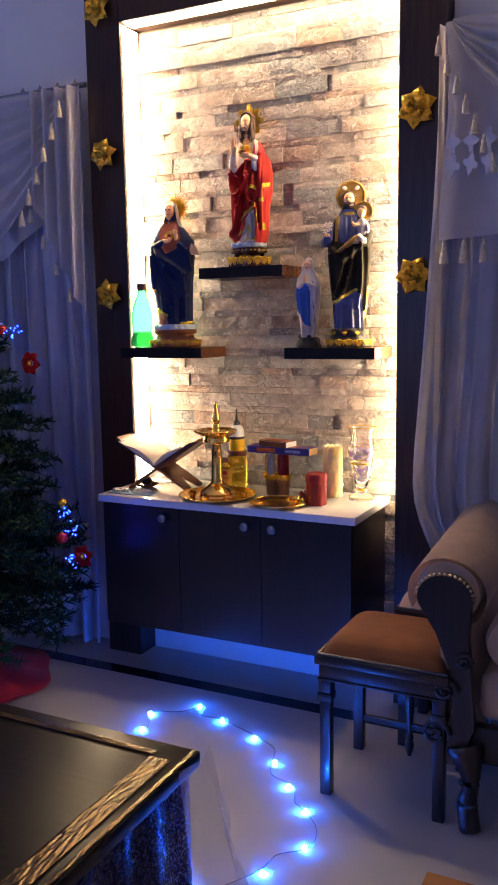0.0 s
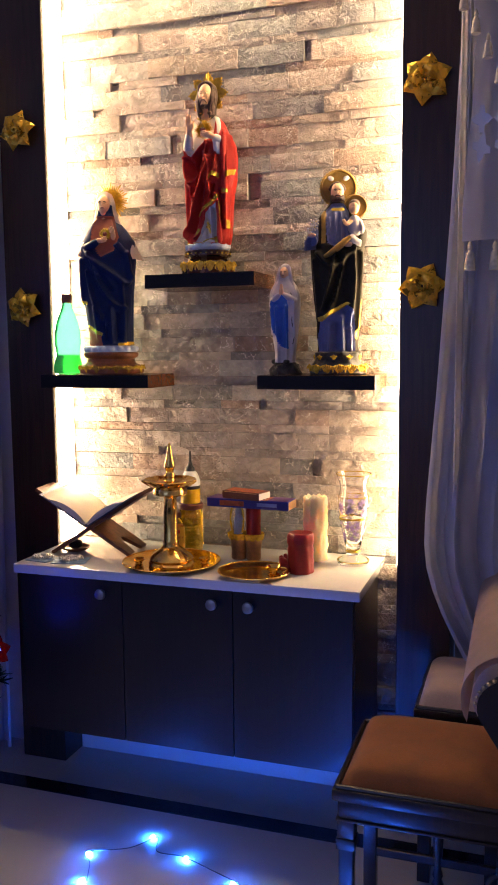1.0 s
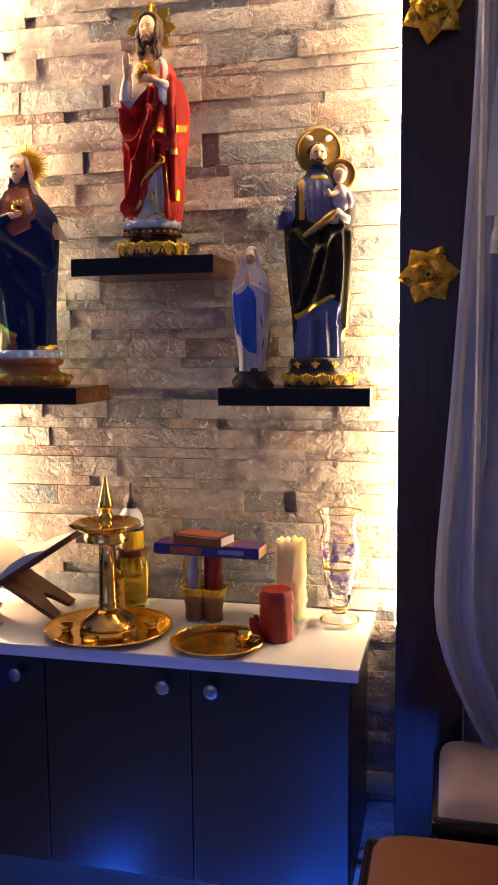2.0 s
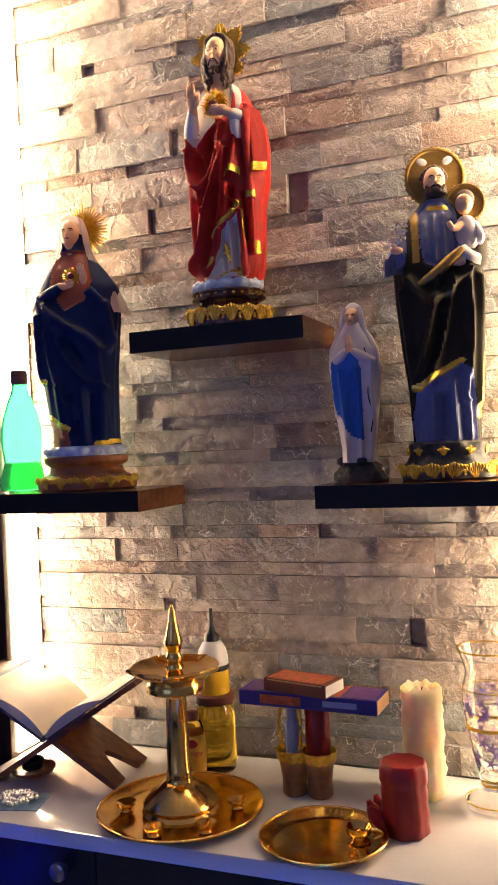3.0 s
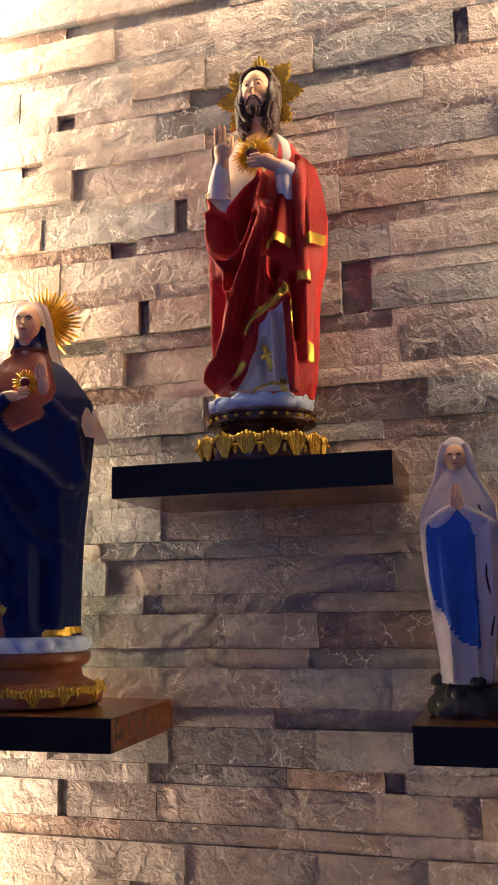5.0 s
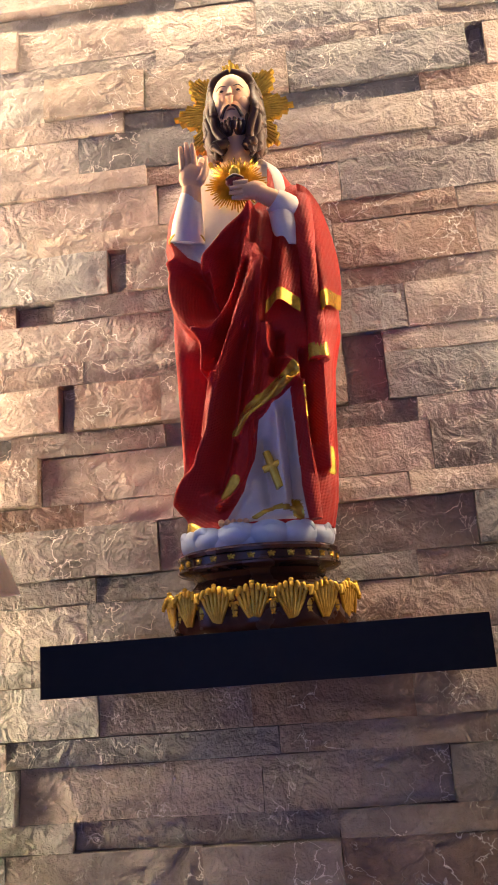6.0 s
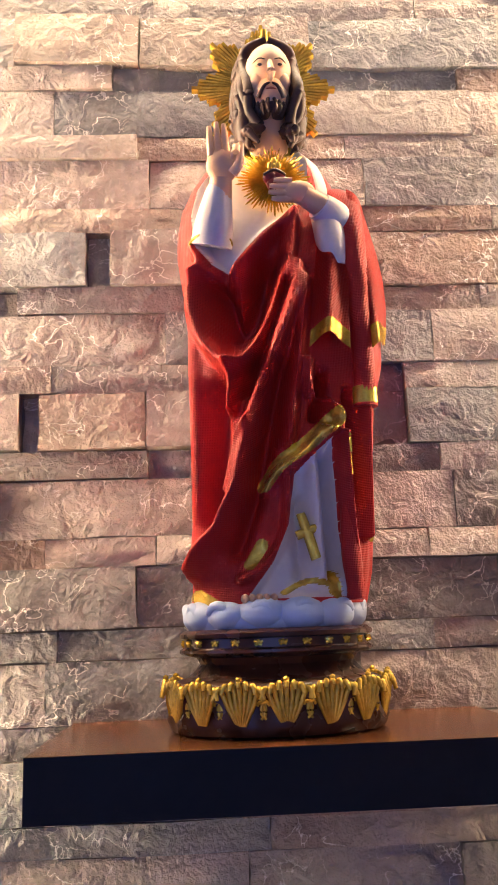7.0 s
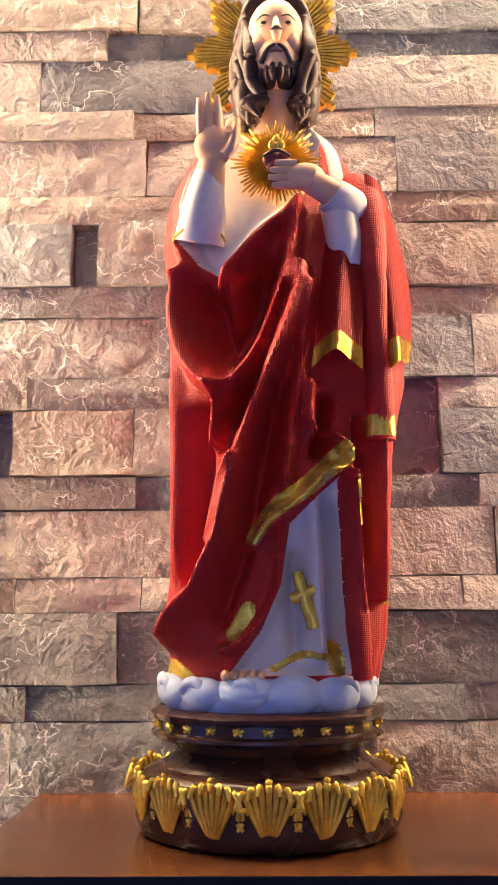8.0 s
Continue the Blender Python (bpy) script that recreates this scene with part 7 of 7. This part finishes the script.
# small pieces that sit deep between their neighbours: course, row, left end
SUNK = {(1.056, 0, -0.234), (1.135, 1, -0.344), (1.211, 0, 0.120), (1.833, 1, 0.088), (1.833, 1, -0.226), (1.912, 0, 0.088), (1.990, 0, -0.276), (1.990, 1, -0.167),
        (2.150, 0, -0.442), (2.226, 0, -0.374), (2.226, 1, 0.268), (0.977, 1, 0.291)}
backing = tagged(mesh_object("stone_wall", box(NL, 0.012, 0.0, NR, 0.2, NT), GROUT), "wall of stacked split-face stone in warm grey and brown", "stone wall", kind="structure")
rng = random.Random(11)


def stone_piece(x0, x1, z0, z1, out, bm=None):
    """One riven stone: an uneven front, chipped edges and straight sides back to the bed."""
    own = bmesh.new()
    nx, nz = max(2, min(7, round((x1 - x0) / 0.032))), 2 if z1 - z0 < 0.035 else 3
    tilt, lean = rng.uniform(-0.004, 0.004), rng.uniform(-0.003, 0.003)
    g = []
    for j in range(nz + 1):
        row = []
        for i in range(nx + 1):
            u, v = i / nx, j / nz
            x, z = x0 + (x1 - x0) * u, z0 + (z1 - z0) * v
            edge = i in (0, nx) or j in (0, nz)
            y = -out + tilt * (u - 0.5) + lean * (v - 0.5) + 0.0032 * noise.noise((x * 22, z * 30, out * 90)) + (0.0016 if edge else 0)
            row.append(own.verts.new((x + (rng.uniform(-0.0008, 0.0008) if edge else rng.uniform(-0.004, 0.004)), y, z + rng.uniform(-0.0006, 0.0006))))
        g.append(row)
    for j in range(nz):
        for i in range(nx):
            own.faces.new((g[j][i], g[j][i + 1], g[j + 1][i + 1], g[j + 1][i]))
    rim = g[0] + [r[-1] for r in g[1:]] + g[-1][-2::-1] + [r[0] for r in g[-2:0:-1]]
    back = [own.verts.new((p.co.x, 0.0125, p.co.z)) for p in rim]
    for i in range(len(rim)):
        j = (i + 1) % len(rim)
        own.faces.new((rim[j], rim[i], back[i], back[j]))
    return merge(bm, own)


far = bmesh.new()
count = 0
for z0, zn in zip(COURSES, COURSES[1:]):
    thin = z0 + 0.0265
    for k, (za, zb) in enumerate(((z0, thin), (thin, zn))):
        known = sorted(JOINTS[z0][k]) if z0 in JOINTS else []
        xs = [NL, *known, NR]
        full = [NL]
        for a, b in zip(xs, xs[1:]):
            gap = b - a
            parts_n = max(1, round(gap / rng.uniform(0.17, 0.27)))
            cuts = sorted(a + gap * (q + rng.uniform(-0.22, 0.22)) / parts_n for q in range(1, parts_n))
            full += [*cuts, b]
        for a, b in zip(full, full[1:]):
            out = rng.choice((0.000, 0.003, 0.006, 0.010)) if k else rng.choice((-0.004, 0.0, 0.002, 0.005))
            if (z0, k, a) in SUNK:
                out = -0.009
            za2, zb2 = za + 0.0005, min(zb, NT) - 0.0005
            if zb2 - za2 < 0.008:
                continue
            if z0 > 0.90 and z0 < 2.5 and count < 300:
                pc = stone_piece(a + 0.0004, b - 0.0004, za2, zb2, out)
                part("stone", pc, STONE, backing)
                count += 1
            else:
                stone_piece(a + 0.0004, b - 0.0004, za2, zb2, out, far)
rest = part("farther_stones", far, STONE, backing)
rest["kind"] = "stuff"
